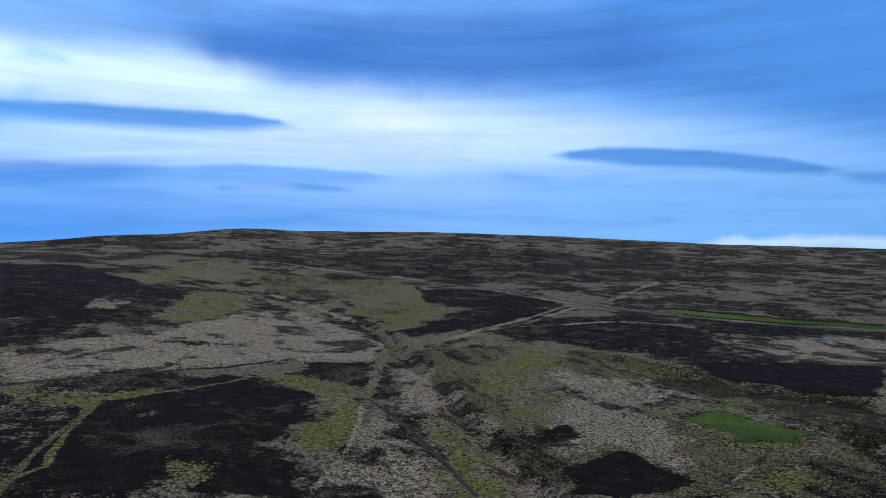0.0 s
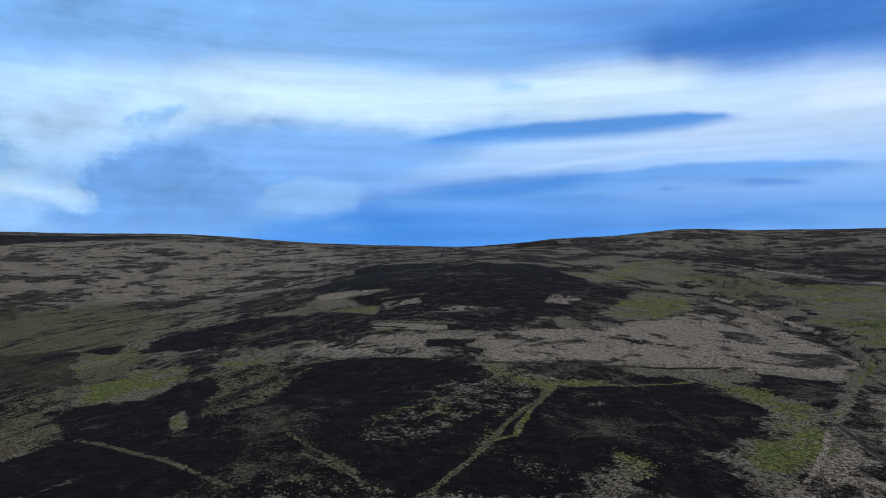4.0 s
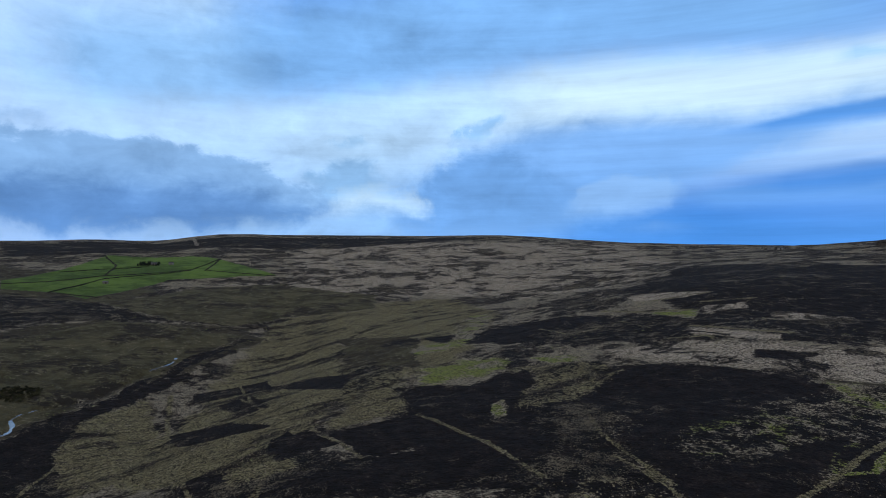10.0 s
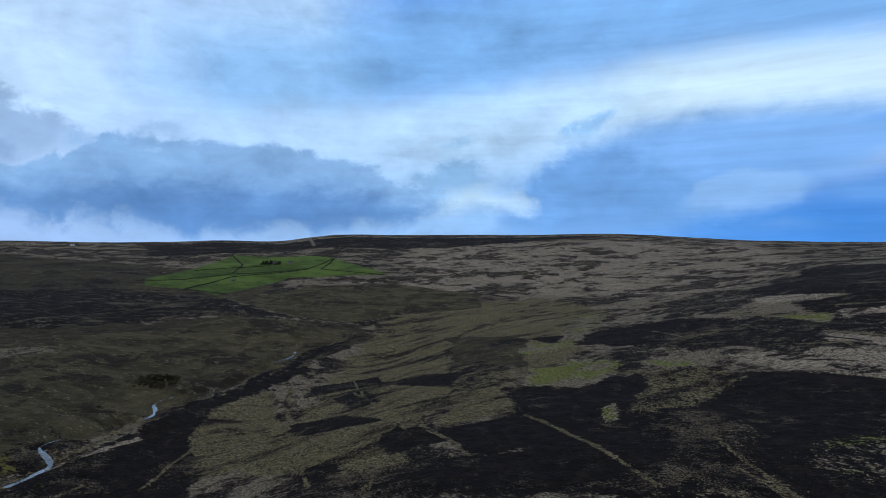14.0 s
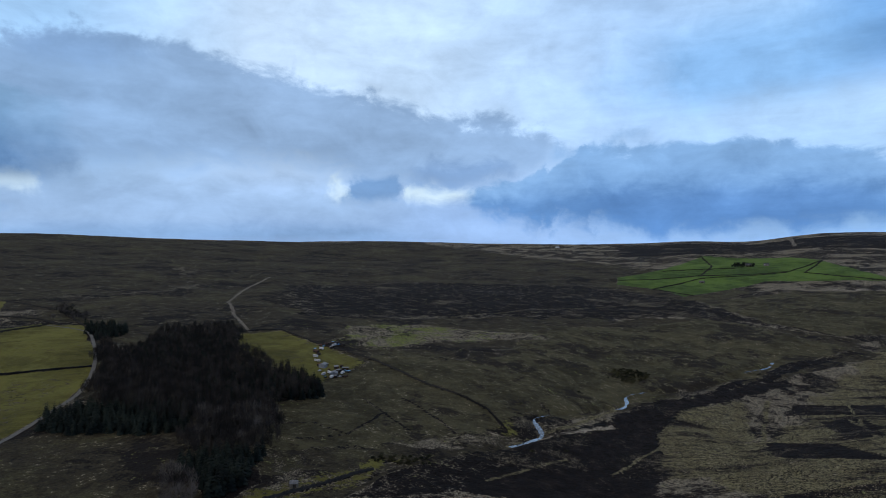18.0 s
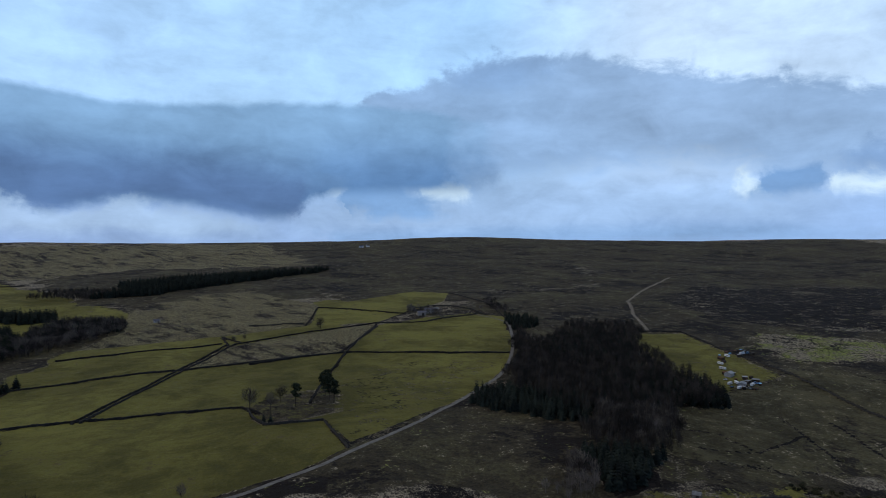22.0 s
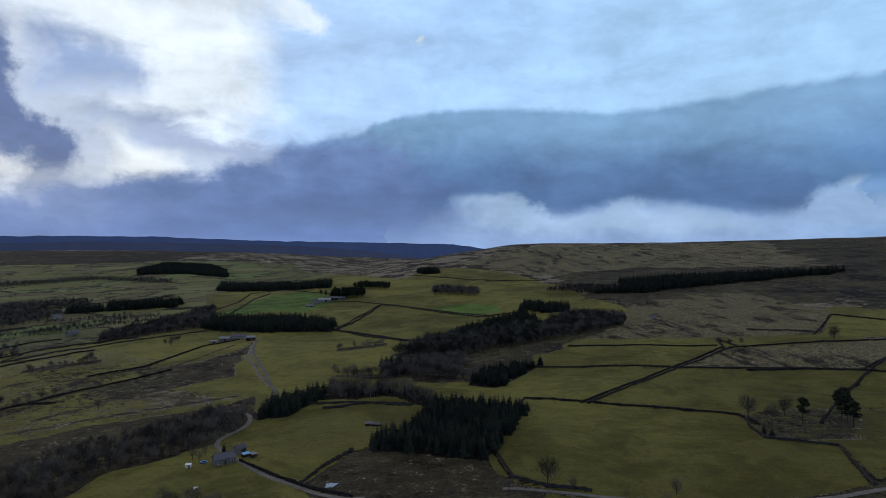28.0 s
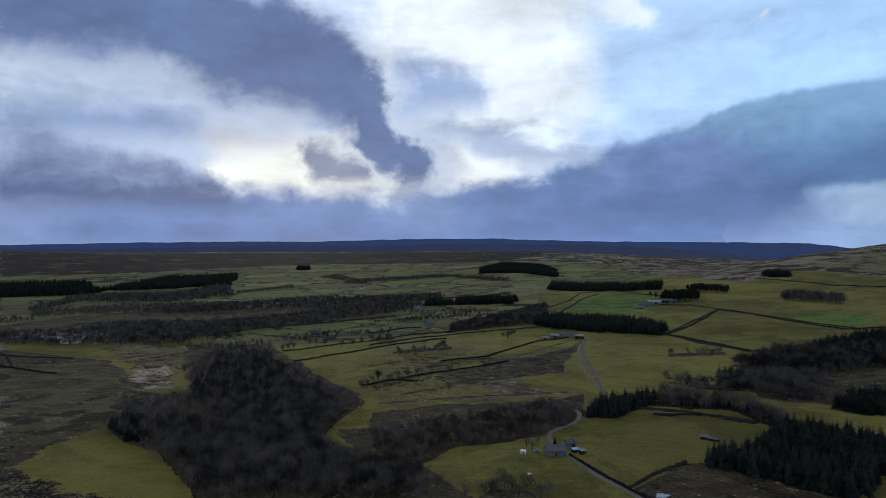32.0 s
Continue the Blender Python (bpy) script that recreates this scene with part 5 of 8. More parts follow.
strip("rush", 1.6, (-347, 249), (-299, 224), (-251, 210), (-218, 203))
strip("rush", 1.4, (-262, 206), (-224, 199))
strip("rush", 1.2, (-686, 423), (-608, 418), (-626, 501), (-559, 490))
strip("rush", 6, (-705, 619), (-664, 684))
strip("rush", 5, (-624, 633), (-587, 682))
strip("rush", 7, (-718, 547), (-647, 560), (-605, 597))
strip("rush", 6, (-528, 520), (-468, 536), (-429, 550))
strip("rush", 5, (-497, 456), (-473, 487), (-449, 475))
strip("heather", 4, (-517, 492), (-460, 500))
strip("heather", 4, (-458, 408), (-418, 436))
strip("heather", 3, (-842, 405), (-754, 465))
strip("pale", 4, (196, 956), (111, 839), (54, 782), (4, 709))
strip("pale", 5, (276, 1026), (381, 1214), (452, 1309))
strip("pale", 4, (60, 776), (157, 801), (236, 825), (306, 810))
strip("pale", 3, (136, 298), (171, 333))
strip("pale", 3, (220, 410), (232, 390))
strip("pale", 3, (179, 474), (201, 456))
strip("pale", 9, (-614, 1491), (-391, 1519), (-103, 1351), (70, 1167), (193, 984), (271, 945), (369, 874), (455, 815), (550, 774))
strip("heather", 1.2, (696, -536), (752, -685), (649, -711), (604, -825))
strip("heather", 1.2, (511, -513), (471, -548), (490, -692))
strip("rough", 3, (472, -364), (477, -447), (451, -525))
strip("rough", 4, (429, -357), (415, -435), (389, -514))
strip("rough", 3, (422, -326), (389, -365), (356, -414), (324, -458))

def inside(x, y, pts):
    res = np.zeros(x.shape, bool)
    for (ax, ay), (bx, by) in zip(pts, pts[1:] + pts[:1]):
        if ay != by:
            res ^= ((ay > y) != (by > y)) & (x < (bx - ax) * (y - ay) / (by - ay) + ax)
    return res


GROWTH = []


def make_ground():
    ang = np.concatenate([np.arange(-42, 268, 0.16), np.arange(268, 318, 2.0)])
    dis = np.concatenate([[0.0, 40, 90, 140, 180], np.geomspace(205, FAR, 420)])
    A, D = np.meshgrid(np.radians(ang), dis, indexing="ij")
    X, Y = -np.sin(A) * D, np.cos(A) * D
    Z = height(X, Y)
    na, nd = X.shape
    idx = np.arange(na * nd).reshape(na, nd)
    nxt = np.roll(idx, -1, axis=0)
    # rows are closed under the camera by the innermost ring
    quads = np.stack([idx[:, :-1], idx[:, 1:], nxt[:, 1:], nxt[:, :-1]], -1).reshape(-1, 4)
    me = bpy.data.meshes.new("ground")
    me.vertices.add(na * nd)
    me.vertices.foreach_set("co", np.stack([X, Y, Z], -1).astype(np.float32).ravel())
    me.loops.add(quads.size)
    me.loops.foreach_set("vertex_index", quads[:, ::-1].astype(np.int32).ravel())
    me.polygons.add(len(quads))
    me.polygons.foreach_set("loop_start", np.arange(0, quads.size, 4, dtype=np.int32))
    me.update(calc_edges=True)
    me.polygons.foreach_set("use_smooth", np.ones(len(quads), bool))
    x, y = X.ravel(), Y.ravel()
    wx, wy = fbm(x, y, 34, 4, 31), fbm(x, y, 34, 4, 47)
    kinds = ("heather", "moss", "pale", "olive", "green", "rough", "rush", "track", "parcel", "bent")
    mask = {k: np.zeros(x.shape, np.float32) for k in kinds}
    for kind, size, pts, is_line, amount in PIECES:      # later pieces lie over earlier ones
        px, py = zip(*pts)
        k = 40 if is_line else 2 + 4 * size
        m = np.where((x > min(px) - k) & (x < max(px) + k) & (y > min(py) - k) & (y < max(py) + k))[0]
        if is_line:
            d = near_line(x[m] + wx[m] * 1.2, y[m] + wy[m] * 1.2, pts)
            on = np.clip(1.3 - d / (size / 2 + np.hypot(x[m], y[m]) * 0.0018), 0, 1)
        else:
            qx, qy = x[m] + wx[m] * size, y[m] + wy[m] * size
            edge = near_line(qx, qy, pts + pts[:1]) / (1.0 + 1.6 * size)
            on = np.clip(np.where(inside(qx, qy, pts), 0.5 + edge, 0.5 - edge), 0, 1) * amount
        for other in kinds:
            if other != kind:
                mask[other][m] *= 1 - on
        mask[kind][m] = np.maximum(mask[kind][m], on)
    for kind in kinds:
        me.attributes.new(kind, "FLOAT", "POINT").data.foreach_set("value", mask[kind].astype(np.float32))
    me.materials.append(GROUND)
    # where tussocks stand: near ground under bleached or mossy grass
    far = np.hypot(x, y)
    grassy = np.clip(mask["pale"] + mask["rush"] + 0.5 * mask["moss"], 0, 1)
    pick = np.random.RandomState(7).rand(len(x))
    near = (far > 225) & (far < 560)
    tall = np.where(near & (pick < 0.34 * grassy))[0]
    low = np.where(near & (pick > 1 - 0.16 * grassy - 0.05 * mask["heather"]))[0]
    GROWTH.append((np.stack([x, y, Z.ravel()], -1)[tall], np.stack([x, y, Z.ravel()], -1)[low]))
    return tagged(new("ground", me), "moorland, heather and rough pasture rolling to the horizon", "ground", kind="structure")


ground = make_ground()

# ---------------------------------------------------------------- materials of the things
def mottled(name, dark, light, scale, rough=0.85, bump=0.0):
    """A plain surface with grain and stains of two sizes."""
    def colour(t):
        p = pos(t)
        f = t.m("ADD", t.m("MULTIPLY", t.noise(p, scale, 4.0, 0.6), 0.65), t.m("MULTIPLY", t.noise(p, scale * 0.13, 3.0, 0.6), 0.35))
        f = t.m("ADD", f, t.m("MULTIPLY", t.m("SUBTRACT", rnd(t), 0.5), 0.25))
        return t.mix(t.step(f, 0.3, 0.7), (*dark, 1), (*light, 1))
    relief = (lambda t: (bump, 0.2, t.noise(pos(t), scale * 2, 3.0, 0.6))) if bump else None
    return material(name, colour, rough, relief)


def leafy(name, dark, light):
    """Foliage or twigs: every tuft and every tree a little different."""
    def colour(t):
        g = t.t.nodes.new("ShaderNodeNewGeometry")
        f = t.m("ADD", t.m("MULTIPLY", g.outputs["Random Per Island"], 0.35), t.m("MULTIPLY", t.step(t.noise(g.outputs["Position"], 0.075, 4.0, 0.6), 0.34, 0.66), 0.65))
        f = t.m("ADD", f, t.m("MULTIPLY", t.m("SUBTRACT", rnd(t), 0.5), 0.3))
        return t.mix(t.step(f, 0.12, 0.95), (*dark, 1), (*light, 1))
    return material(name, colour, 0.9)


BARK = mottled("bark", (0.022, 0.018, 0.014), (0.06, 0.048, 0.036), 3.0, 0.95)
NEEDLES = leafy("spruce_needles", (0.0085, 0.0112, 0.0095), (0.025, 0.031, 0.023))
PINE = leafy("pine_needles", (0.010, 0.014, 0.010), (0.032, 0.040, 0.023))
TWIGS = leafy("bare_twigs", (0.012, 0.0110, 0.0105), (0.128, 0.110, 0.096))
LARCH = leafy("larch_twigs", (0.019, 0.017, 0.0155), (0.060, 0.051, 0.042))
SCRUB = leafy("scrub_leaves", (0.014, 0.015, 0.008), (0.058, 0.055, 0.026))
TUSSOCK = leafy("tussock_grass", (0.085, 0.070, 0.042), (0.33, 0.275, 0.18))
HEATHER = leafy("heather_clump", (0.007, 0.006, 0.005), (0.032, 0.026, 0.018))
STONE = mottled("dry_stone", (0.011, 0.010, 0.0095), (0.045, 0.042, 0.038), 1.1, 0.95, 0.8)
HOUSE_STONE = mottled("house_stone", (0.10, 0.09, 0.075), (0.23, 0.21, 0.18), 1.6, 0.9, 0.5)
SLATE = mottled("slate", (0.055, 0.052, 0.060), (0.11, 0.105, 0.12), 1.2, 0.6, 0.3)
SHEET = mottled("tin_sheet", (0.11, 0.112, 0.115), (0.25, 0.255, 0.26), 0.8, 0.45)
WHITE = mottled("white_paint", (0.42, 0.42, 0.42), (0.70, 0.70, 0.69), 0.9, 0.5)
BLUE = mottled("blue_tarp", (0.10, 0.26, 0.48), (0.20, 0.42, 0.66), 0.9, 0.4)
DARK = mottled("dark_timber", (0.015, 0.013, 0.012), (0.045, 0.038, 0.032), 1.5, 0.8)
RUST = mottled("rusty_steel", (0.06, 0.028, 0.016), (0.15, 0.07, 0.04), 1.5, 0.7)
GLASS = mottled("window_glass", (0.02, 0.024, 0.028), (0.05, 0.056, 0.062), 0.5, 0.08)
TYRE = mottled("rubber", (0.012, 0.012, 0.012), (0.03, 0.03, 0.03), 5.0, 0.8)
ASPHALT = mottled("worn_asphalt", (0.085, 0.084, 0.084), (0.165, 0.163, 0.162), 0.35, 0.7)
CINDER = mottled("dark_cinder", (0.018, 0.017, 0.015), (0.062, 0.056, 0.048), 0.7, 0.95)
GRAVEL = mottled("pale_gravel", (0.060, 0.056, 0.050), (0.150, 0.141, 0.128), 0.9, 0.9)


def water_colour(t):
    p = pos(t)
    return t.mix(t.step(t.noise(p, 0.7, 4.0, 0.65), 0.42, 0.66), (0.015, 0.020, 0.026, 1), (0.13, 0.17, 0.22, 1))


WATER = material("running_water", water_colour, 0.12, lambda t: (0.35, 0.15, t.noise(pos(t), 1.3, 3.0, 0.6)))
[n for n in WATER.node_tree.nodes if n.type == "BSDF_PRINCIPLED"][0].inputs["Specular IOR Level"].default_value = 0.6


# ---------------------------------------------------------------- helpers
def gz(x, y):
    """The height of the ground."""
    return float(height(np.array([x]), np.array([y]))[0])


def mesh_of(name, verts, faces, mat, smooth=False):
    me = bpy.data.meshes.new(name)
    me.from_pydata([tuple(v) for v in verts], [], faces)
    me.materials.append(mat)
    if smooth:
        me.polygons.foreach_set("use_smooth", np.ones(len(me.polygons), bool))
    me.update()
    return me


def part(name, bm, mat, parent, label="", at=None):
    """Links a bmesh or a mesh as one mesh object under a thing or a part."""
    if isinstance(bm, bmesh.types.BMesh):
        me = bpy.data.meshes.new(name)
        bm.to_mesh(me)
        bm.free()
        me.materials.append(mat)
    else:
        me = bm
    ob = new(name, me)
    ob.parent = parent
    if at is not None:
        ob.matrix_basis = at
    return tagged(ob, label)


def box(bm, size, centre, turn=0.0, bevel=0.0):
    m = pose(*centre, 0, 0, turn) @ Matrix.Diagonal((*size, 1))
    got = bmesh.ops.create_cube(bm, size=1.0, matrix=m)
    if bevel:
        edges = {e for v in got["verts"] for e in v.link_edges}
        bmesh.ops.bevel(bm, geom=list(edges), offset=bevel, segments=2, affect="EDGES", clamp_overlap=True)


def one_box(size, centre, bevel=0.0):
    bm = bmesh.new()
    box(bm, size, centre, 0, bevel)
    return bm


def spoke(verts, faces, a, b, r0, r1, sides=4):
    """A tapered branch from a to b."""
    a, b = Vector(a), Vector(b)
    q = (b - a).to_track_quat("Z", "Y")
    k = len(verts)
    for p, r in ((a, r0), (b, r1)):
        for i in range(sides):
            w_ = 2 * math.pi * i / sides
            verts.append(p + q @ Vector((math.cos(w_) * r, math.sin(w_) * r, 0)))
    for i in range(sides):
        j = (i + 1) % sides
        faces.append((k + i, k + j, k + sides + j, k + sides + i))


# ---------------------------------------------------------------- trees
def conifer_shape(rng, h, r, tiers, arms):
    """A spruce of height h: trunk, and drooping whorls of pointed boughs."""
    tv, tf, cv, cf = [], [], [], []
    spoke(tv, tf, (0, 0, -0.5), (0, 0, h * 0.93), h * 0.014, h * 0.004, 5)
    for k in range(tiers):
        f = k / (tiers - 1)
        z = h * (0.10 + 0.86 * f)
        reach = r * (1 - f) ** 0.8 * rng.uniform(0.85, 1.12) + 0.18
        n = max(4, int(arms * (1 - 0.45 * f)))
        off = rng.uniform(0, 6.28)
        for i in range(n):
            a = off + 6.283 * i / n + rng.uniform(-0.25, 0.25)
            L = reach * rng.uniform(0.7, 1.2)
            d, s = Vector((math.cos(a), math.sin(a), 0)), Vector((-math.sin(a), math.cos(a), 0))
            wid = L * 0.42
            top = Vector((0, 0, z + L * 0.30))
            tip = d * L + Vector((0, 0, z - L * rng.uniform(0.15, 0.5)))
            mid = d * L * 0.55 + Vector((0, 0, z))
            j = len(cv)
            cv += [top, mid + s * wid, tip, mid - s * wid, mid + Vector((0, 0, -L * 0.22))]
            cf += [(j, j + 1, j + 2), (j, j + 2, j + 3), (j + 1, j + 4, j + 2), (j + 4, j + 3, j + 2)]
    j = len(cv)
    cv += [Vector((0.25, 0, h * 0.93)), Vector((-0.15, 0.22, h * 0.93)), Vector((-0.15, -0.22, h * 0.93)), Vector((0, 0, h * 1.02))]
    cf += [(j, j + 1, j + 3), (j + 1, j + 2, j + 3), (j + 2, j, j + 3)]
    return (tv, tf), (cv, cf)


def bare_shape(rng, h, limbs=7, twigs=120, spread=0.36, low=0.2, fine=0.0065):
    """A leafless broadleaf: trunk, forking limbs, and a rounded crown of fine twigs with gaps."""
    tv, tf, cv, cf = [], [], [], []
    fork = Vector((rng.uniform(-0.2, 0.2), rng.uniform(-0.2, 0.2), h * low))
    spoke(tv, tf, (0, 0, -0.5), fork, h * 0.028, h * 0.019, 6)
    spoke(tv, tf, fork, (fork.x * 2, fork.y * 2, h * 0.8), h * 0.018, h * 0.004, 5)
    mid = h * (low + 1) / 2
    for i in range(limbs):
        a = 6.283 * i / limbs + rng.uniform(-0.35, 0.35)
        z0 = h * rng.uniform(low, 0.55)
        root = Vector((fork.x * 1.2, fork.y * 1.2, z0))
        out = h * spread * rng.uniform(0.45, 0.85)
        end = Vector((math.cos(a) * out, math.sin(a) * out, min(h * 0.9, z0 + h * rng.uniform(0.12, 0.36))))
        spoke(tv, tf, root, end, h * 0.012, h * 0.003, 4)
    lumps = [Vector((rng.gauss(0, 0.5), rng.gauss(0, 0.5), rng.gauss(0, 0.5))) for _ in range(9)]
    for m in range(twigs):
        v = Vector((rng.gauss(0, 1), rng.gauss(0, 1), rng.gauss(0, 1))).normalized() * rng.uniform(0.3, 1.0) ** 0.5
        v = v.lerp(lumps[m % 9], 0.35)
        p = Vector((v.x * h * spread, v.y * h * spread, mid + v.z * (h - mid) * 0.95))
        d = (p - Vector((0, 0, h * low))).normalized() + Vector((rng.gauss(0, 0.45), rng.gauss(0, 0.45), rng.gauss(0.25, 0.3)))
        L = h * rng.uniform(0.07, 0.17)
        side = d.cross(Vector((rng.gauss(0, 1), rng.gauss(0, 1), rng.gauss(0, 1)))).normalized() * h * fine
        k = len(cv)
        cv += [p - side - d * L * 0.3, p + side - d * L * 0.3, p + d * L]
        cf += [(k, k + 1, k + 2)]
    return (tv, tf), (cv, cf)


def pine_shape(rng, h):
    """A Scots pine: tall bare stem and flat dark plates of needles."""
    tv, tf, cv, cf = [], [], [], []
    lean = Vector((rng.uniform(-0.6, 0.6), rng.uniform(-0.6, 0.6), h * 0.9))
    spoke(tv, tf, (0, 0, -0.5), lean, h * 0.022, h * 0.009, 6)
    for i in range(17):
        z = h * rng.uniform(0.40, 0.98)
        a = rng.uniform(0, 6.283)
        out = h * 0.21 * rng.uniform(0.25, 1.0) * (1.25 - 0.6 * z / h)
        c = Vector((math.cos(a) * out, math.sin(a) * out, z)) + lean * 0.05
        spoke(tv, tf, lean * (z / h * 0.9), c, h * 0.006, h * 0.003, 3)
        tufts(rng, cv, cf, c, h * 0.13, h * 0.07, 46, h * 0.042)
    return (tv, tf), (cv, cf)


def tufts(rng, cv, cf, c, wide, high, n, size):
    """A cloud of small leaf sprays round c."""
    for _ in range(n):
        v = Vector((rng.gauss(0, 1), rng.gauss(0, 1), rng.gauss(0, 1)))
        v.normalize()
        v *= rng.uniform(0.45, 1.0)
        p = Vector((c[0] + v.x * wide, c[1] + v.y * wide, c[2] + v.z * high))
        q = Euler((rng.uniform(-1, 1), rng.uniform(-1, 1), rng.uniform(0, 6.3))).to_matrix()
        s = size * rng.uniform(0.6, 1.3)
        k = len(cv)
        cv += [p + q @ Vector(o) * s for o in ((-1, 0, 0), (0, -0.7, 0.2), (1, 0, 0), (0, 0.7, 0.2))]
        cf += [(k, k + 1, k + 2), (k, k + 2, k + 3)]


def bush_shape(rng, h):
    tv, tf, cv, cf = [], [], [], []
    for i in range(5):
        a = rng.uniform(0, 6.3)
        e = (math.cos(a) * h * 0.5, math.sin(a) * h * 0.5, h * rng.uniform(0.5, 0.8))
        spoke(tv, tf, (0, 0, -0.2), e, h * 0.03, h * 0.012, 3)
        tufts(rng, cv, cf, (e[0], e[1], e[2] * 0.8), h * 0.5, h * 0.38, 30, h * 0.16)
    return (tv, tf), (cv, cf)


rng = random.Random(4)
SHAPES = {
    "conifer": [conifer_shape(rng, 11.5, 3.0, 11, 8) for _ in range(4)],
    "slim": [conifer_shape(rng, 11, 3.5, 8, 7) for _ in range(5)],
    "bare": [bare_shape(rng, 13, 14, 460, 0.43, 0.13, 0.0045) for _ in range(4)],
    "thicket": [bare_shape(rng, 10, 5, 150, 0.40, 0.14, 0.0085) for _ in range(6)],
    "larch": [bare_shape(rng, 13, 4, 130, 0.19, 0.12, 0.0075) for _ in range(5)],
    "pine": [pine_shape(rng, 17) for _ in range(3)],
    "bush": [bush_shape(rng, 2.2) for _ in range(4)],
}
LEAF = {"conifer": NEEDLES, "slim": NEEDLES, "bare": TWIGS, "thicket": TWIGS, "larch": LARCH, "pine": PINE, "bush": SCRUB}
TREE_WORDS = {
    "conifer": ("conifer_tree", "dark green spruce with drooping boughs", "tree"),
    "bare": ("bare_tree", "leafless brown broadleaf tree", "tree"),
    "thicket": ("bare_tree", "low leafless brown tree", "tree"),
    "larch": ("larch_tree", "leafless larch with fine brown twigs", "tree"),
    "pine": ("pine_tree", "tall Scots pine with a bare stem", "tree"),
    "bush": ("bush", "low dark green bush on rough grass", "bush"),
}
MADE = {}


def tree(kind, x, y, scale=1.0, group="", where=""):
    """One tree as a thing with its trunk and crown."""
    name, words, cat = TREE_WORDS[kind]
    i = rng.randrange(len(SHAPES[kind]))
    if (kind, i) not in MADE:
        (tv, tf), (cv, cf) = SHAPES[kind][i]
        MADE[kind, i] = mesh_of("trunk", tv, tf, BARK), mesh_of("crown", cv, cf, LEAF[kind])
    trunk, crown = MADE[kind, i]
    ob = new(name)
    s = scale * rng.uniform(0.85, 1.15)
    ob.matrix_basis = pose(x, y, gz(x, y) - 0.1, 0, 0, rng.uniform(0, 360)) @ Matrix.Diagonal((s * rng.uniform(0.9, 1.1), s * rng.uniform(0.9, 1.1), s, 1))
    part("trunk" if kind != "bush" else "stems", trunk, BARK, ob)
    part("crown" if kind != "bush" else "foliage", crown, LEAF[kind], ob)
    return tagged(ob, words + where, cat, group)


def scatter(outline, gap, seed):
    """Uneven planting inside an outline of the plan."""
    r = np.random.RandomState(seed)
    px, py = np.array(outline).T
    gx, gy = np.meshgrid(np.arange(px.min(), px.max(), gap), np.arange(py.min(), py.max(), gap))
    x, y = gx.ravel() + r.uniform(-0.42, 0.42, gx.size) * gap, gy.ravel() + r.uniform(-0.42, 0.42, gx.size) * gap
    k = inside(x + fbm(x, y, 28, 3, 3) * 7, y + fbm(x, y, 28, 3, 4) * 7, list(outline))
    return x[k], y[k]


def joined(name, parts_, mat, label, category):
    """Many shapes joined into one object."""
    V, F, base = [], [], 0
    for v, f in parts_:
        V.append(v)
        F.append(f + base)
        base += len(v)
    V, F = np.concatenate(V), np.concatenate(F)
    me = bpy.data.meshes.new(name)
    me.vertices.add(len(V))
    me.vertices.foreach_set("co", V.astype(np.float32).ravel())
    me.loops.add(F.size)
    me.loops.foreach_set("vertex_index", F.astype(np.int32).ravel())
    me.polygons.add(len(F))
    me.polygons.foreach_set("loop_start", np.arange(0, F.size, 3, dtype=np.int32))
    me.update(calc_edges=True)
    me.materials.append(mat)
    return tagged(new(name, me), label, category, kind="stuff")


def as_tris(shape):
    v = np.array([tuple(p) for p in shape[0]])
    f = [t for q in shape[1] for t in ([q] if len(q) == 3 else [(q[0], q[1], q[2]), (q[0], q[2], q[3])])]
    return v, np.array(f)


FLAT = {k: [(as_tris(t), as_tris(c)) for t, c in SHAPES[k]] for k in ("slim", "thicket", "larch", "bush", "bare", "pine")}
WOOD_SEED = [10]


def wood(kind, gap, scale, label, *outline):
    """A stand of trees as one growth."""
    WOOD_SEED[0] += 1
    x, y = scatter(outline, gap, WOOD_SEED[0])
    if len(x) == 0:
        return
    r = np.random.RandomState(WOOD_SEED[0])
    z = height(x, y) - 0.3
    out = []
    for i in range(len(x)):
        (tv, tf), (cv, cf) = FLAT[kind][r.randint(len(FLAT[kind]))]
        a, s = r.uniform(0, 6.283), scale * (r.uniform(0.62, 1.22) if kind == "thicket" else r.uniform(0.78, 1.16))
        rot = np.array([[math.cos(a), -math.sin(a), 0], [math.sin(a), math.cos(a), 0], [0, 0, 1]]) * s
        o = np.array([x[i], y[i], z[i]])
        out.append((cv @ rot.T + o, cf))
        if kind in ("bare", "pine", "thicket"):
            out.append((tv @ rot.T + o, tf))
    joined("wood", out, LEAF[kind], label, "wood")


def plantation(kind, gap, scale, group, where, *outline):
    """A stand whose trees are things of their own."""
    WOOD_SEED[0] += 1
    for x, y in zip(*scatter(outline, gap, WOOD_SEED[0])):
        tree(kind, x, y, scale, group, where)


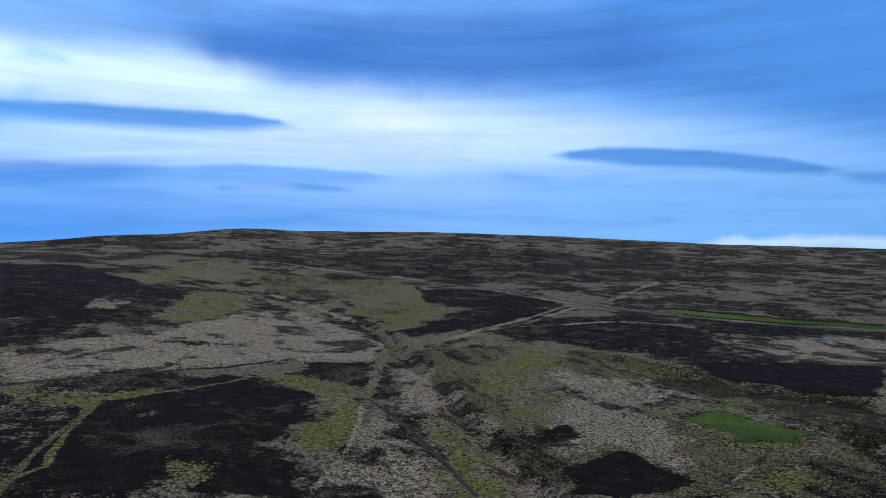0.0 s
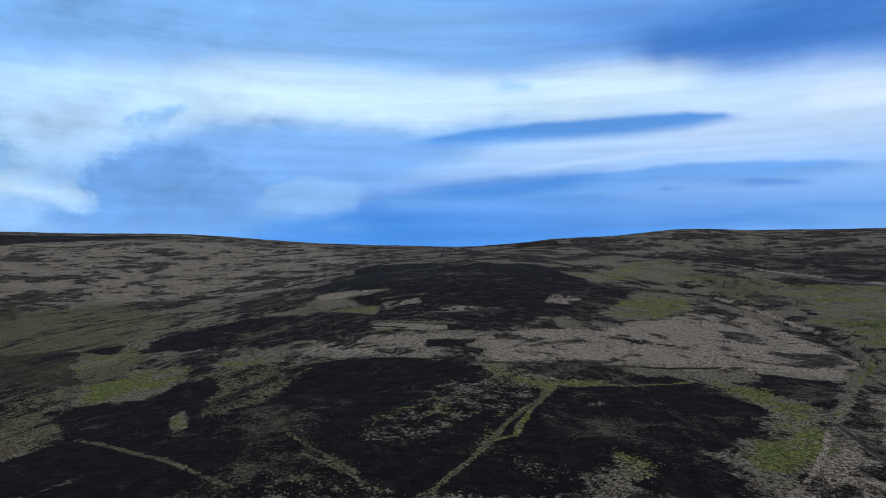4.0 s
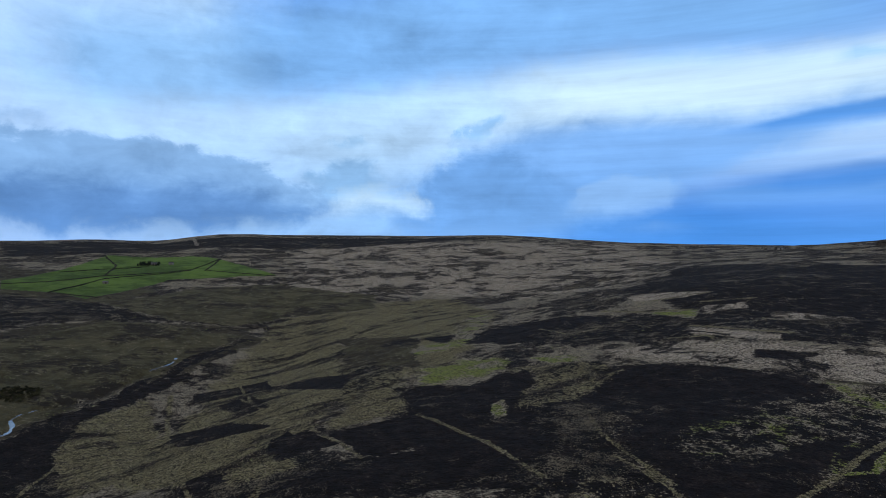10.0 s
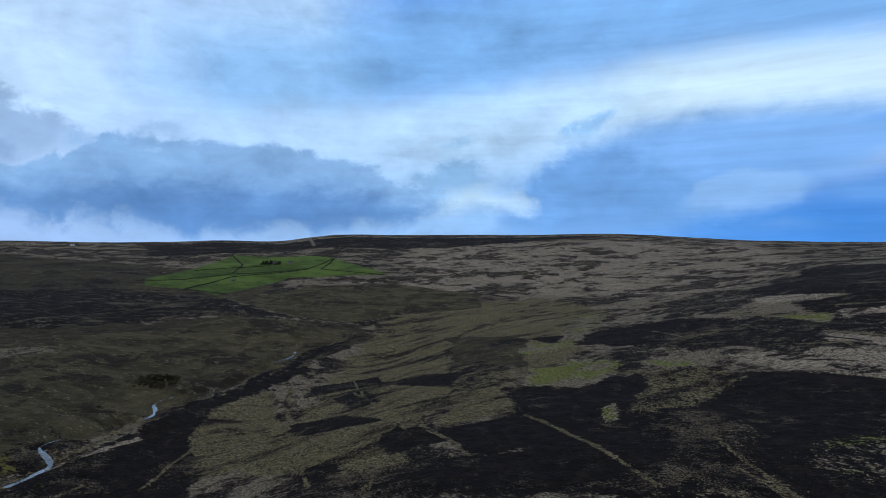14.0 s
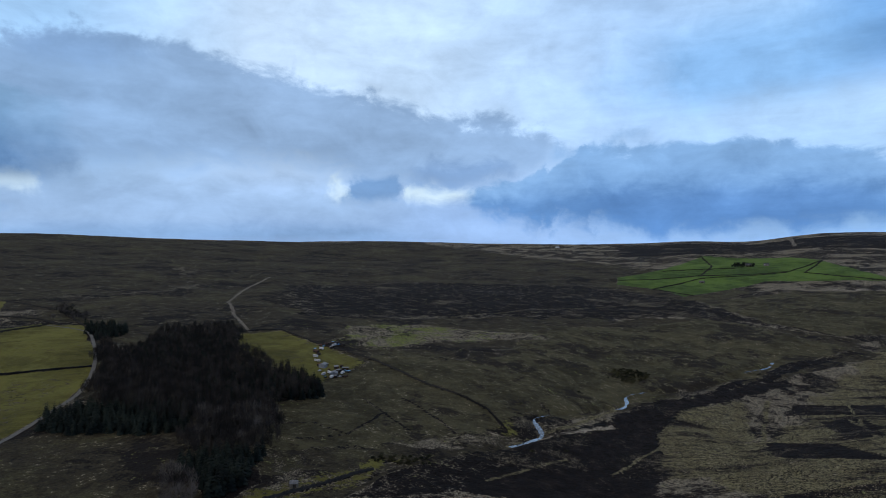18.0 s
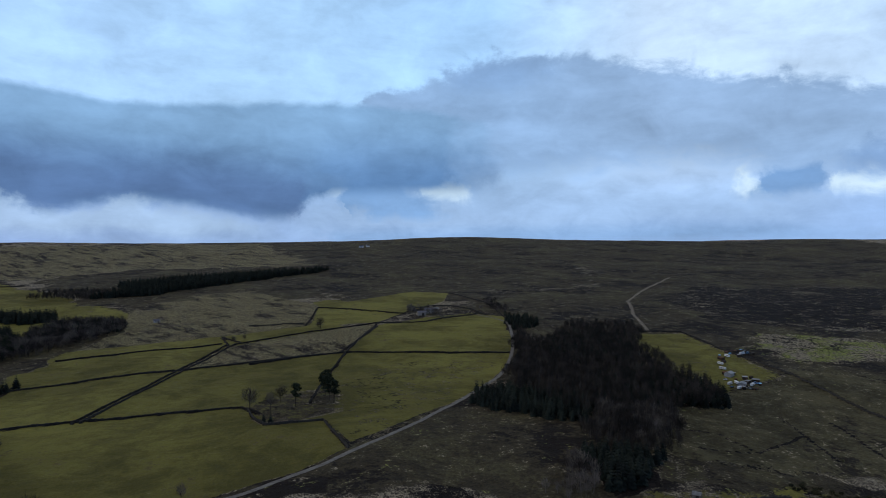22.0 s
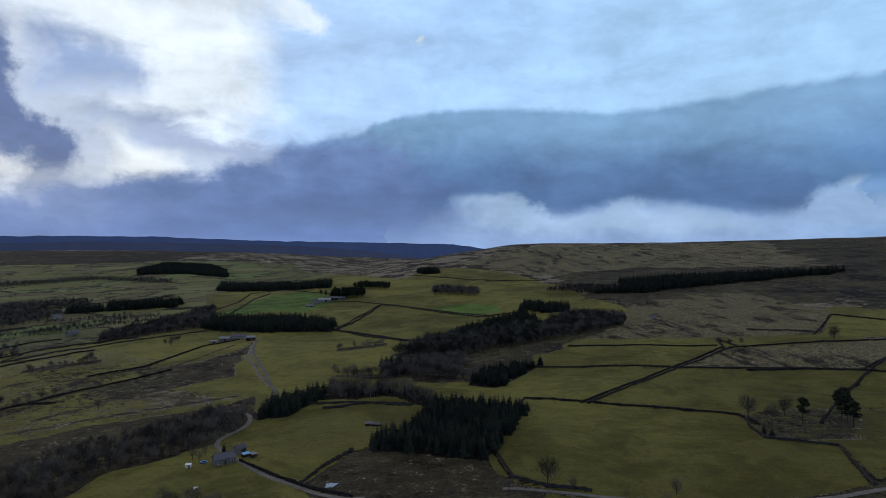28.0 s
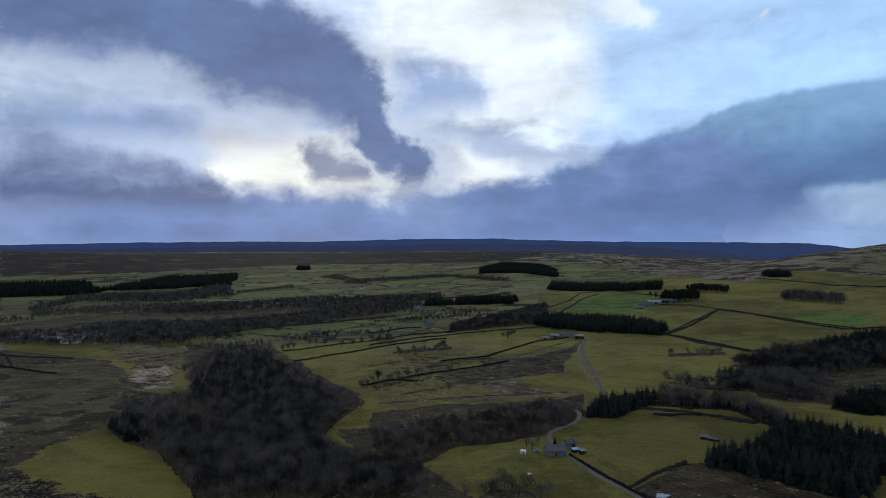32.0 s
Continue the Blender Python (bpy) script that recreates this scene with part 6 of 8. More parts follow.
plantation("conifer", 4.6, 1, "plantation spruces", " in a plantation beside the pasture", (152.8, -346.4), (113.2, -338.6), (76.8, -339.6), (78.5, -368.7), (89.5, -374.2), (119.9, -368.0), (155.5, -366.4))
wood("slim", 4.6, 0.95, "dense dark spruce plantation", (155.5, -366.4), (119.9, -368.0), (89.5, -374.2), (78.5, -368.7), (76.2, -407.7), (74.4, -444.2), (99.0, -464.5), (127.9, -466.2), (146.0, -447.6), (141.0, -391.4))
wood("slim", 5, 0.95, "dense dark spruce plantation", (135.9, -520.0), (111.0, -520.2), (91.5, -620.5), (94.3, -640.0), (143.6, -578.2))
wood("slim", 7, 1.4, "dense dark spruce plantation", (75.4, -1194.2), (-32.5, -1208.5), (-382.4, -1435.5), (-427.7, -1475.9), (-116.3, -1427.1), (25.1, -1373.8), (23.3, -1274.5))
wood("larch", 7, 1, "brown larch wood below the moor", (167.8, -1248.6), (75.4, -1194.2), (22.9, -1255.9), (130.1, -1316.1))
wood("slim", 6, 1.25, "dense dark spruce plantation", (239.2, -784.1), (184.6, -864.2), (153.6, -905.2), (119.4, -888.8), (171.3, -1009.3), (198.7, -930.2), (232.7, -847.1))
wood("slim", 6, 1.4, "dense dark spruce plantation", (180.1, -1034.1), (134.7, -1002.8), (97.9, -990.7), (103.8, -1050.8), (186.6, -1099.3))
wood("slim", 8, 1.2, "dark spruces among bare gully trees", (198.2, -721.6), (166.4, -812.6), (112.5, -838.0), (24.3, -893.8), (17.3, -951.0), (96.3, -974.8), (118.1, -879.7), (176.5, -861.9))
wood("pine", 13, 0.7, "dark pines among bare gully trees", (234.3, -649.2), (184.6, -672.4), (104.2, -776.3), (118.1, -879.7), (176.5, -861.9), (244.2, -747.8))
wood("thicket", 6, 1.35, "leafless brown woodland in the gully", (234.3, -649.2), (184.6, -672.4), (104.2, -776.3), (51.6, -819.4), (12.2, -891.4), (17.3, -951.0), (96.3, -974.8), (118.1, -879.7), (176.5, -861.9), (244.2, -747.8), (263.4, -652.3))
wood("thicket", 5.5, 1.1, "leafless trees round the top of a pasture", (247.8, -460.1), (210.6, -455.1), (189.8, -470.6), (148.3, -443.1), (142.9, -450.0), (155.1, -475.4), (203.5, -494.0), (258.4, -495.0))
wood("slim", 5.5, 1, "dense dark spruce plantation", (238.3, -578.2), (216.1, -584.9), (220.9, -612.1), (247.9, -614.1))
wood("thicket", 6, 1.1, "leafless brown woodland in the gully", (285.8, -538.8), (235.3, -527.5), (195.1, -540.9), (137.4, -534.5), (143.8, -559.4), (204.0, -565.3), (244.1, -547.2))
wood("slim", 7, 1.6, "dense dark spruce plantation", (576.7, -1654.0), (509.0, -1620.3), (525.8, -1673.6), (593.5, -1714.8))
wood("thicket", 7, 1.5, "small bare wood on the hillside", (408.6, -1249.6), (293.0, -1198.8), (312.2, -1277.1), (423.0, -1328.7))
wood("slim", 6, 1.4, "dense dark spruce plantation", (635.0, -805.0), (519.2, -793.6), (418.7, -821.7), (449.0, -886.9), (538.4, -922.8), (671.7, -892.0))
wood("slim", 8, 1.7, "dense dark spruce plantation", (1060.0, -1407.5), (746.4, -1448.8), (804.8, -1579.2), (1172.7, -1583.5))
wood("slim", 7, 1.5, "dense dark spruce plantation", (988.5, -971.9), (903.1, -1078.6), (954.8, -1149.4), (1069.0, -1066.1))
wood("slim", 7, 1.4, "dense dark spruce plantation", (1026.9, -910.0), (993.4, -969.8), (1036.7, -1012.1), (1071.5, -962.5))
wood("slim", 5, 1, "dense dark spruce plantation", (264.4, -391.2), (243.4, -401.3), (241.6, -451.3), (261.1, -480.6), (281.1, -446.0))
wood("slim", 11, 0.8, "dark spruces among bare trees above a pasture", (240.1, -451.3), (189.6, -465.9), (159.8, -463.0), (179.4, -490.8), (240.8, -477.8))
wood("thicket", 6, 1.1, "leafless brown woodland in the gully", (224.5, -537.7), (170.2, -558.2), (155.4, -606.7), (173.4, -652.4), (215.0, -623.3), (235.0, -577.5))
wood("slim", 6, 1, "dense dark spruce plantation", (223.2, -548.5), (212.0, -549.2), (199.8, -579.1), (220.1, -602.3), (234.1, -582.9))
wood("thicket", 5.5, 0.9, "leafless scrub along the beck", (323.2, -242.3), (298.9, -254.9), (283.8, -311.7), (270.1, -371.3), (273.0, -395.5), (304.7, -404.8), (328.8, -321.4), (356.2, -267.0))
wood("pine", 9, 0.8, "dark pines sheltering a farmstead", (618.3, -1200.1), (543.7, -1209.8), (588.9, -1316.7), (681.5, -1337.3))
wood("pine", 9, 0.75, "dark pines sheltering a farmstead", (657.7, -1396.3), (541.5, -1348.4), (576.0, -1434.4), (673.4, -1463.2))
wood("slim", 5, 1, "dense dark spruce plantation", (-222.8, -401.4), (-240.1, -371.7), (-270.7, -328.9), (-296.5, -360.3), (-287.5, -412.7), (-273.1, -439.3), (-251.1, -432.4))
wood("larch", 5.5, 1, "brown larch wood among dark spruces", (-273.1, -439.3), (-287.5, -412.7), (-315.2, -375.9), (-363.3, -441.4), (-361.6, -500.1), (-384.5, -584.2), (-337.3, -522.2))
wood("larch", 6, 1, "brown larch wood among dark spruces", (-272.9, -434.9), (-338.2, -521.7), (-411.5, -642.2), (-395.6, -568.0), (-497.1, -638.3), (-564.1, -603.2), (-481.8, -504.1), (-445.9, -420.0), (-407.6, -338.1), (-338.1, -318.6), (-278.0, -262.0), (-261.4, -260.1), (-239.0, -285.1), (-270.7, -328.9))
wood("slim", 5.5, 1, "dense dark spruce plantation", (-377.0, -536.2), (-379.2, -486.9), (-398.4, -441.8), (-423.4, -452.7), (-501.7, -534.5), (-490.0, -584.5), (-427.7, -591.4))
wood("slim", 6, 1, "dense dark spruce plantation", (-299.6, -364.0), (-337.7, -335.9), (-405.1, -324.0), (-427.2, -354.4), (-433.7, -431.4), (-398.4, -441.8), (-349.2, -424.2))
wood("thicket", 5.5, 1.15, "leafless brown woodland in the gully", (-245.8, -293.2), (-278.5, -277.0), (-323.9, -299.7), (-345.7, -325.7), (-296.8, -347.6))
wood("slim", 5, 1.05, "dense dark spruce plantation", (-212.8, -253.8), (-209.4, -232.2), (-237.6, -236.3), (-270.0, -266.2), (-239.0, -285.1))
wood("thicket", 5, 1, "leafless brown woodland in the gully", (-179.3, -247.8), (-200.0, -238.6), (-231.3, -280.9), (-204.5, -272.4))
wood("slim", 6, 0.9, "dense dark spruce plantation", (-408.4, -650.9), (-447.1, -651.6), (-483.5, -707.3), (-465.7, -749.5))
wood("thicket", 7, 1, "bare trees along the field edge", (-483.8, -845.1), (-468.9, -747.5), (-501.0, -798.6), (-516.2, -889.4))
wood("bush", 5, 1.1, "dark scrub on the stream bank", (-702.0, -170.1), (-688.6, -143.9), (-718.4, -128.6), (-744.3, -145.0), (-746.7, -166.7))
wood("bush", 5, 0.9, "dark scrub beside the stream", (-310.0, -222.2), (-334.6, -191.1), (-349.3, -195.7), (-329.5, -227.5))
wood("thicket", 8.8, 1.2, "leafless brown woodland in the gully", (554.0, -219.1), (679.8, -265.7), (751.9, -314.4), (768.3, -362.0), (718.5, -379.5), (625.0, -347.2), (570.1, -342.8), (490.8, -318.9), (431.9, -314.4), (407.1, -277.5), (379.8, -242.1), (319.9, -232.9), (282.3, -229.7), (257.4, -233.7), (221.3, -228.1), (322.2, -130.5), (359.9, -133.0), (402.8, -138.4), (428.8, -126.6), (459.9, -126.8), (521.3, -151.7), (535.7, -179.5))
wood("bare", 8, 1, "leafless brown woodland in the gully", (301.2, -219.3), (269.8, -245.0), (237.7, -215.8), (266.9, -194.4))
wood("larch", 9, 1, "taller larches among the gully trees", (716.8, -309.9), (692.1, -361.8), (602.4, -334.7), (481.1, -256.8), (436.6, -197.3), (552.2, -223.4))
wood("slim", 10, 0.95, "dark spruces among bare gully trees", (640.2, -289.1), (640.1, -341.6), (518.1, -311.6), (399.7, -250.0), (317.8, -183.8), (325.1, -159.9), (436.6, -197.3))
wood("bare", 10, 1.2, "tall leafless trees in the gully", (412.6, -148.8), (499.1, -235.3), (489.0, -305.8), (411.4, -277.7), (367.0, -229.5), (305.6, -222.5), (276.5, -186.7), (318.6, -137.9))
wood("thicket", 9, 0.85, "leafless hedgerow trees between valley fields", (1325.6, -535.7), (1331.8, -667.9), (1365.0, -921.1), (1426.6, -962.7), (1396.0, -700.1), (1371.2, -554.1))
wood("thicket", 9, 0.85, "leafless hedgerow trees between valley fields", (1976.2, -1234.9), (1762.6, -1235.3), (1779.1, -1294.7), (2045.8, -1380.4))
wood("thicket", 9, 0.85, "leafless hedgerow trees between valley fields", (844.6, -795.3), (810.0, -914.3), (840.4, -948.5), (877.8, -841.7))
wood("thicket", 9, 0.85, "leafless hedgerow trees between valley fields", (812.1, -451.1), (787.2, -531.3), (745.4, -595.3), (767.6, -613.1), (814.3, -549.6), (840.1, -466.6))
wood("thicket", 9, 0.85, "leafless hedgerow trees between valley fields", (476.0, -346.5), (483.2, -438.7), (490.6, -453.6), (482.0, -357.5))
wood("thicket", 9, 0.85, "leafless hedgerow trees between valley fields", (831.2, -676.2), (844.6, -795.3), (880.2, -828.8), (866.2, -704.7))
wood("thicket", 9, 0.85, "leafless hedgerow trees between valley fields", (1295.9, -184.0), (1278.8, -230.2), (1346.4, -242.4), (1356.4, -192.6))
wood("thicket", 9, 0.85, "leafless hedgerow trees between valley fields", (808.7, -312.4), (778.5, -415.4), (803.0, -428.4), (836.5, -323.1))
wood("thicket", 9, 0.85, "leafless hedgerow trees between valley fields", (977.0, -989.2), (1064.9, -1246.5), (1099.0, -1298.1), (1022.6, -1035.4))
wood("thicket", 9, 0.85, "leafless hedgerow trees between valley fields", (1615.3, -760.7), (1713.7, -990.2), (1783.2, -1030.3), (1680.8, -791.5))
wood("thicket", 9, 0.8, "leafless hedgerow trees between valley fields", (871.9, -652.6), (821.9, -748.6), (759.4, -859.0), (784.4, -887.3), (849.0, -773.2), (900.6, -674.0))
wood("thicket", 9, 0.8, "leafless hedgerow trees between valley fields", (599.4, -484.4), (567.8, -554.6), (580.5, -566.9), (614.6, -496.7))
wood("thicket", 9, 0.8, "leafless hedgerow trees between valley fields", (926.0, -788.3), (879.4, -922.8), (905.7, -950.4), (948.0, -807.1))
wood("thicket", 9, 0.8, "leafless hedgerow trees between valley fields", (337.3, -669.2), (292.6, -719.1), (301.3, -740.6), (346.9, -688.2))
wood("thicket", 5, 0.9, "leafless trees beside the pasture", (217.6, -230.4), (193.1, -251.8), (203.4, -255.8), (220.6, -244.4))
wood("slim", 5, 0.95, "dense dark spruce plantation", (466.7, -128.7), (419.8, -133.9), (440.0, -151.2), (500.9, -151.7))
wood("thicket", 6, 0.9, "leafless scrub along the beck", (282.1, -290.8), (264.6, -321.0), (254.3, -363.8), (270.7, -380.1), (289.7, -338.9), (293.5, -305.2))
wood("thicket", 7, 1.1, "leafless copse among the fields", (684.5, -656.4), (638.3, -833.4), (675.1, -906.0), (751.4, -879.5), (726.1, -708.9))
wood("thicket", 8, 1.1, "leafless trees along the river", (920.5, -355.5), (940.9, -522.6), (958.7, -780.0), (1033.9, -938.8), (1143.9, -930.6), (1096.5, -609.0), (1046.3, -404.0))
wood("thicket", 8, 1.1, "leafless trees round the village", (998.8, -142.0), (938.2, -227.0), (855.2, -330.3), (931.4, -359.7), (1050.5, -293.1), (1125.2, -159.9))
wood("thicket", 9, 1, "leafless trees along the river", (1332.1, -231.1), (1321.8, -475.6), (1267.1, -596.8), (1393.4, -642.4), (1467.0, -515.3), (1462.0, -263.1))
wood("slim", 9, 1.5, "dense dark spruce plantation", (1855.8, -263.2), (1803.2, -435.8), (1920.5, -513.5), (2086.3, -430.9), (2093.7, -296.8))
wood("slim", 9, 1.5, "dense dark spruce plantation", (1922.3, -506.8), (1884.4, -677.9), (1914.8, -882.6), (2094.6, -924.6), (2172.3, -744.4))
wood("slim", 9, 1.6, "dense dark spruce plantation", (1762.7, -1867.5), (1705.2, -1996.2), (1412.3, -1949.1), (1538.3, -2103.6), (1865.4, -2105.9))
wood("slim", 9, 1.6, "dense dark spruce plantation", (2369.9, -1382.8), (2335.1, -1425.4), (2426.1, -1481.0), (2449.0, -1434.6))
wood("thicket", 10, 1, "leafless trees along the river", (1707.1, -1151.9), (1704.5, -1664.4), (1377.6, -1612.6), (1502.5, -1758.9), (1850.4, -1742.5), (1796.6, -1259.2))
wood("slim", 8, 0.8, "dark trees round a moorland farm", (-2133.1, -122.1), (-2113.8, -61.0), (-2219.0, -64.0), (-2246.1, -123.2))
wood("thicket", 7, 0.9, "bare trees round a farmstead", (-345.7, -818.9), (-373.9, -757.0), (-394.9, -799.3), (-372.2, -852.7))
wood("thicket", 7, 0.8, "wind-bent trees on the skyline", (-999.7, 1569.2), (-899.4, 1657.0), (-1005.4, 1814.7), (-1128.6, 1806.8))
wood("bush", 3.6, 0.5, "dark scrub on the moor slope", (243.9, 493.2), (283.6, 450.0), (290.3, 408.9), (332.4, 468.2), (289.9, 487.9))
wood("bush", 3.4, 0.45, "dark scrub on the moor slope", (122.4, 655.9), (163.5, 571.0), (202.5, 501.2), (225.9, 492.9), (231.4, 548.0), (178.9, 624.6))
wood("bush", 3.6, 0.55, "dark scrub on the moor slope", (233.5, 376.0), (230.0, 324.2), (273.3, 385.0), (254.7, 404.2))
wood("bush", 5, 0.6, "low scrub along the gully", (-1.9, 517.2), (17.5, 420.6), (32.6, 375.6), (44.0, 333.2), (49.0, 326.1), (36.5, 380.2), (22.1, 436.8), (7.5, 517.2))
tree("bare", *(40.8, -310.0), 1.3, "field trees", " standing at a field edge")
tree("bare", *(-72.8, -456.7), 1.2, "field trees", " standing at a field edge")
tree("bare", *(-85.3, -448.4), 1.2, "field trees", " standing at a field edge")
tree("bare", *(-96.7, -467.8), 1.2, "field trees", " standing at a field edge")
tree("bare", *(-204.6, -758.5), 1.2, "field trees", " standing at a field edge")
tree("bare", *(52.8, -306.8), 0.6, "field trees", " standing at a field edge")
tree("bare", *(58.8, -301.6), 0.6, "field trees", " standing at a field edge")
tree("bare", *(28.5, -310.5), 0.6, "field trees", " standing at a field edge")
tree("bare", *(-19.4, -317.2), 0.6, "field trees", " standing at a field edge")
tree("bare", *(-99.8, -737.2), 0.6, "field trees", " standing at a field edge")
tree("bare", *(-111.6, -742.2), 0.6, "field trees", " standing at a field edge")
tree("bare", *(-90.5, -752.9), 0.6, "field trees", " standing at a field edge")
tree("pine", *(-103.6, -451.5), 0.95, "field pines", " standing at a field edge")
tree("pine", *(-129.5, -465.7), 0.95, "field pines", " standing at a field edge")
tree("pine", *(-130.2, -455.3), 0.95, "field pines", " standing at a field edge")
tree("pine", *(-133.4, -485.7), 0.95, "field pines", " standing at a field edge")
tree("pine", *(-135.0, -476.1), 0.95, "field pines", " standing at a field edge")
tree("pine", *(-131.5, -449.1), 0.95, "field pines", " standing at a field edge")
tree("conifer", *(-75.5, -419.8), 0.75, "field trees", " standing at a field edge")
tree("conifer", *(-79.6, -417.2), 0.75, "field trees", " standing at a field edge")
tree("conifer", *(237.7, -322.9), 0.6, "farm trees", " beside a stone farmhouse")
tree("thicket", *(243.0, -307.2), 0.7, "farm trees", " in a farm garden")
tree("thicket", *(246.2, -316.5), 0.7, "farm trees", " in a farm garden")
tree("thicket", *(250.2, -310.3), 0.7, "farm trees", " in a farm garden")
tree("bare", *(733.5, -415.6), 0.8, "valley trees", " standing at a field edge")
tree("bare", *(737.4, -426.3), 0.8, "valley trees", " standing at a field edge")
tree("bare", *(747.5, -456.5), 0.8, "valley trees", " standing at a field edge")
tree("bare", *(749.3, -468.4), 0.8, "valley trees", " standing at a field edge")
tree("bare", *(729.1, -469.1), 0.8, "valley trees", " standing at a field edge")
tree("bare", *(698.7, -476.1), 0.8, "valley trees", " standing at a field edge")
tree("bare", *(699.4, -494.9), 0.8, "valley trees", " standing at a field edge")
tree("bare", *(708.2, -515.5), 0.8, "valley trees", " standing at a field edge")
tree("bare", *(710.3, -536.6), 0.8, "valley trees", " standing at a field edge")
tree("bare", *(706.3, -559.0), 0.8, "valley trees", " standing at a field edge")
tree("bare", *(592.9, -693.9), 0.8, "valley trees", " standing at a field edge")
tree("bare", *(591.9, -705.4), 0.8, "valley trees", " standing at a field edge")
tree("bare", *(587.4, -558.1), 0.8, "valley trees", " standing at a field edge")
tree("bare", *(476.0, -346.5), 0.8, "valley trees", " standing at a field edge")
tree("bare", *(497.7, -383.1), 0.8, "valley trees", " standing at a field edge")
tree("bare", *(893.9, -386.3), 0.8, "valley trees", " standing at a field edge")
tree("bare", *(900.7, -406.6), 0.8, "valley trees", " standing at a field edge")
tree("bare", *(908.3, -385.7), 0.8, "valley trees", " standing at a field edge")
tree("bare", *(581.7, -548.5), 0.8, "valley trees", " standing at a field edge")
tree("bare", *(702.8, -557.1), 0.8, "valley trees", " standing at a field edge")
tree("bare", *(691.7, -531.1), 0.8, "valley trees", " standing at a field edge")
tree("bare", *(587.9, -675.4), 0.8, "valley trees", " standing at a field edge")
tree("bare", *(572.5, -668.0), 0.8, "valley trees", " standing at a field edge")
tree("bare", *(307.7, -217.8), 0.7, "lane trees", " along a lane")
tree("bare", *(305.6, -222.5), 0.7, "lane trees", " along a lane")
tree("bare", *(303.5, -227.3), 0.7, "lane trees", " along a lane")
tree("bare", *(301.3, -231.1), 0.7, "lane trees", " along a lane")
tree("bare", *(298.8, -234.3), 0.7, "lane trees", " along a lane")
tree("bare", *(295.6, -238.3), 0.7, "lane trees", " along a lane")
tree("bare", *(293.3, -242.1), 0.7, "lane trees", " along a lane")
tree("bare", *(291.0, -246.6), 0.7, "lane trees", " along a lane")
tree("bare", *(289.4, -251.1), 0.7, "lane trees", " along a lane")
tree("bare", *(-199.3, -790.2), 0.6, "field trees", " standing at a field edge")
tree("bare", *(-204.2, -767.0), 0.6, "field trees", " standing at a field edge")
tree("bare", *(-455.6, -797.2), 0.6, "field trees", " standing at a field edge")
tree("bare", *(-492.3, -846.9), 0.6, "field trees", " standing at a field edge")
tree("bare", *(-483.3, -811.1), 0.6, "field trees", " standing at a field edge")
tree("pine", *(679.7, -1272.2), 0.8, "farm pines", " sheltering a farmstead")
tree("pine", *(653.1, -1246.0), 0.8, "farm pines", " sheltering a farmstead")
tree("pine", *(612.1, -1214.4), 0.8, "farm pines", " sheltering a farmstead")
tree("bush", *(-414.5, -151.4), 1, "bushes", " on rough grass")
tree("bush", *(-437.8, -133.8), 1, "bushes", " on rough grass")
tree("bush", *(-603.0, -172.4), 1, "bushes", " on rough grass")
tree("bush", *(-682.4, -202.4), 0.9, "bushes", " on rough grass")
tree("bush", *(-688.2, -164.6), 0.9, "bushes", " on rough grass")
tree("bush", *(-713.0, -165.7), 0.9, "bushes", " on rough grass")
tree("bush", *(-708.8, -160.0), 0.9, "bushes", " on rough grass")
tree("bush", *(-511.2, -196.9), 0.9, "bushes", " on rough grass")
tree("bush", *(-384.3, -232.4), 0.9, "bushes", " on rough grass")
tree("bush", *(185.3, 558.8), 0.7, "bushes", " on the moor")
tree("bush", *(199.5, 493.9), 0.7, "bushes", " on the moor")
tree("bush", *(158.2, 570.7), 0.7, "bushes", " on the moor")
tree("bush", *(230.6, 475.0), 0.7, "bushes", " on the moor")
tree("bush", *(44.6, 572.5), 0.7, "bushes", " on the moor")
tree("bush", *(-13.0, 599.1), 0.7, "bushes", " on the moor")

wood("thicket", 9, 1.1, "leafless trees along the valley river", (1508.8, -256.8), (1788.4, -419.4), (1762.2, -680.2), (1961.2, -884.8), (1591.2, -741.4), (1487.7, -535.3), (1622, -380.4), (1458, -262.4))
wood("thicket", 9, 1.1, "leafless trees along the valley river", (1365.6, -479.7), (1358.5, -681.4), (1329.9, -967.9), (1220, -1157.3), (1088.6, -1032.7), (1162.1, -845.8), (1226.4, -615.1), (1235.6, -434.1))
wood("thicket", 8, 1.2, "leafless trees round the valley village", (1124.1, -271.9), (1098.3, -434), (1064.2, -512), (905.4, -435.7), (892, -352.5), (938.5, -283.8), (1053.2, -254.8))
wood("slim", 10, 1.5, "far dark spruce plantation", (1968.4, -533.7), (2258.4, -812.2), (2293.3, -1079.7), (2048.7, -964.6), (1912.4, -687.9))
wood("slim", 10, 1.5, "far dark spruce plantation", (2223.9, -315.2), (2196, -530.5), (2036.3, -521.7), (1940.8, -349), (1959.2, -277.8))
wood("slim", 9, 1.3, "far dark spruce plantation", (1900.5, -2013.7), (2081.9, -2393.5), (1873.2, -2446.7), (1623, -2219.5), (1608.9, -1989.2), (1731.6, -1919.8))
wood("thicket", 7, 1.1, "leafless copse among the fields", (722.7, -693), (777.9, -910.5), (816.9, -1086.5), (684.6, -902.2), (679.6, -767.1), (682.1, -660))
tree("bare", *(956, -382.2), 0.75, "valley trees", " standing at a field edge")
tree("bare", *(961.9, -412.1), 0.75, "valley trees", " standing at a field edge")
tree("bare", *(962.5, -441), 0.75, "valley trees", " standing at a field edge")
tree("bare", *(961, -470.2), 0.75, "valley trees", " standing at a field edge")
tree("bare", *(963, -502.4), 0.75, "valley trees", " standing at a field edge")
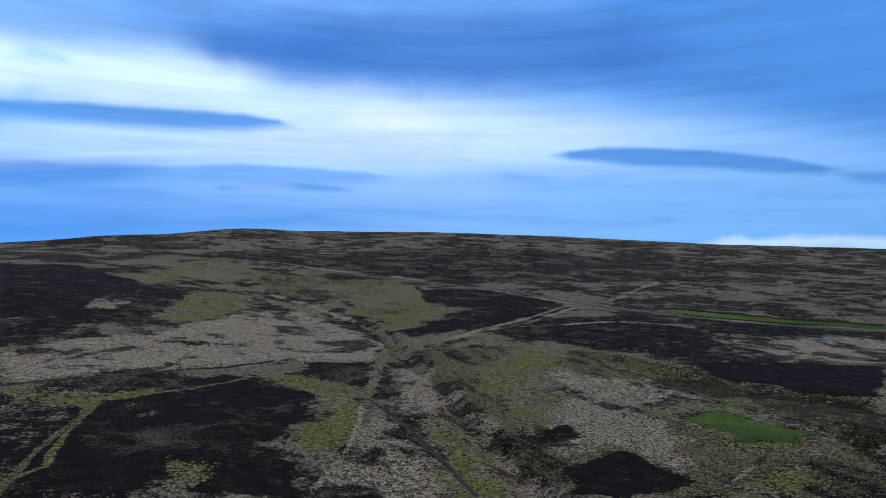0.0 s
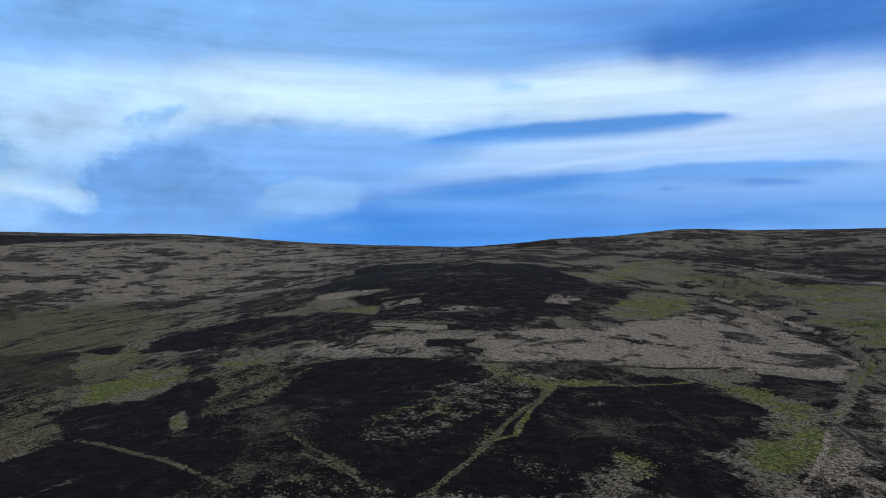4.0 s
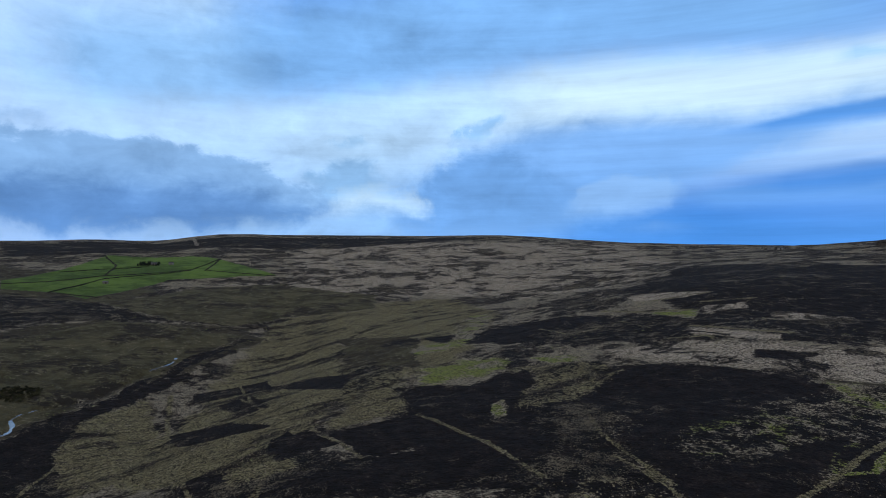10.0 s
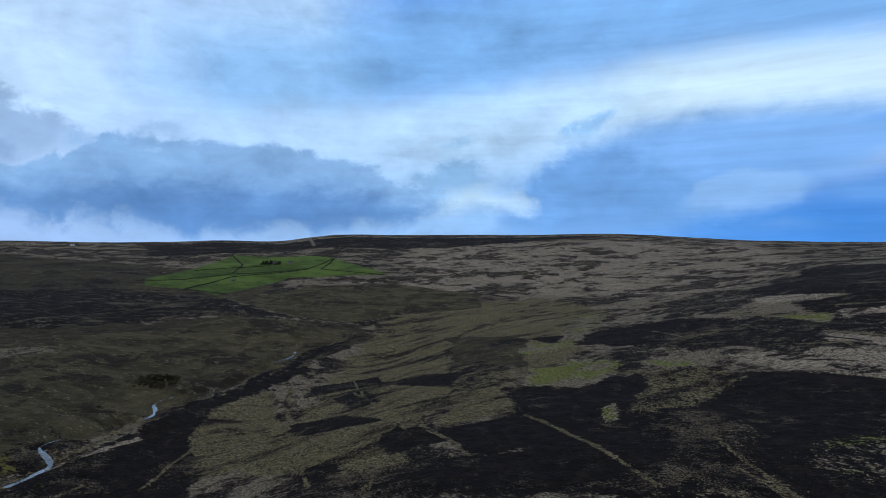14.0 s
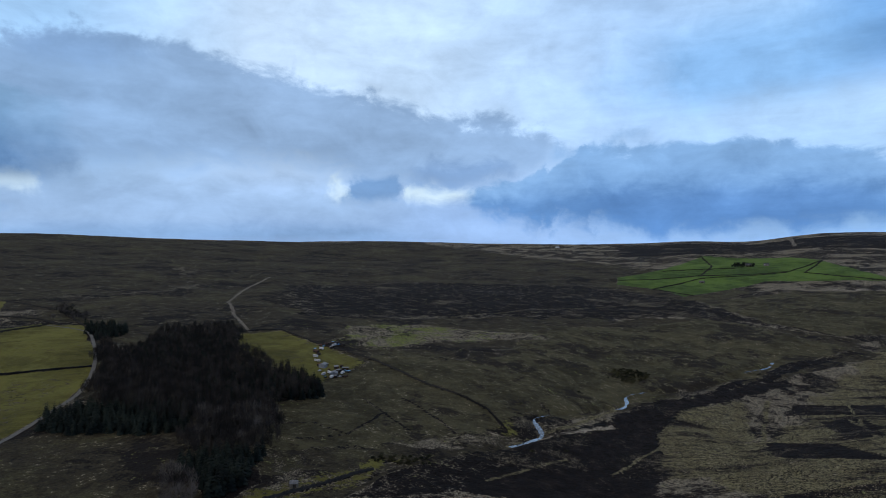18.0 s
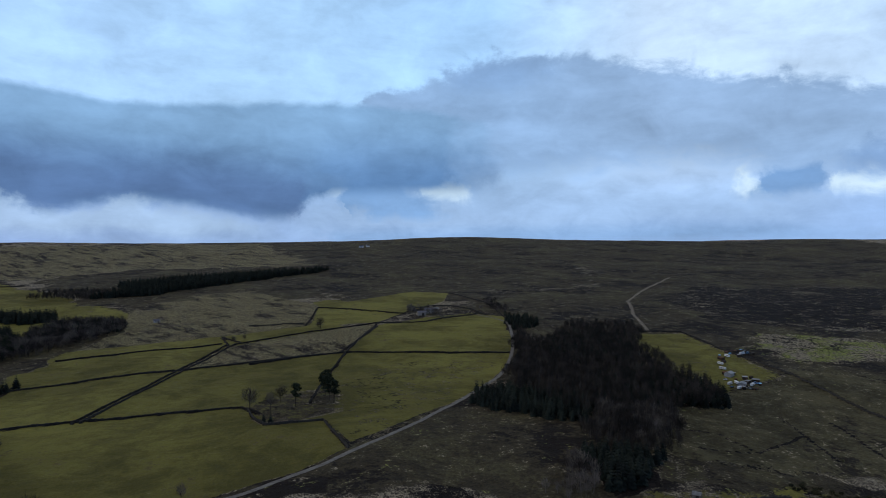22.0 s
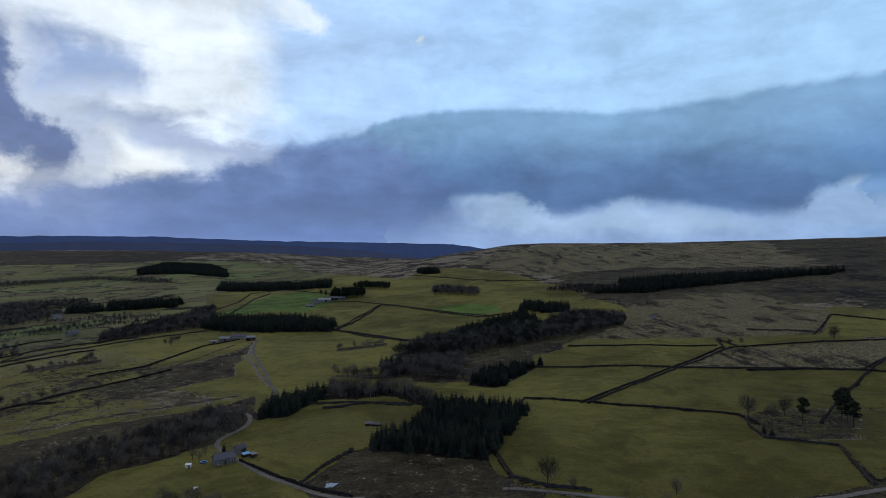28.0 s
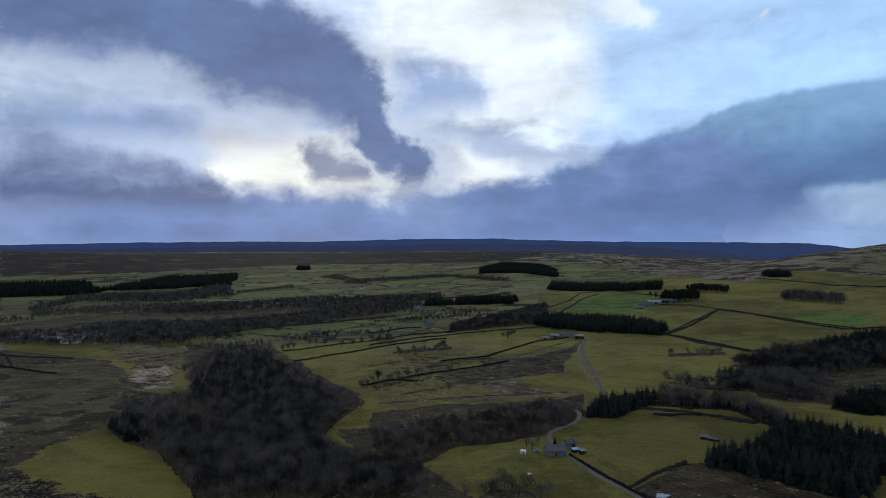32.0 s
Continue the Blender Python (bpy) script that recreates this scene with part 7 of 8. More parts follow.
tree("bare", *(974.1, -541), 0.75, "valley trees", " standing at a field edge")
tree("bare", *(974, -575.3), 0.75, "valley trees", " standing at a field edge")
tree("bare", *(976.2, -612.6), 0.75, "valley trees", " standing at a field edge")
tree("bare", *(968.2, -644.8), 0.75, "valley trees", " standing at a field edge")
tree("bare", *(969.1, -684.5), 0.75, "valley trees", " standing at a field edge")
tree("bare", *(968.8, -725.2), 0.75, "valley trees", " standing at a field edge")
tree("bare", *(957.1, -758.9), 0.75, "valley trees", " standing at a field edge")
tree("bare", *(955.3, -801.9), 0.75, "valley trees", " standing at a field edge")
tree("bare", *(763.8, -437.2), 0.7, "valley trees", " standing at a field edge")
tree("bare", *(779.2, -468.5), 0.7, "valley trees", " standing at a field edge")
tree("bare", *(765.1, -508.6), 0.7, "valley trees", " standing at a field edge")
tree("bare", *(711.5, -517.9), 0.7, "valley trees", " standing at a field edge")
tree("bare", *(723.6, -541.7), 0.7, "valley trees", " standing at a field edge")
tree("bare", *(714.4, -552), 0.7, "valley trees", " standing at a field edge")
tree("bare", *(710.3, -567.4), 0.7, "valley trees", " standing at a field edge")
tree("bare", *(729.2, -405.1), 0.7, "valley trees", " standing at a field edge")
tree("bare", *(498.4, -382.3), 0.7, "valley trees", " standing at a field edge")
tree("bare", *(595.6, -566), 0.7, "valley trees", " standing at a field edge")
tree("bare", *(592.3, -699.5), 0.7, "valley trees", " standing at a field edge")
tree("bare", *(405.2, -392.1), 0.7, "valley trees", " standing at a field edge")

def tussocks(name, at, size, tall, mat, label, seed):
    """Clumps of grass or heather: leaning four-sided tufts."""
    r = np.random.RandomState(seed)
    n = len(at)
    s, h, a = size * r.uniform(0.5, 1.3, n), tall * r.uniform(0.5, 1.4, n), r.uniform(0, 6.283, n)
    o = at + np.stack([r.uniform(-1, 1, n), r.uniform(-1, 1, n), np.full(n, -0.12)], -1)
    V = np.zeros((n, 5, 3))
    for k in range(4):
        V[:, k] = o + np.stack([np.cos(a + k * 1.571) * s, np.sin(a + k * 1.571) * s, np.zeros(n)], -1)
    V[:, 4] = o + np.stack([r.uniform(-0.25, 0.25, n), r.uniform(-0.25, 0.25, n), h], -1)
    f = np.array([[0, 1, 4], [1, 2, 4], [2, 3, 4], [3, 0, 4]])
    F = (np.arange(n)[:, None, None] * 5 + f).reshape(-1, 3)
    joined(name, [(V.reshape(-1, 3), F)], mat, label, "grass")


tussocks("grass_tussocks", GROWTH[0][0], 0.55, 0.6, TUSSOCK, "bleached tussocks of moor grass", 3)
tussocks("heather_clumps", GROWTH[0][1], 0.7, 0.5, HEATHER, "dark clumps of heather on the moor", 4)


def distant_hills(name, label, crest, base, radius, mat):
    """Hills beyond the valley's far rim, blue with distance."""
    b0, b1 = crest[0][0], crest[-1][0]
    deg = np.arange(b0, b1 + 0.1, 0.25)
    up = np.interp(deg, [c[0] for c in crest], [c[1] for c in crest])
    up = up + 0.03 * vnoise(deg * 0.9, deg * 0, 3) + 0.015 * vnoise(deg * 3.1, deg * 0, 4)
    a_ = np.radians(deg)
    V, F = [], []
    for k, f in enumerate((0.0, 0.35, 0.7, 1.0)):
        rr = radius - 160 * (1 - f)
        V.append(np.stack([-np.sin(a_) * rr, np.cos(a_) * rr, EYE_Z + np.tan(np.radians(base + (up - base) * f ** 0.8)) * rr], -1))
    n = len(deg)
    for k in range(3):
        F += [(k * n + i, k * n + i + 1, (k + 1) * n + i + 1, (k + 1) * n + i) for i in range(n - 1)]
    return tagged(new(name, mesh_of(name, np.concatenate(V), F, mat, True)), label, "hills", kind="structure")


def hazed_land(name, tone, glow):
    """Far land seen through much air: a dark moor, its haze painted as blue emission."""
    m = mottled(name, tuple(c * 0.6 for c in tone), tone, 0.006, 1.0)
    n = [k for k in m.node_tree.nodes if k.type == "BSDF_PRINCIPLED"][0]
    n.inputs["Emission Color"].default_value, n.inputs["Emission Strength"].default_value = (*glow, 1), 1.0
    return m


distant_hills("backdrop", "moorland hills far beyond the valley, glowing blue for haze", [(186, -0.4), (192, 0.3), (196, 0.9), (202, 1.05), (208, 1.12), (214, 1.2), (222, 1.5), (230, 1.45), (238, 1.2), (246, 1.15), (254, 1.0), (262, 0.72), (272, 0.8)], -1.2, 4930, hazed_land("hazed_far_moor", (0.030, 0.030, 0.036), (0.015, 0.030, 0.088)))
distant_hills("backdrop", "dim moorland ridges on the valley's far side, glowing for haze", [(196, -0.6), (204, 0.3), (210, 0.75), (218, 0.95), (226, 1.05), (234, 0.8), (242, 0.85), (250, 0.6), (258, 0.45), (272, 0.5)], -1.4, 4700, hazed_land("hazed_dim_moor", (0.045, 0.040, 0.036), (0.013, 0.022, 0.058)))


# ---------------------------------------------------------------- roads, tracks and the stream
def ribbon(name, line, width, mat, lift, label, category, kind="structure", jitter=0.0):
    """A strip that follows the ground along a line."""
    pts = [Vector(p) for p in line]
    dense = []
    for i in range(len(pts) - 1):
        p0, p1, p2, p3 = pts[max(i - 1, 0)], pts[i], pts[i + 1], pts[min(i + 2, len(pts) - 1)]
        n = max(2, int((p2 - p1).length / 5))
        for k in range(n):
            t = k / n
            dense.append(0.5 * ((2 * p1) + (p2 - p0) * t + (2 * p0 - 5 * p1 + 4 * p2 - p3) * t * t + (3 * p1 - p0 - 3 * p2 + p3) * t ** 3))
    dense.append(pts[-1])
    verts, faces, cols = [], [], 5
    for i, p in enumerate(dense):
        d = dense[min(i + 1, len(dense) - 1)] - dense[max(i - 1, 0)]
        s = Vector((-d.y, d.x)).normalized()
        wd = width * (1 + jitter * math.sin(i * 1.7) * math.cos(i * 0.6))
        row = [p + s * wd * (k / (cols - 1) - 0.5) for k in range(cols)]
        zs = [gz(q.x, q.y) for q in row]
        top = max(zs) if lift > 0 else min(zs)
        for k, q in enumerate(row):
            verts.append((q.x, q.y, (0.5 * top + 0.5 * zs[k]) + abs(lift) * (1 if 0 < k < cols - 1 else 0.4)))
    for i in range(len(dense) - 1):
        for k in range(cols - 1):
            a = i * cols + k
            faces.append((a, a + 1, a + cols + 1, a + cols))
    return tagged(new(name, mesh_of(name, verts, faces, mat, True)), label, category, kind=kind)


ribbon("road", [(-644.0, 1466.1), (-516.9, 1483.5), (-333.6, 1447.6), (-100.6, 1320.6), (38.9, 1190.7), (118.0, 1122.0), (223.5, 962.6), (304.5, 917.5), (391.9, 837.8), (478.1, 791.8), (541.3, 763.5)], 8, ASPHALT, 1.4, "narrow grey moorland road", "road")
ribbon("road", [(62.2, -305.0), (19.2, -306.2), (-25.1, -308.0), (-54.2, -312.7), (-109.8, -340.8), (-173.8, -382.0), (-238.6, -432.7), (-289.5, -474.6), (-347.2, -544.7), (-402.4, -631.0), (-437.5, -703.3), (-434.1, -772.7)], 3.4, GRAVEL, 0.2, "pale farm road curving round a pasture", "road")
ribbon("road", [(125.4, -279.0), (143.4, -278.4), (167.6, -287.3), (194.8, -297.9), (219.6, -312.6), (237.9, -324.3), (249.6, -332.8), (257.4, -344.9), (258.9, -362.1), (260.8, -381.1), (272.4, -400.2), (286.7, -407.9)], 3.4, GRAVEL, 0.2, "wet farm road by a stone house", "road")
ribbon("road", [(287.4, -464.4), (317.1, -498.1), (358.3, -552.4), (389.5, -589.5), (435.5, -646.9), (473.3, -709.7)], 3.5, GRAVEL, 0.2, "farm track climbing the far pasture", "road")
ribbon("track", [(16.5, 295.2), (4.7, 326.3), (-7.7, 355.9), (-31.5, 413.6), (-56.3, 463.9)], 3.2, CINDER, 0.12, "dark cinder track down the moor", "track")
ribbon("water", [(-417.3, -169.4), (-442.8, -161.8), (-464.3, -162.6), (-480.2, -173.0), (-489.8, -179.9), (-502.7, -178.6), (-514.8, -175.1)], 5, WATER, -0.2, "shallow stream winding in the valley", "stream")
ribbon("water", [(-590.5, -137.5), (-605.6, -127.8), (-627.6, -131.2), (-641.1, -136.5), (-656.9, -132.4), (-675.1, -122.1)], 4.5, WATER, -0.2, "shallow stream winding in the valley", "stream")
ribbon("water", [(-836.0, -37.4), (-853.9, -27.0), (-869.4, -16.1), (-886.3, -8.7), (-898.1, -5.7)], 4, WATER, -0.2, "shallow stream winding in the valley", "stream")
ribbon("water", [(425.9, 721.8), (440.8, 717.2), (458.9, 719.1)], 5, WATER, 0.12, "small pool on the moor", "pond")
ribbon("water", [(152.2, -290.3), (149.4, -291.2), (146.7, -291.0)], 6, WATER, 0.12, "puddle of standing water in a rough field", "pond")


# ---------------------------------------------------------------- dry-stone walls
def stone_wall(label, *line, tall=1.45):
    """A field wall: leaning courses of stone with a row of upright coping stones, stepping with the ground."""
    ob = new("dry_stone_wall")
    ob.location = (*line[0], gz(*line[0]))
    o = ob.location.copy()
    bv, bf, cv, cf = [], [], [], []
    for (ax, ay), (bx, by) in zip(line[:-1], line[1:]):
        L = math.hypot(bx - ax, by - ay)
        n = max(1, int(L / 5))
        ux, uy = (bx - ax) / L, (by - ay) / L
        sx, sy = -uy, ux
        prev = None
        for i in range(n + 1):
            x, y = ax + (bx - ax) * i / n, ay + (by - ay) * i / n
            w_ = rng.uniform(-0.25, 0.25)
            x, y = x + sx * w_, y + sy * w_
            z = gz(x, y)
            t = tall * rng.uniform(0.82, 1.08)
            k = len(bv)
            for side, zz in ((0.45, -0.6), (0.27, t), (-0.27, t), (-0.45, -0.6)):
                bv.append((x + sx * side - o.x, y + sy * side - o.y, z + zz - o.z))
            if prev is not None:
                bf += [(prev, k, k + 1, prev + 1), (prev + 1, k + 1, k + 2, prev + 2), (prev + 2, k + 2, k + 3, prev + 3)]
            prev = k
            if i < n:
                for j in range(2):
                    f = rng.uniform(0.1, 0.9)
                    c = Vector((x + ux * L / n * f - o.x, y + uy * L / n * f - o.y, z + t - 0.05 - o.z))
                    m = len(cv)
                    hh, ww, ll = rng.uniform(0.2, 0.42), 0.28, rng.uniform(0.5, 1.3)
                    for dx, dy, dz in ((-1, -1, 0), (1, -1, 0), (1, 1, 0), (-1, 1, 0), (-0.7, -0.8, 1), (0.8, -0.7, 1), (0.7, 0.8, 1), (-0.8, 0.7, 1)):
                        cv.append(c + Vector((ux, uy, 0)) * ll * dx + Vector((sx, sy, 0)) * ww * dy + Vector((0, 0, hh * dz)))
                    cf += [(m, m + 1, m + 5, m + 4), (m + 1, m + 2, m + 6, m + 5), (m + 2, m + 3, m + 7, m + 6), (m + 3, m, m + 4, m + 7), (m + 4, m + 5, m + 6, m + 7)]
        bf.append((prev - 4 * n, prev - 4 * n + 1, prev - 4 * n + 2, prev - 4 * n + 3))
        bf.append((prev + 3, prev + 2, prev + 1, prev))
    part("courses", mesh_of("courses", bv, bf, STONE), STONE, ob)
    part("coping", mesh_of("coping", cv, cf, STONE), STONE, ob)
    return tagged(ob, label, "wall", "field walls")


stone_wall("dry-stone field wall of dark weathered stone", (82.5, -487.2), (39.1, -484.7), (-13.0, -478.3), (-67.6, -464.5), (-76.8, -443.2))
stone_wall("dry-stone field wall of dark weathered stone", (38.8, -481.1), (4.9, -543.8), (-34.1, -628.1), (-93.0, -730.4))
stone_wall("dry-stone field wall of dark weathered stone", (33.6, -480.1), (-1.0, -546.2), (-39.8, -627.8), (-99.1, -726.3))
stone_wall("dry-stone field wall of dark weathered stone", (94.3, -621.0), (34.1, -630.9), (-28.5, -630.3), (-109.2, -629.9), (-196.1, -626.5))
stone_wall("dry-stone field wall of dark weathered stone", (72.1, -730.6), (-6.6, -738.4), (-87.0, -736.6))
stone_wall("dry-stone field wall of dark weathered stone", (-281.8, -762.2), (-235.8, -690.7), (-196.1, -626.5), (-157.5, -553.0), (-114.7, -455.1))
stone_wall("dry-stone field wall of dark weathered stone", (-246.2, -924.6), (-296.2, -867.6), (-340.4, -815.5))
stone_wall("dry-stone field wall of dark weathered stone", (-246.2, -924.6), (-218.0, -848.4), (-193.3, -786.8))
stone_wall("dry-stone field wall of dark weathered stone", (-71.4, -461.1), (-70.9, -432.2), (-75.6, -414.1), (-94.3, -412.2), (-112.7, -409.4))
stone_wall("dry-stone field wall of dark weathered stone", (-112.7, -409.4), (-110.6, -370.3), (-109.8, -345.8))
stone_wall("dry-stone field wall of dark weathered stone", (422.4, -835.2), (439.6, -948.1), (470.8, -1129.0))
stone_wall("dry-stone field wall of dark weathered stone", (422.4, -835.2), (350.3, -784.7), (276.4, -756.5))
stone_wall("dry-stone field wall of dark weathered stone", (470.8, -1129.0), (336.3, -1029.1), (233.3, -972.4))
stone_wall("dry-stone field wall of dark weathered stone", (599.1, -1155.1), (541.1, -1166.7), (470.8, -1129.0))
stone_wall("dry-stone field wall of dark weathered stone", (-196.1, -626.5), (-267.7, -587.9), (-347.6, -547.8))
stone_wall("dry-stone field wall of dark weathered stone", (77.9, -358.2), (81.4, -379.0), (84.2, -430.5), (81.9, -483.7))
stone_wall("dry-stone field wall of dark weathered stone", (-281.8, -762.2), (-337.9, -741.7), (-436.6, -777.3))
stone_wall("dry-stone field wall of dark weathered stone", (77.9, -358.2), (59.5, -318.9), (41.7, -311.8), (19.5, -311.6))
stone_wall("dry-stone field wall of dark weathered stone", (-98.8, -724.2), (-184.4, -744.8), (-281.8, -762.2))
stone_wall("dry-stone field wall of dark weathered stone", (-340.4, -815.5), (-372.2, -852.7), (-417.1, -861.1), (-446.4, -808.5), (-443.4, -762.9))
stone_wall("dry-stone field wall of dark weathered stone", (226.4, -427.1), (198.6, -445.4), (162.0, -449.4))
stone_wall("dry-stone field wall of dark weathered stone", (233.3, -972.4), (172.6, -1016.8))
stone_wall("dry-stone field wall of dark weathered stone", (609.0, -1645.1), (375.5, -1457.7), (193.7, -1440.1))
stone_wall("dry-stone field wall of dark weathered stone", (-499.4, -991.4), (-500.3, -860.7), (-456.9, -736.7))
stone_wall("dry-stone field wall of dark weathered stone", (-91.3, -717.6), (-91.7, -776.7), (-106.3, -729.7))
stone_wall("dry-stone field wall of dark weathered stone", (-545.6, -581.3), (-572.0, -568.8), (-596.6, -551.8), (-558.5, -463.2))
stone_wall("dry-stone field wall of dark weathered stone", (-558.5, -463.2), (-549.5, -415.9), (-531.7, -366.8), (-495.8, -282.9), (-490.8, -248.7))
stone_wall("dry-stone field wall of dark weathered stone", (-490.8, -248.7), (-473.4, -212.2), (-439.2, -180.8))
stone_wall("dry-stone field wall of dark weathered stone", (-98.2, -623.2), (-139.3, -625.9), (-190.3, -628.3))
stone_wall("dry-stone field wall of dark weathered stone", (-190.3, -628.3), (-225.3, -673.0), (-273.8, -743.7))
stone_wall("dry-stone field wall of dark weathered stone", (-131.5, -836.5), (-160.5, -821.3), (-196.0, -806.0))
stone_wall("dry-stone field wall of dark weathered stone", (-224.3, -219.2), (-256.0, -212.5), (-300.3, -207.4))
stone_wall("dry-stone field wall of dark weathered stone", (-1517.2, -257.7), (-1773.9, -179.0), (-1853.2, -83.6), (-1918.8, 24.2), (-2239.5, 123.4))
stone_wall("dry-stone field wall of dark weathered stone", (-1675.0, -395.3), (-1721.8, -292.5), (-1837.6, -185.4), (-1935.8, 24.4))
stone_wall("dry-stone field wall of dark weathered stone", (-1947.3, -301.5), (-2025.0, -204.4), (-2094.0, -94.5))
stone_wall("dry-stone field wall of dark weathered stone", (-2239.5, 123.4), (-1898.2, 64.0), (-1816.7, 147.4), (-1748.5, 238.1))
stone_wall("dry-stone field wall of dark weathered stone", (-2506.6, -253.1), (-2141.4, -182.4), (-1837.6, -185.4))
stone_wall("dry-stone field wall of dark weathered stone", (-1685.4, -209.3), (-1517.2, -257.7), (-1421.4, -154.4))
stone_wall("dry-stone field wall of dark weathered stone", (903.7, -128.5), (864.6, -155.9), (825.6, -188.1))
stone_wall("dry-stone field wall of dark weathered stone", (937.5, -133.3), (888.2, -132.9), (787.8, -121.9))
stone_wall("dry-stone field wall of dark weathered stone", (808.1, -115.0), (761.5, -132.4), (725.3, -150.2))
stone_wall("dry-stone field wall of dark weathered stone", (942.5, -364.0), (959.1, -532.7), (929.6, -756.3))
stone_wall("dry-stone field wall of dark weathered stone", (729.4, -405.2), (717.6, -522.3), (709.4, -621.0), (668.2, -714.3))
stone_wall("dry-stone field wall of dark weathered stone", (651.7, -376.7), (665.6, -541.5), (642.6, -616.1))
stone_wall("dry-stone field wall of dark weathered stone", (420.9, -834.4), (349.9, -800.2), (280.0, -761.5))
stone_wall("dry-stone field wall of dark weathered stone", (522.8, -492.3), (500.4, -544.6), (530.1, -679.5), (512.4, -747.2))
stone_wall("dry-stone field wall of dark weathered stone", (1038.3, -419.7), (1113.2, -593.8), (1104.3, -745.3))
stone_wall("dry-stone field wall of dark weathered stone", (1104.3, -745.3), (1141.0, -1036.0), (1088.7, -1274.3))
stone_wall("dry-stone field wall of dark weathered stone", (680.0, -921.1), (818.4, -1216.3), (873.4, -1373.2))
stone_wall("dry-stone field wall of dark weathered stone", (485.9, -353.7), (479.6, -435.5), (458.4, -536.4))
stone_wall("dry-stone field wall of dark weathered stone", (688.9, -515.8), (681.0, -595.6), (657.1, -689.6), (610.4, -810.6))
stone_wall("dry-stone field wall of dark weathered stone", (783.0, -586.2), (782.6, -657.7), (766.1, -679.1))
stone_wall("dry-stone field wall of dark weathered stone", (267.2, -401.1), (254.5, -436.4), (210.3, -446.4), (163.0, -446.1))
stone_wall("dry-stone field wall of dark weathered stone", (161.1, -342.0), (167.3, -311.2), (166.8, -288.9))
stone_wall("dry-stone field wall of dark weathered stone", (219.6, -312.6), (192.6, -300.0), (160.9, -287.2), (131.5, -279.2))
stone_wall("dry-stone field wall of dark weathered stone", (755.5, -939.2), (819.9, -1166.2), (924.6, -1362.6))
stone_wall("dry-stone field wall of dark weathered stone", (924.6, -1362.6), (875.8, -1443.5), (680.3, -1320.6))
stone_wall("dry-stone field wall of dark weathered stone", (486.7, -364.6), (484.2, -391.4), (459.0, -401.6))
stone_wall("dry-stone field wall of dark weathered stone", (260.7, -755.8), (316.8, -778.6), (419.4, -832.0))
stone_wall("dry-stone field wall of dark weathered stone", (464.3, -1112.4), (428.0, -930.0), (419.4, -832.0))
stone_wall("dry-stone field wall of dark weathered stone", (464.3, -1112.4), (325.0, -1032.7), (212.6, -975.6))
stone_wall("low dry-stone wall along a moorland field", (322.2, 945.1), (356.6, 945.3), (451.2, 879.2), (576.6, 813.3))
stone_wall("low dry-stone wall along a moorland road", (322.2, 945.1), (308.5, 914.6), (400.1, 855.2), (485.2, 803.5))


# ---------------------------------------------------------------- buildings
def gable(L, W, H, rise):
    """The walls of a gabled house, ridge along x."""
    bm = bmesh.new()
    v = [bm.verts.new(p) for p in ((-L / 2, -W / 2, -1.2), (L / 2, -W / 2, -1.2), (L / 2, W / 2, -1.2), (-L / 2, W / 2, -1.2),
                                   (-L / 2, -W / 2, H), (L / 2, -W / 2, H), (L / 2, W / 2, H), (-L / 2, W / 2, H), (-L / 2, 0, H + rise), (L / 2, 0, H + rise))]
    for f in ((0, 1, 5, 4), (1, 2, 6, 9, 5), (2, 3, 7, 6), (3, 0, 4, 8, 7), (3, 2, 1, 0)):
        bm.faces.new([v[i] for i in f])
    return bm


def pitched(L, W, H, rise, over=0.3, thick=0.16):
    """Two slabs of roof that meet at the ridge."""
    bm = bmesh.new()
    l, y, k = L / 2 + over, W / 2 + over, rise / (W / 2)
    ring = [(-y, H - over * k), (0, H + rise), (y, H - over * k), (y, H - over * k + thick), (0, H + rise + thick), (-y, H - over * k + thick)]
    a = [bm.verts.new((-l, p, q)) for p, q in ring]
    b = [bm.verts.new((l, p, q)) for p, q in ring]
    for i in range(6):
        j = (i + 1) % 6
        bm.faces.new((a[i], a[j], b[j], b[i]))
    for r_ in (a, b):
        bm.faces.new((r_[0], r_[1], r_[4], r_[5]))
        bm.faces.new((r_[1], r_[2], r_[3], r_[4]))
    bmesh.ops.recalc_face_normals(bm, faces=bm.faces)
    return bm


def house(x, y, turn, L, W, H, rise, label, wall=HOUSE_STONE, roof=SLATE, bays=3, storeys=2, chimneys=2, door=True, group="farm buildings", category="house", name="farmhouse"):
    ob = new(name)
    ob.matrix_basis = pose(x, y, gz(x, y), 0, 0, turn)
    part("wall", gable(L, W, H, rise), wall, ob)
    rf = part("roof", pitched(L, W, H, rise), roof, ob)
    part("ridge", one_box((L + 0.5, 0.35, 0.2), (0, 0, H + rise + 0.2), 0.05), roof, rf)
    for c in range(chimneys):
        cx = (L / 2 - 0.7) * (1 if c == 0 else -1)
        ch = part("chimney", one_box((0.8, 0.9, 1.5), (cx, 0, H + rise + 0.5), 0.04), wall, rf)
    for side in (-1, 1):
        for s in range(storeys):
            for b in range(bays):
                wx = L * ((b + 0.5) / bays - 0.5)
                if door and s == 0 and b == bays // 2 and side == -1:
                    dr = part("door", one_box((1.0, 0.12, 2.05), (wx, side * (W / 2 + 0.02), 1.0), 0.02), DARK, ob)
                    continue
                wz = 1.5 + s * 2.5
                win = part("window", one_box((1.25, 0.14, 1.45), (wx, side * (W / 2 + 0.02), wz), 0.02), WHITE, ob)
                part("pane", one_box((1.0, 0.06, 1.2), (wx, side * (W / 2 + 0.09), wz)), GLASS, win)
    return tagged(ob, label, category, group)


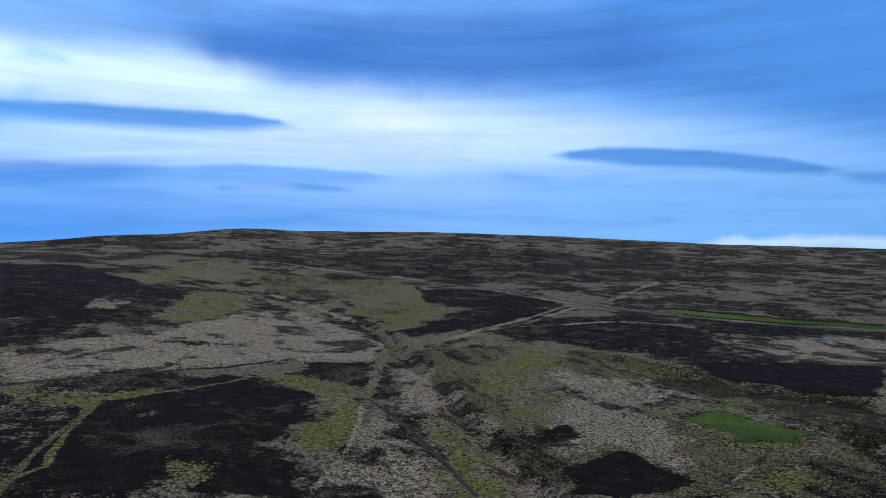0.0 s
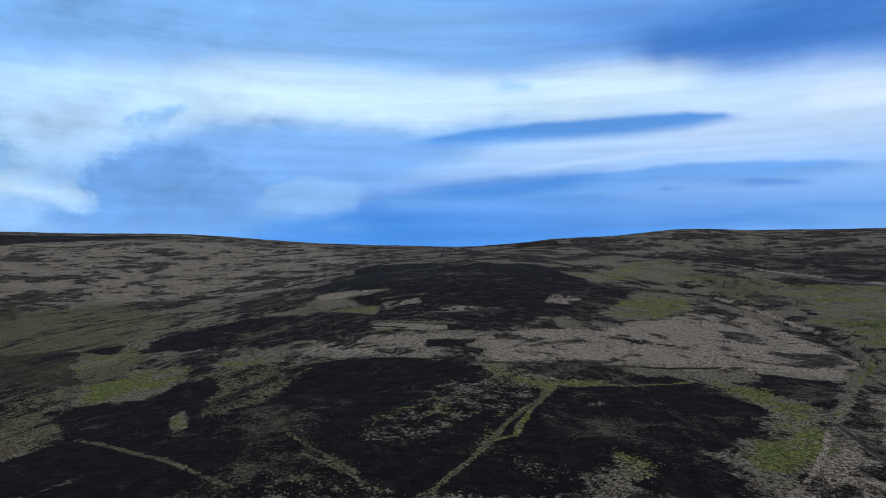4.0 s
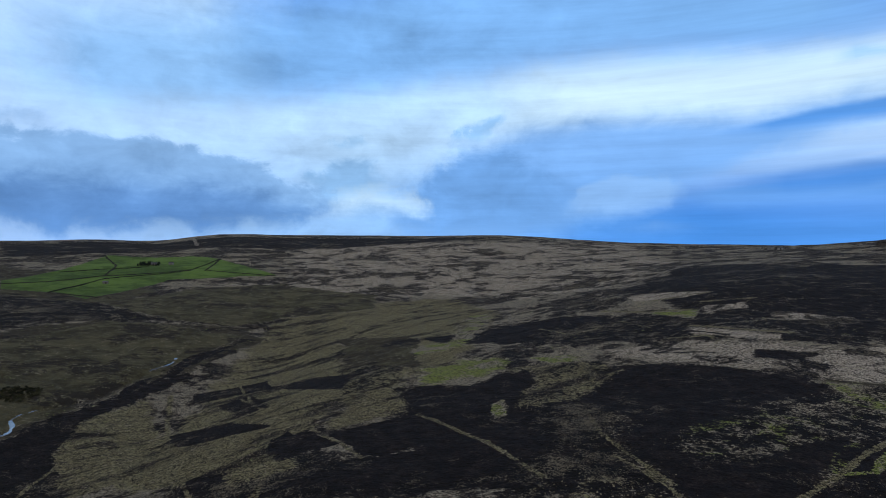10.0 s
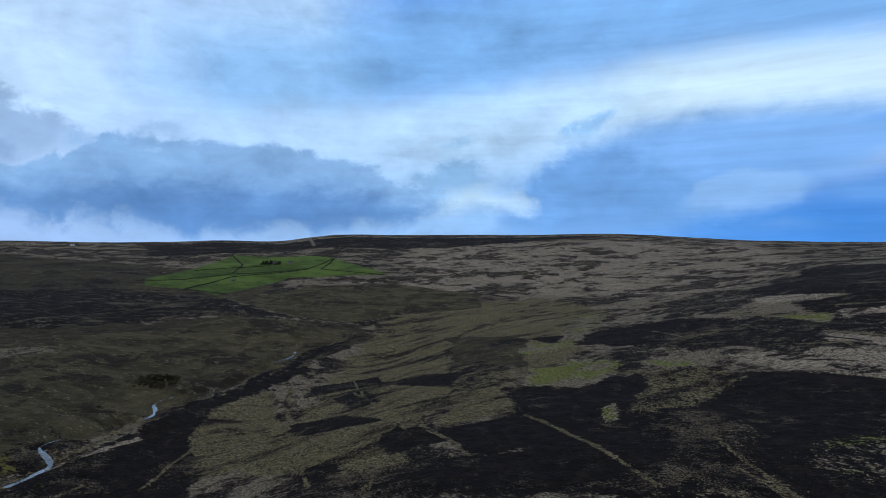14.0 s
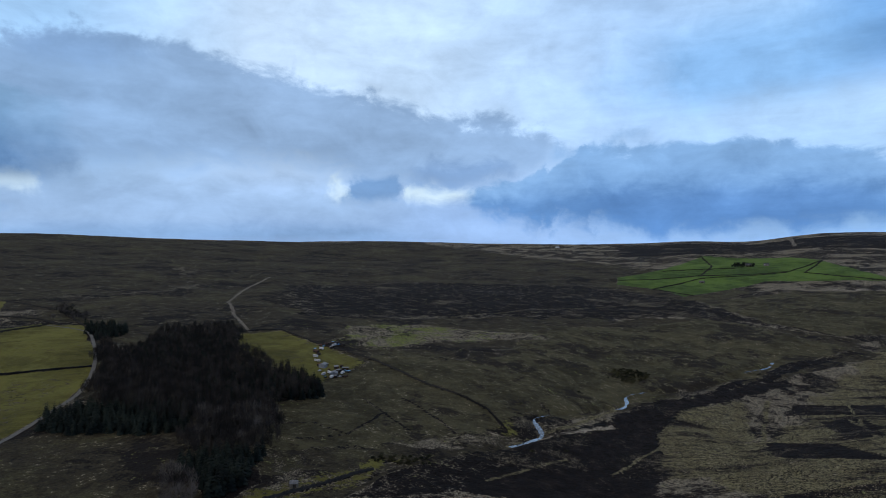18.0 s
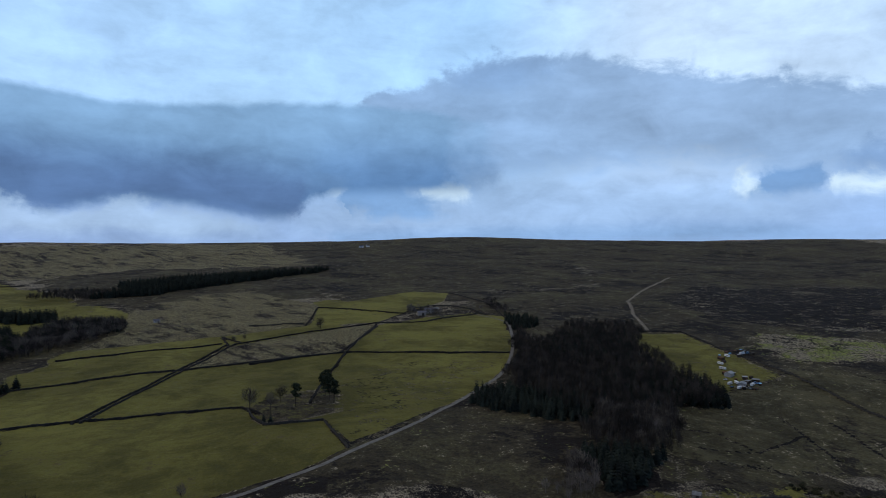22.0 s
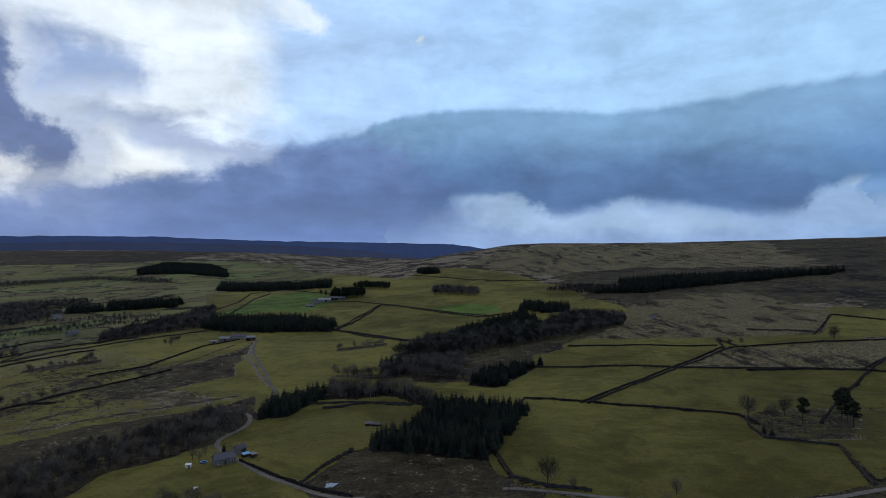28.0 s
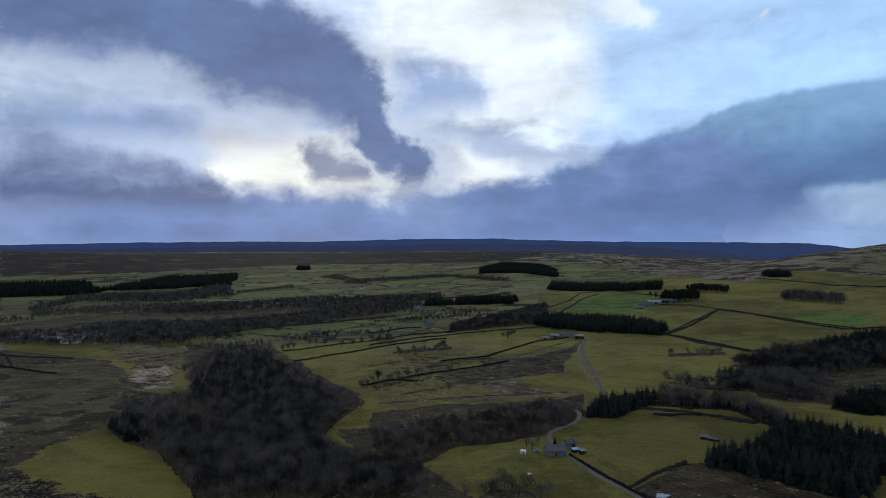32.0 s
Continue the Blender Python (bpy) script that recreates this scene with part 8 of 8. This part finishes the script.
def barn(x, y, turn, L, W, H, rise, label, wall=DARK, roof=SHEET, group="farm buildings"):
    ob = new("barn")
    ob.matrix_basis = pose(x, y, gz(x, y), 0, 0, turn)
    part("wall", gable(L, W, H, rise), wall, ob)
    part("roof", pitched(L, W, H, rise, 0.2, 0.1), roof, ob)
    part("door", one_box((min(3.4, L * 0.4), 0.12, H * 0.8), (L * 0.12, -W / 2 - 0.03, H * 0.4), 0.03), DARK if wall is not DARK else RUST, ob)
    return tagged(ob, label, "barn", group)


def caravan(x, y, turn, L, paint, label):
    """A caravan: rounded body, window band, axle with two wheels, and a drawbar."""
    ob = new("caravan")
    ob.matrix_basis = pose(x, y, gz(x, y), 0, 0, turn)
    part("body", one_box((L, 2.2, 2.1), (0, 0, 1.5), 0.35), paint, ob)
    for s in (-1, 1):
        for k in (-0.28, 0.05, 0.3):
            part("window", one_box((L * 0.18, 0.06, 0.6), (L * k, s * 1.1, 1.85), 0.02), GLASS, ob)
        bm = bmesh.new()
        bmesh.ops.create_cone(bm, cap_ends=True, segments=14, radius1=0.36, radius2=0.36, depth=0.22, matrix=pose(-0.2, s * 0.95, 0.3, 90, 0, 0))
        part("wheel", bm, TYRE, ob)
    part("drawbar", one_box((1.3, 0.12, 0.1), (L / 2 + 0.55, 0, 0.5), 0.02), DARK, ob)
    return tagged(ob, label, "caravan", "caravans in the yard")


def car(x, y, turn, paint, label, L=4.2):
    ob = new("car")
    ob.matrix_basis = pose(x, y, gz(x, y), 0, 0, turn)
    part("body", one_box((L, 1.75, 0.7), (0, 0, 0.68), 0.18), paint, ob)
    bm = bmesh.new()
    box(bm, (L * 0.56, 1.55, 0.6), (-0.15, 0, 1.25))
    for v in bm.verts:
        if v.co.z > 1.3:
            v.co.x *= 0.72
            v.co.y *= 0.86
    part("cabin", bm, GLASS, ob)
    part("roof", one_box((L * 0.40, 1.32, 0.06), (-0.11, 0, 1.58), 0.02), paint, ob)
    for sx in (-1, 1):
        for sy in (-1, 1):
            bm = bmesh.new()
            bmesh.ops.create_cone(bm, cap_ends=True, segments=14, radius1=0.33, radius2=0.33, depth=0.2, matrix=pose(sx * L * 0.3, sy * 0.8, 0.33, 90, 0, 0))
            part("wheel", bm, TYRE, ob)
    return tagged(ob, label, "car", "parked cars")


def shed(x, y, turn, L, W, H, label, wall=DARK, roof=SHEET):
    """A lean-to shed with a sloping sheet roof."""
    ob = new("shed")
    ob.matrix_basis = pose(x, y, gz(x, y), 0, 0, turn)
    bm = one_box((L, W, H + 1), (0, 0, H / 2 - 0.5), 0.03)
    for v in bm.verts:
        if v.co.z > H * 0.5 and v.co.y > 0:
            v.co.z += W * 0.14
    part("wall", bm, wall, ob)
    bm = one_box((L + 0.4, W + 0.4, 0.1), (0, 0, H + 0.07 + W * 0.07))
    for v in bm.verts:
        v.co.z += v.co.y * 0.14
    part("roof", bm, roof, ob)
    part("door", one_box((0.9, 0.08, min(1.9, H * 0.85)), (L * 0.2, -W / 2 - 0.03, min(1.9, H * 0.85) / 2), 0.02), RUST, ob)
    return tagged(ob, label, "shed", "sheds")


def pole(x, y, turn, label):
    ob = new("telegraph_pole")
    ob.matrix_basis = pose(x, y, gz(x, y), 0, 0, turn)
    tv, tf = [], []
    spoke(tv, tf, (0, 0, -0.8), (0, 0, 8.5), 0.15, 0.10, 8)
    part("post", mesh_of("post", tv, tf, DARK), DARK, ob)
    part("crossarm", one_box((1.6, 0.12, 0.14), (0, 0, 8.0), 0.02), DARK, ob)
    for k in (-0.65, 0, 0.65):
        part("insulator", one_box((0.12, 0.12, 0.22), (k, 0, 8.18), 0.03), WHITE, ob)
    return tagged(ob, label, "pole", "telegraph poles")


house(*(226.8, -308.1), 232, 11.5, 6.5, 3.4, 2.6, "old stone farmhouse with a slate roof beside a farm road", bays=3, storeys=1)
barn(*(228.6, -325.9), 255, 7, 5, 3.4, 1.8, "small stone barn with a dark roof beside the farmhouse", HOUSE_STONE, SLATE)
shed(*(220.7, -320.8), 240, 4.5, 3, 1.6, "low shed with a blue sheet roof in the farmyard", DARK, BLUE)
shed(*(215.3, -320.3), 250, 3.5, 3, 2, "small dark timber shed in the farmyard")
car(*(238.2, -305.1), 40, BLUE, "blue car parked by the farmhouse")
shed(*(242.5, -297.3), 200, 3, 2, 2, "small white field shelter near the farmhouse", WHITE, WHITE)
shed(*(217.5, -271.9), 220, 1.8, 1.2, 0.8, "low white trough shelter in the pasture", WHITE, WHITE)
shed(*(172.8, -392.0), 210, 5, 4, 1.6, "tumbledown dark sheep shed on the pasture", STONE, SLATE)
shed(*(166.9, -391.9), 190, 6, 3, 1.2, "tumbledown stone sheepfold with a sheet roof", STONE, SLATE)
house(*(518.0, -736.9), 195, 20, 8, 4.6, 2.8, "long stone farmhouse in front of a spruce wood")
barn(*(530.7, -722.9), 195, 14, 8, 4, 2, "long grey barn beside a farmhouse", HOUSE_STONE, SHEET)
barn(*(536.8, -706.9), 200, 10, 5, 2.4, 1, "low pale shed beside a farmhouse", HOUSE_STONE, SHEET)
barn(*(494.7, -729.1), 215, 12, 9, 4.5, 2, "dark barn beside a farmhouse")
car(*(487.6, -738.5), 30, WHITE, "white car parked on a farm track")
house(*(614.9, -1131.7), 205, 18, 8, 5, 3, "stone farmhouse among pines with a slate roof")
barn(*(612.4, -1163.4), 205, 26, 12, 5, 3, "wide farm barn with a pale sheet roof", HOUSE_STONE, SHEET)
barn(*(605.8, -1188.8), 205, 20, 10, 5, 3, "dark farm barn among pines", DARK, SLATE)
barn(*(603.9, -1088.8), 205, 18, 7, 3, 1.5, "low farm shed with a pale roof", HOUSE_STONE, SHEET)
barn(*(589.1, -1194.9), 205, 14, 8, 4, 2, "stone barn below dark pines", HOUSE_STONE, SLATE)
house(*(-372.2, -800.1), 170, 14, 7, 4.8, 2.6, "stone moorland farmhouse with a slate roof")
barn(*(-355.2, -788.0), 170, 12, 7, 4, 2, "stone barn beside the moorland farmhouse", HOUSE_STONE, SLATE)
barn(*(-390.5, -819.1), 170, 10, 6, 3.4, 1.8, "small barn with a pale sheet roof", HOUSE_STONE, SHEET)
house(*(-704.8, -2074.2), 170, 14, 8, 5, 3, "white cottage far off on the moor edge", WHITE)
house(*(-732.2, -2085.3), 170, 12, 8, 5, 3, "white cottage far off on the moor edge", WHITE)
house(*(-25.3, -938.3), 190, 8, 5, 3, 1.6, "small ruined stone building on rough pasture", HOUSE_STONE, SLATE, 2, 1, 0)
house(*(-2141.4, -79.2), 80, 16, 8, 5, 3, "stone farmhouse among trees on green fields")
house(*(-2139.5, -30.0), 80, 14, 8, 5, 3, "stone farmhouse with a slate roof on green fields")
barn(*(-1687.6, -167.6), 80, 12, 7, 4, 2, "stone field barn on green pasture", HOUSE_STONE, SLATE)
house(*(-1387.7, 1686.8), 30, 18, 9, 6, 3, "distant farmhouse on the moor saddle")
barn(*(-1322.2, 1646.4), 30, 14, 8, 5, 3, "distant barn on the moor saddle", HOUSE_STONE, SLATE)
house(*(-3026.2, -972.9), 130, 16, 9, 6, 3, "white building far off on the moor", WHITE)
barn(*(-247.5, -220.1), 120, 4, 3, 2.2, 1.2, "small stone hut beside the stream", HOUSE_STONE, SHEET)
caravan(*(-453.8, -368.3), 10, 5.5, WHITE, "white static caravan in a cluttered moorland yard")
caravan(*(-461.8, -368.0), 60, 6.5, WHITE, "white static caravan in a cluttered moorland yard")
barn(*(-459.0, -360.4), 30, 9, 6, 3, 1.4, "small sheet-metal barn in a cluttered yard", SHEET, SHEET)
shed(*(-472.5, -365.6), 80, 4, 3.4, 2.2, "patched shed with a pale sheet roof in a yard", DARK, SHEET)
caravan(*(-469.2, -358.5), 20, 6.5, WHITE, "white static caravan in a cluttered moorland yard")
shed(*(-482.0, -364.9), 120, 6, 3.4, 2.2, "patched shed with a pale sheet roof in a yard", DARK, SHEET)
caravan(*(-450.3, -356.2), 15, 5.5, WHITE, "white static caravan in a cluttered moorland yard")
car(*(-458.8, -353.7), 100, WHITE, "white car parked in a cluttered yard")
car(*(-463.9, -349.8), 50, RUST, "rusty red car parked in a cluttered yard")
shed(*(-480.3, -374.4), 140, 4, 3.4, 2.2, "patched shed with a pale sheet roof in a yard", DARK, SHEET)
caravan(*(-503.0, -418.8), 80, 6.5, WHITE, "white static caravan in a cluttered moorland yard")
caravan(*(-490.3, -405.9), 85, 7.5, WHITE, "white static caravan in a cluttered moorland yard")
shed(*(-476.7, -391.9), 75, 4, 3.4, 2.2, "patched shed with a rusty roof in a yard", DARK, RUST)
barn(*(-476.7, -387.6), 20, 9, 6, 3, 1.4, "small sheet-metal barn in a cluttered yard", SHEET, SHEET)
shed(*(-523.8, -435.3), 95, 6, 3.4, 2.2, "patched shed with a rusty roof in a yard", DARK, RUST)
car(*(-552.7, -448.5), 10, BLUE, "faded blue car parked in a cluttered yard")
shed(*(-560.9, -448.5), 20, 5, 3.4, 2.2, "patched shed with a rusty roof in a yard", DARK, RUST)
caravan(*(-562.3, -441.5), 5, 7.5, WHITE, "white static caravan in a cluttered moorland yard")
car(*(-570.5, -441.4), 15, BLUE, "faded blue car parked in a cluttered yard")
shed(*(-551.4, -436.9), 40, 5, 3.4, 2.2, "patched shed with a pale sheet roof in a yard", DARK, SHEET)
caravan(*(-538.3, -440.0), 70, 7.5, WHITE, "white static caravan in a cluttered moorland yard")
shed(*(-447.5, -361.2), 0, 2.2, 2.2, 1.2, "low blue shed among yard clutter", DARK, BLUE)
shed(*(-470.4, -375.5), 37, 2.9, 2.2, 1.6, "low rusty shed among yard clutter", DARK, RUST)
shed(*(-453.6, -354.9), 74, 3.6, 2.2, 2.0, "low pale shed among yard clutter", DARK, SHEET)
shed(*(-460.3, -350.3), 111, 4.3, 2.2, 1.2, "low dark shed among yard clutter", DARK, DARK)
shed(*(-476.9, -357.0), 148, 2.2, 2.2, 1.6, "low blue shed among yard clutter", DARK, BLUE)
shed(*(-487.6, -373.8), 5, 2.9, 2.2, 2.0, "low rusty shed among yard clutter", DARK, RUST)
shed(*(-486.3, -390.3), 42, 3.6, 2.2, 1.2, "low pale shed among yard clutter", DARK, SHEET)
shed(*(-514.7, -424.6), 79, 4.3, 2.2, 1.6, "low dark shed among yard clutter", DARK, DARK)
shed(*(-531.6, -443.3), 116, 2.2, 2.2, 2.0, "low blue shed among yard clutter", DARK, BLUE)
shed(*(-553.6, -454.1), 153, 2.9, 2.2, 1.2, "low rusty shed among yard clutter", DARK, RUST)
shed(*(-573.1, -446.7), 10, 3.6, 2.2, 1.6, "low pale shed among yard clutter", DARK, SHEET)
shed(*(-571.9, -436.0), 47, 4.3, 2.2, 2.0, "low dark shed among yard clutter", DARK, DARK)
shed(*(-574.9, -453.0), 84, 2.2, 2.2, 1.2, "low blue shed among yard clutter", DARK, BLUE)
car(*(-462.9, -380.5), 0, WHITE, "white van parked in a cluttered yard")
car(*(-461.6, -358.5), 50, DARK, "dark van parked in a cluttered yard")
car(*(-477.5, -362.1), 100, BLUE, "blue van parked in a cluttered yard")
car(*(-562.1, -453.6), 150, RUST, "rusty van parked in a cluttered yard")
house(*(1033.1, -186.1), 215, 10, 8, 5, 3, "stone village house with a slate roof", HOUSE_STONE)
house(*(1052.7, -200.0), 238, 12, 8, 5, 3, "white village house with a slate roof", WHITE)
house(*(1002.4, -200.6), 261, 14, 8, 5, 3, "stone village house with a slate roof", HOUSE_STONE)
house(*(1023.5, -218.8), 224, 16, 8, 5, 3, "white village house with a slate roof", WHITE)
house(*(984.4, -220.7), 247, 10, 8, 5, 3, "stone village house with a slate roof", HOUSE_STONE)
house(*(998.1, -234.4), 270, 12, 8, 5, 3, "white village house with a slate roof", WHITE)
house(*(1065.7, -181.6), 233, 14, 8, 5, 3, "stone village house with a slate roof", HOUSE_STONE)
house(*(1011.1, -252.0), 256, 16, 8, 5, 3, "white village house with a slate roof", WHITE)
house(*(1068.0, -220.9), 219, 10, 8, 5, 3, "stone village house with a slate roof", HOUSE_STONE)
house(*(1032.1, -276.3), 242, 12, 8, 5, 3, "white village house with a slate roof", WHITE)
house(*(1022.7, -164.5), 265, 14, 8, 5, 3, "stone village house with a slate roof", HOUSE_STONE)
house(*(1251.6, -614.8), 200, 12, 8, 5, 3, "stone house among valley fields", HOUSE_STONE)
house(*(1254.2, -655.5), 231, 15, 8, 5, 3, "stone house among valley fields", HOUSE_STONE)
house(*(1277.1, -702.1), 262, 18, 8, 5, 3, "stone house among valley fields", HOUSE_STONE)
house(*(1551.6, -1129.2), 213, 12, 8, 5, 3, "white house among valley fields", WHITE)
house(*(1451.4, -1017.3), 244, 15, 8, 5, 3, "stone house among valley fields", HOUSE_STONE)
house(*(777.1, -705.6), 275, 18, 8, 5, 3, "stone house among valley fields", HOUSE_STONE)
house(*(841.7, -526.1), 226, 12, 8, 5, 3, "stone house among valley fields", HOUSE_STONE)
house(*(987.8, -864.7), 257, 15, 8, 5, 3, "stone house among valley fields", HOUSE_STONE)
barn(*(974.3, -218.4), 220, 24, 10, 4, 2, "long white barn at the edge of the village", WHITE, SHEET)
house(*(359.2, -182.3), 215, 9, 6, 4, 2.2, "small stone mill among bare trees", HOUSE_STONE, SLATE, 2, 1, 1)
pole(*(16.1, 302.3), 20, "tarred wooden telegraph pole on the moor")
pole(*(-66.0, 865.7), 20, "tarred wooden telegraph pole on the moor")
pole(*(-165.1, 1264.0), 20, "tarred wooden telegraph pole on the moor")
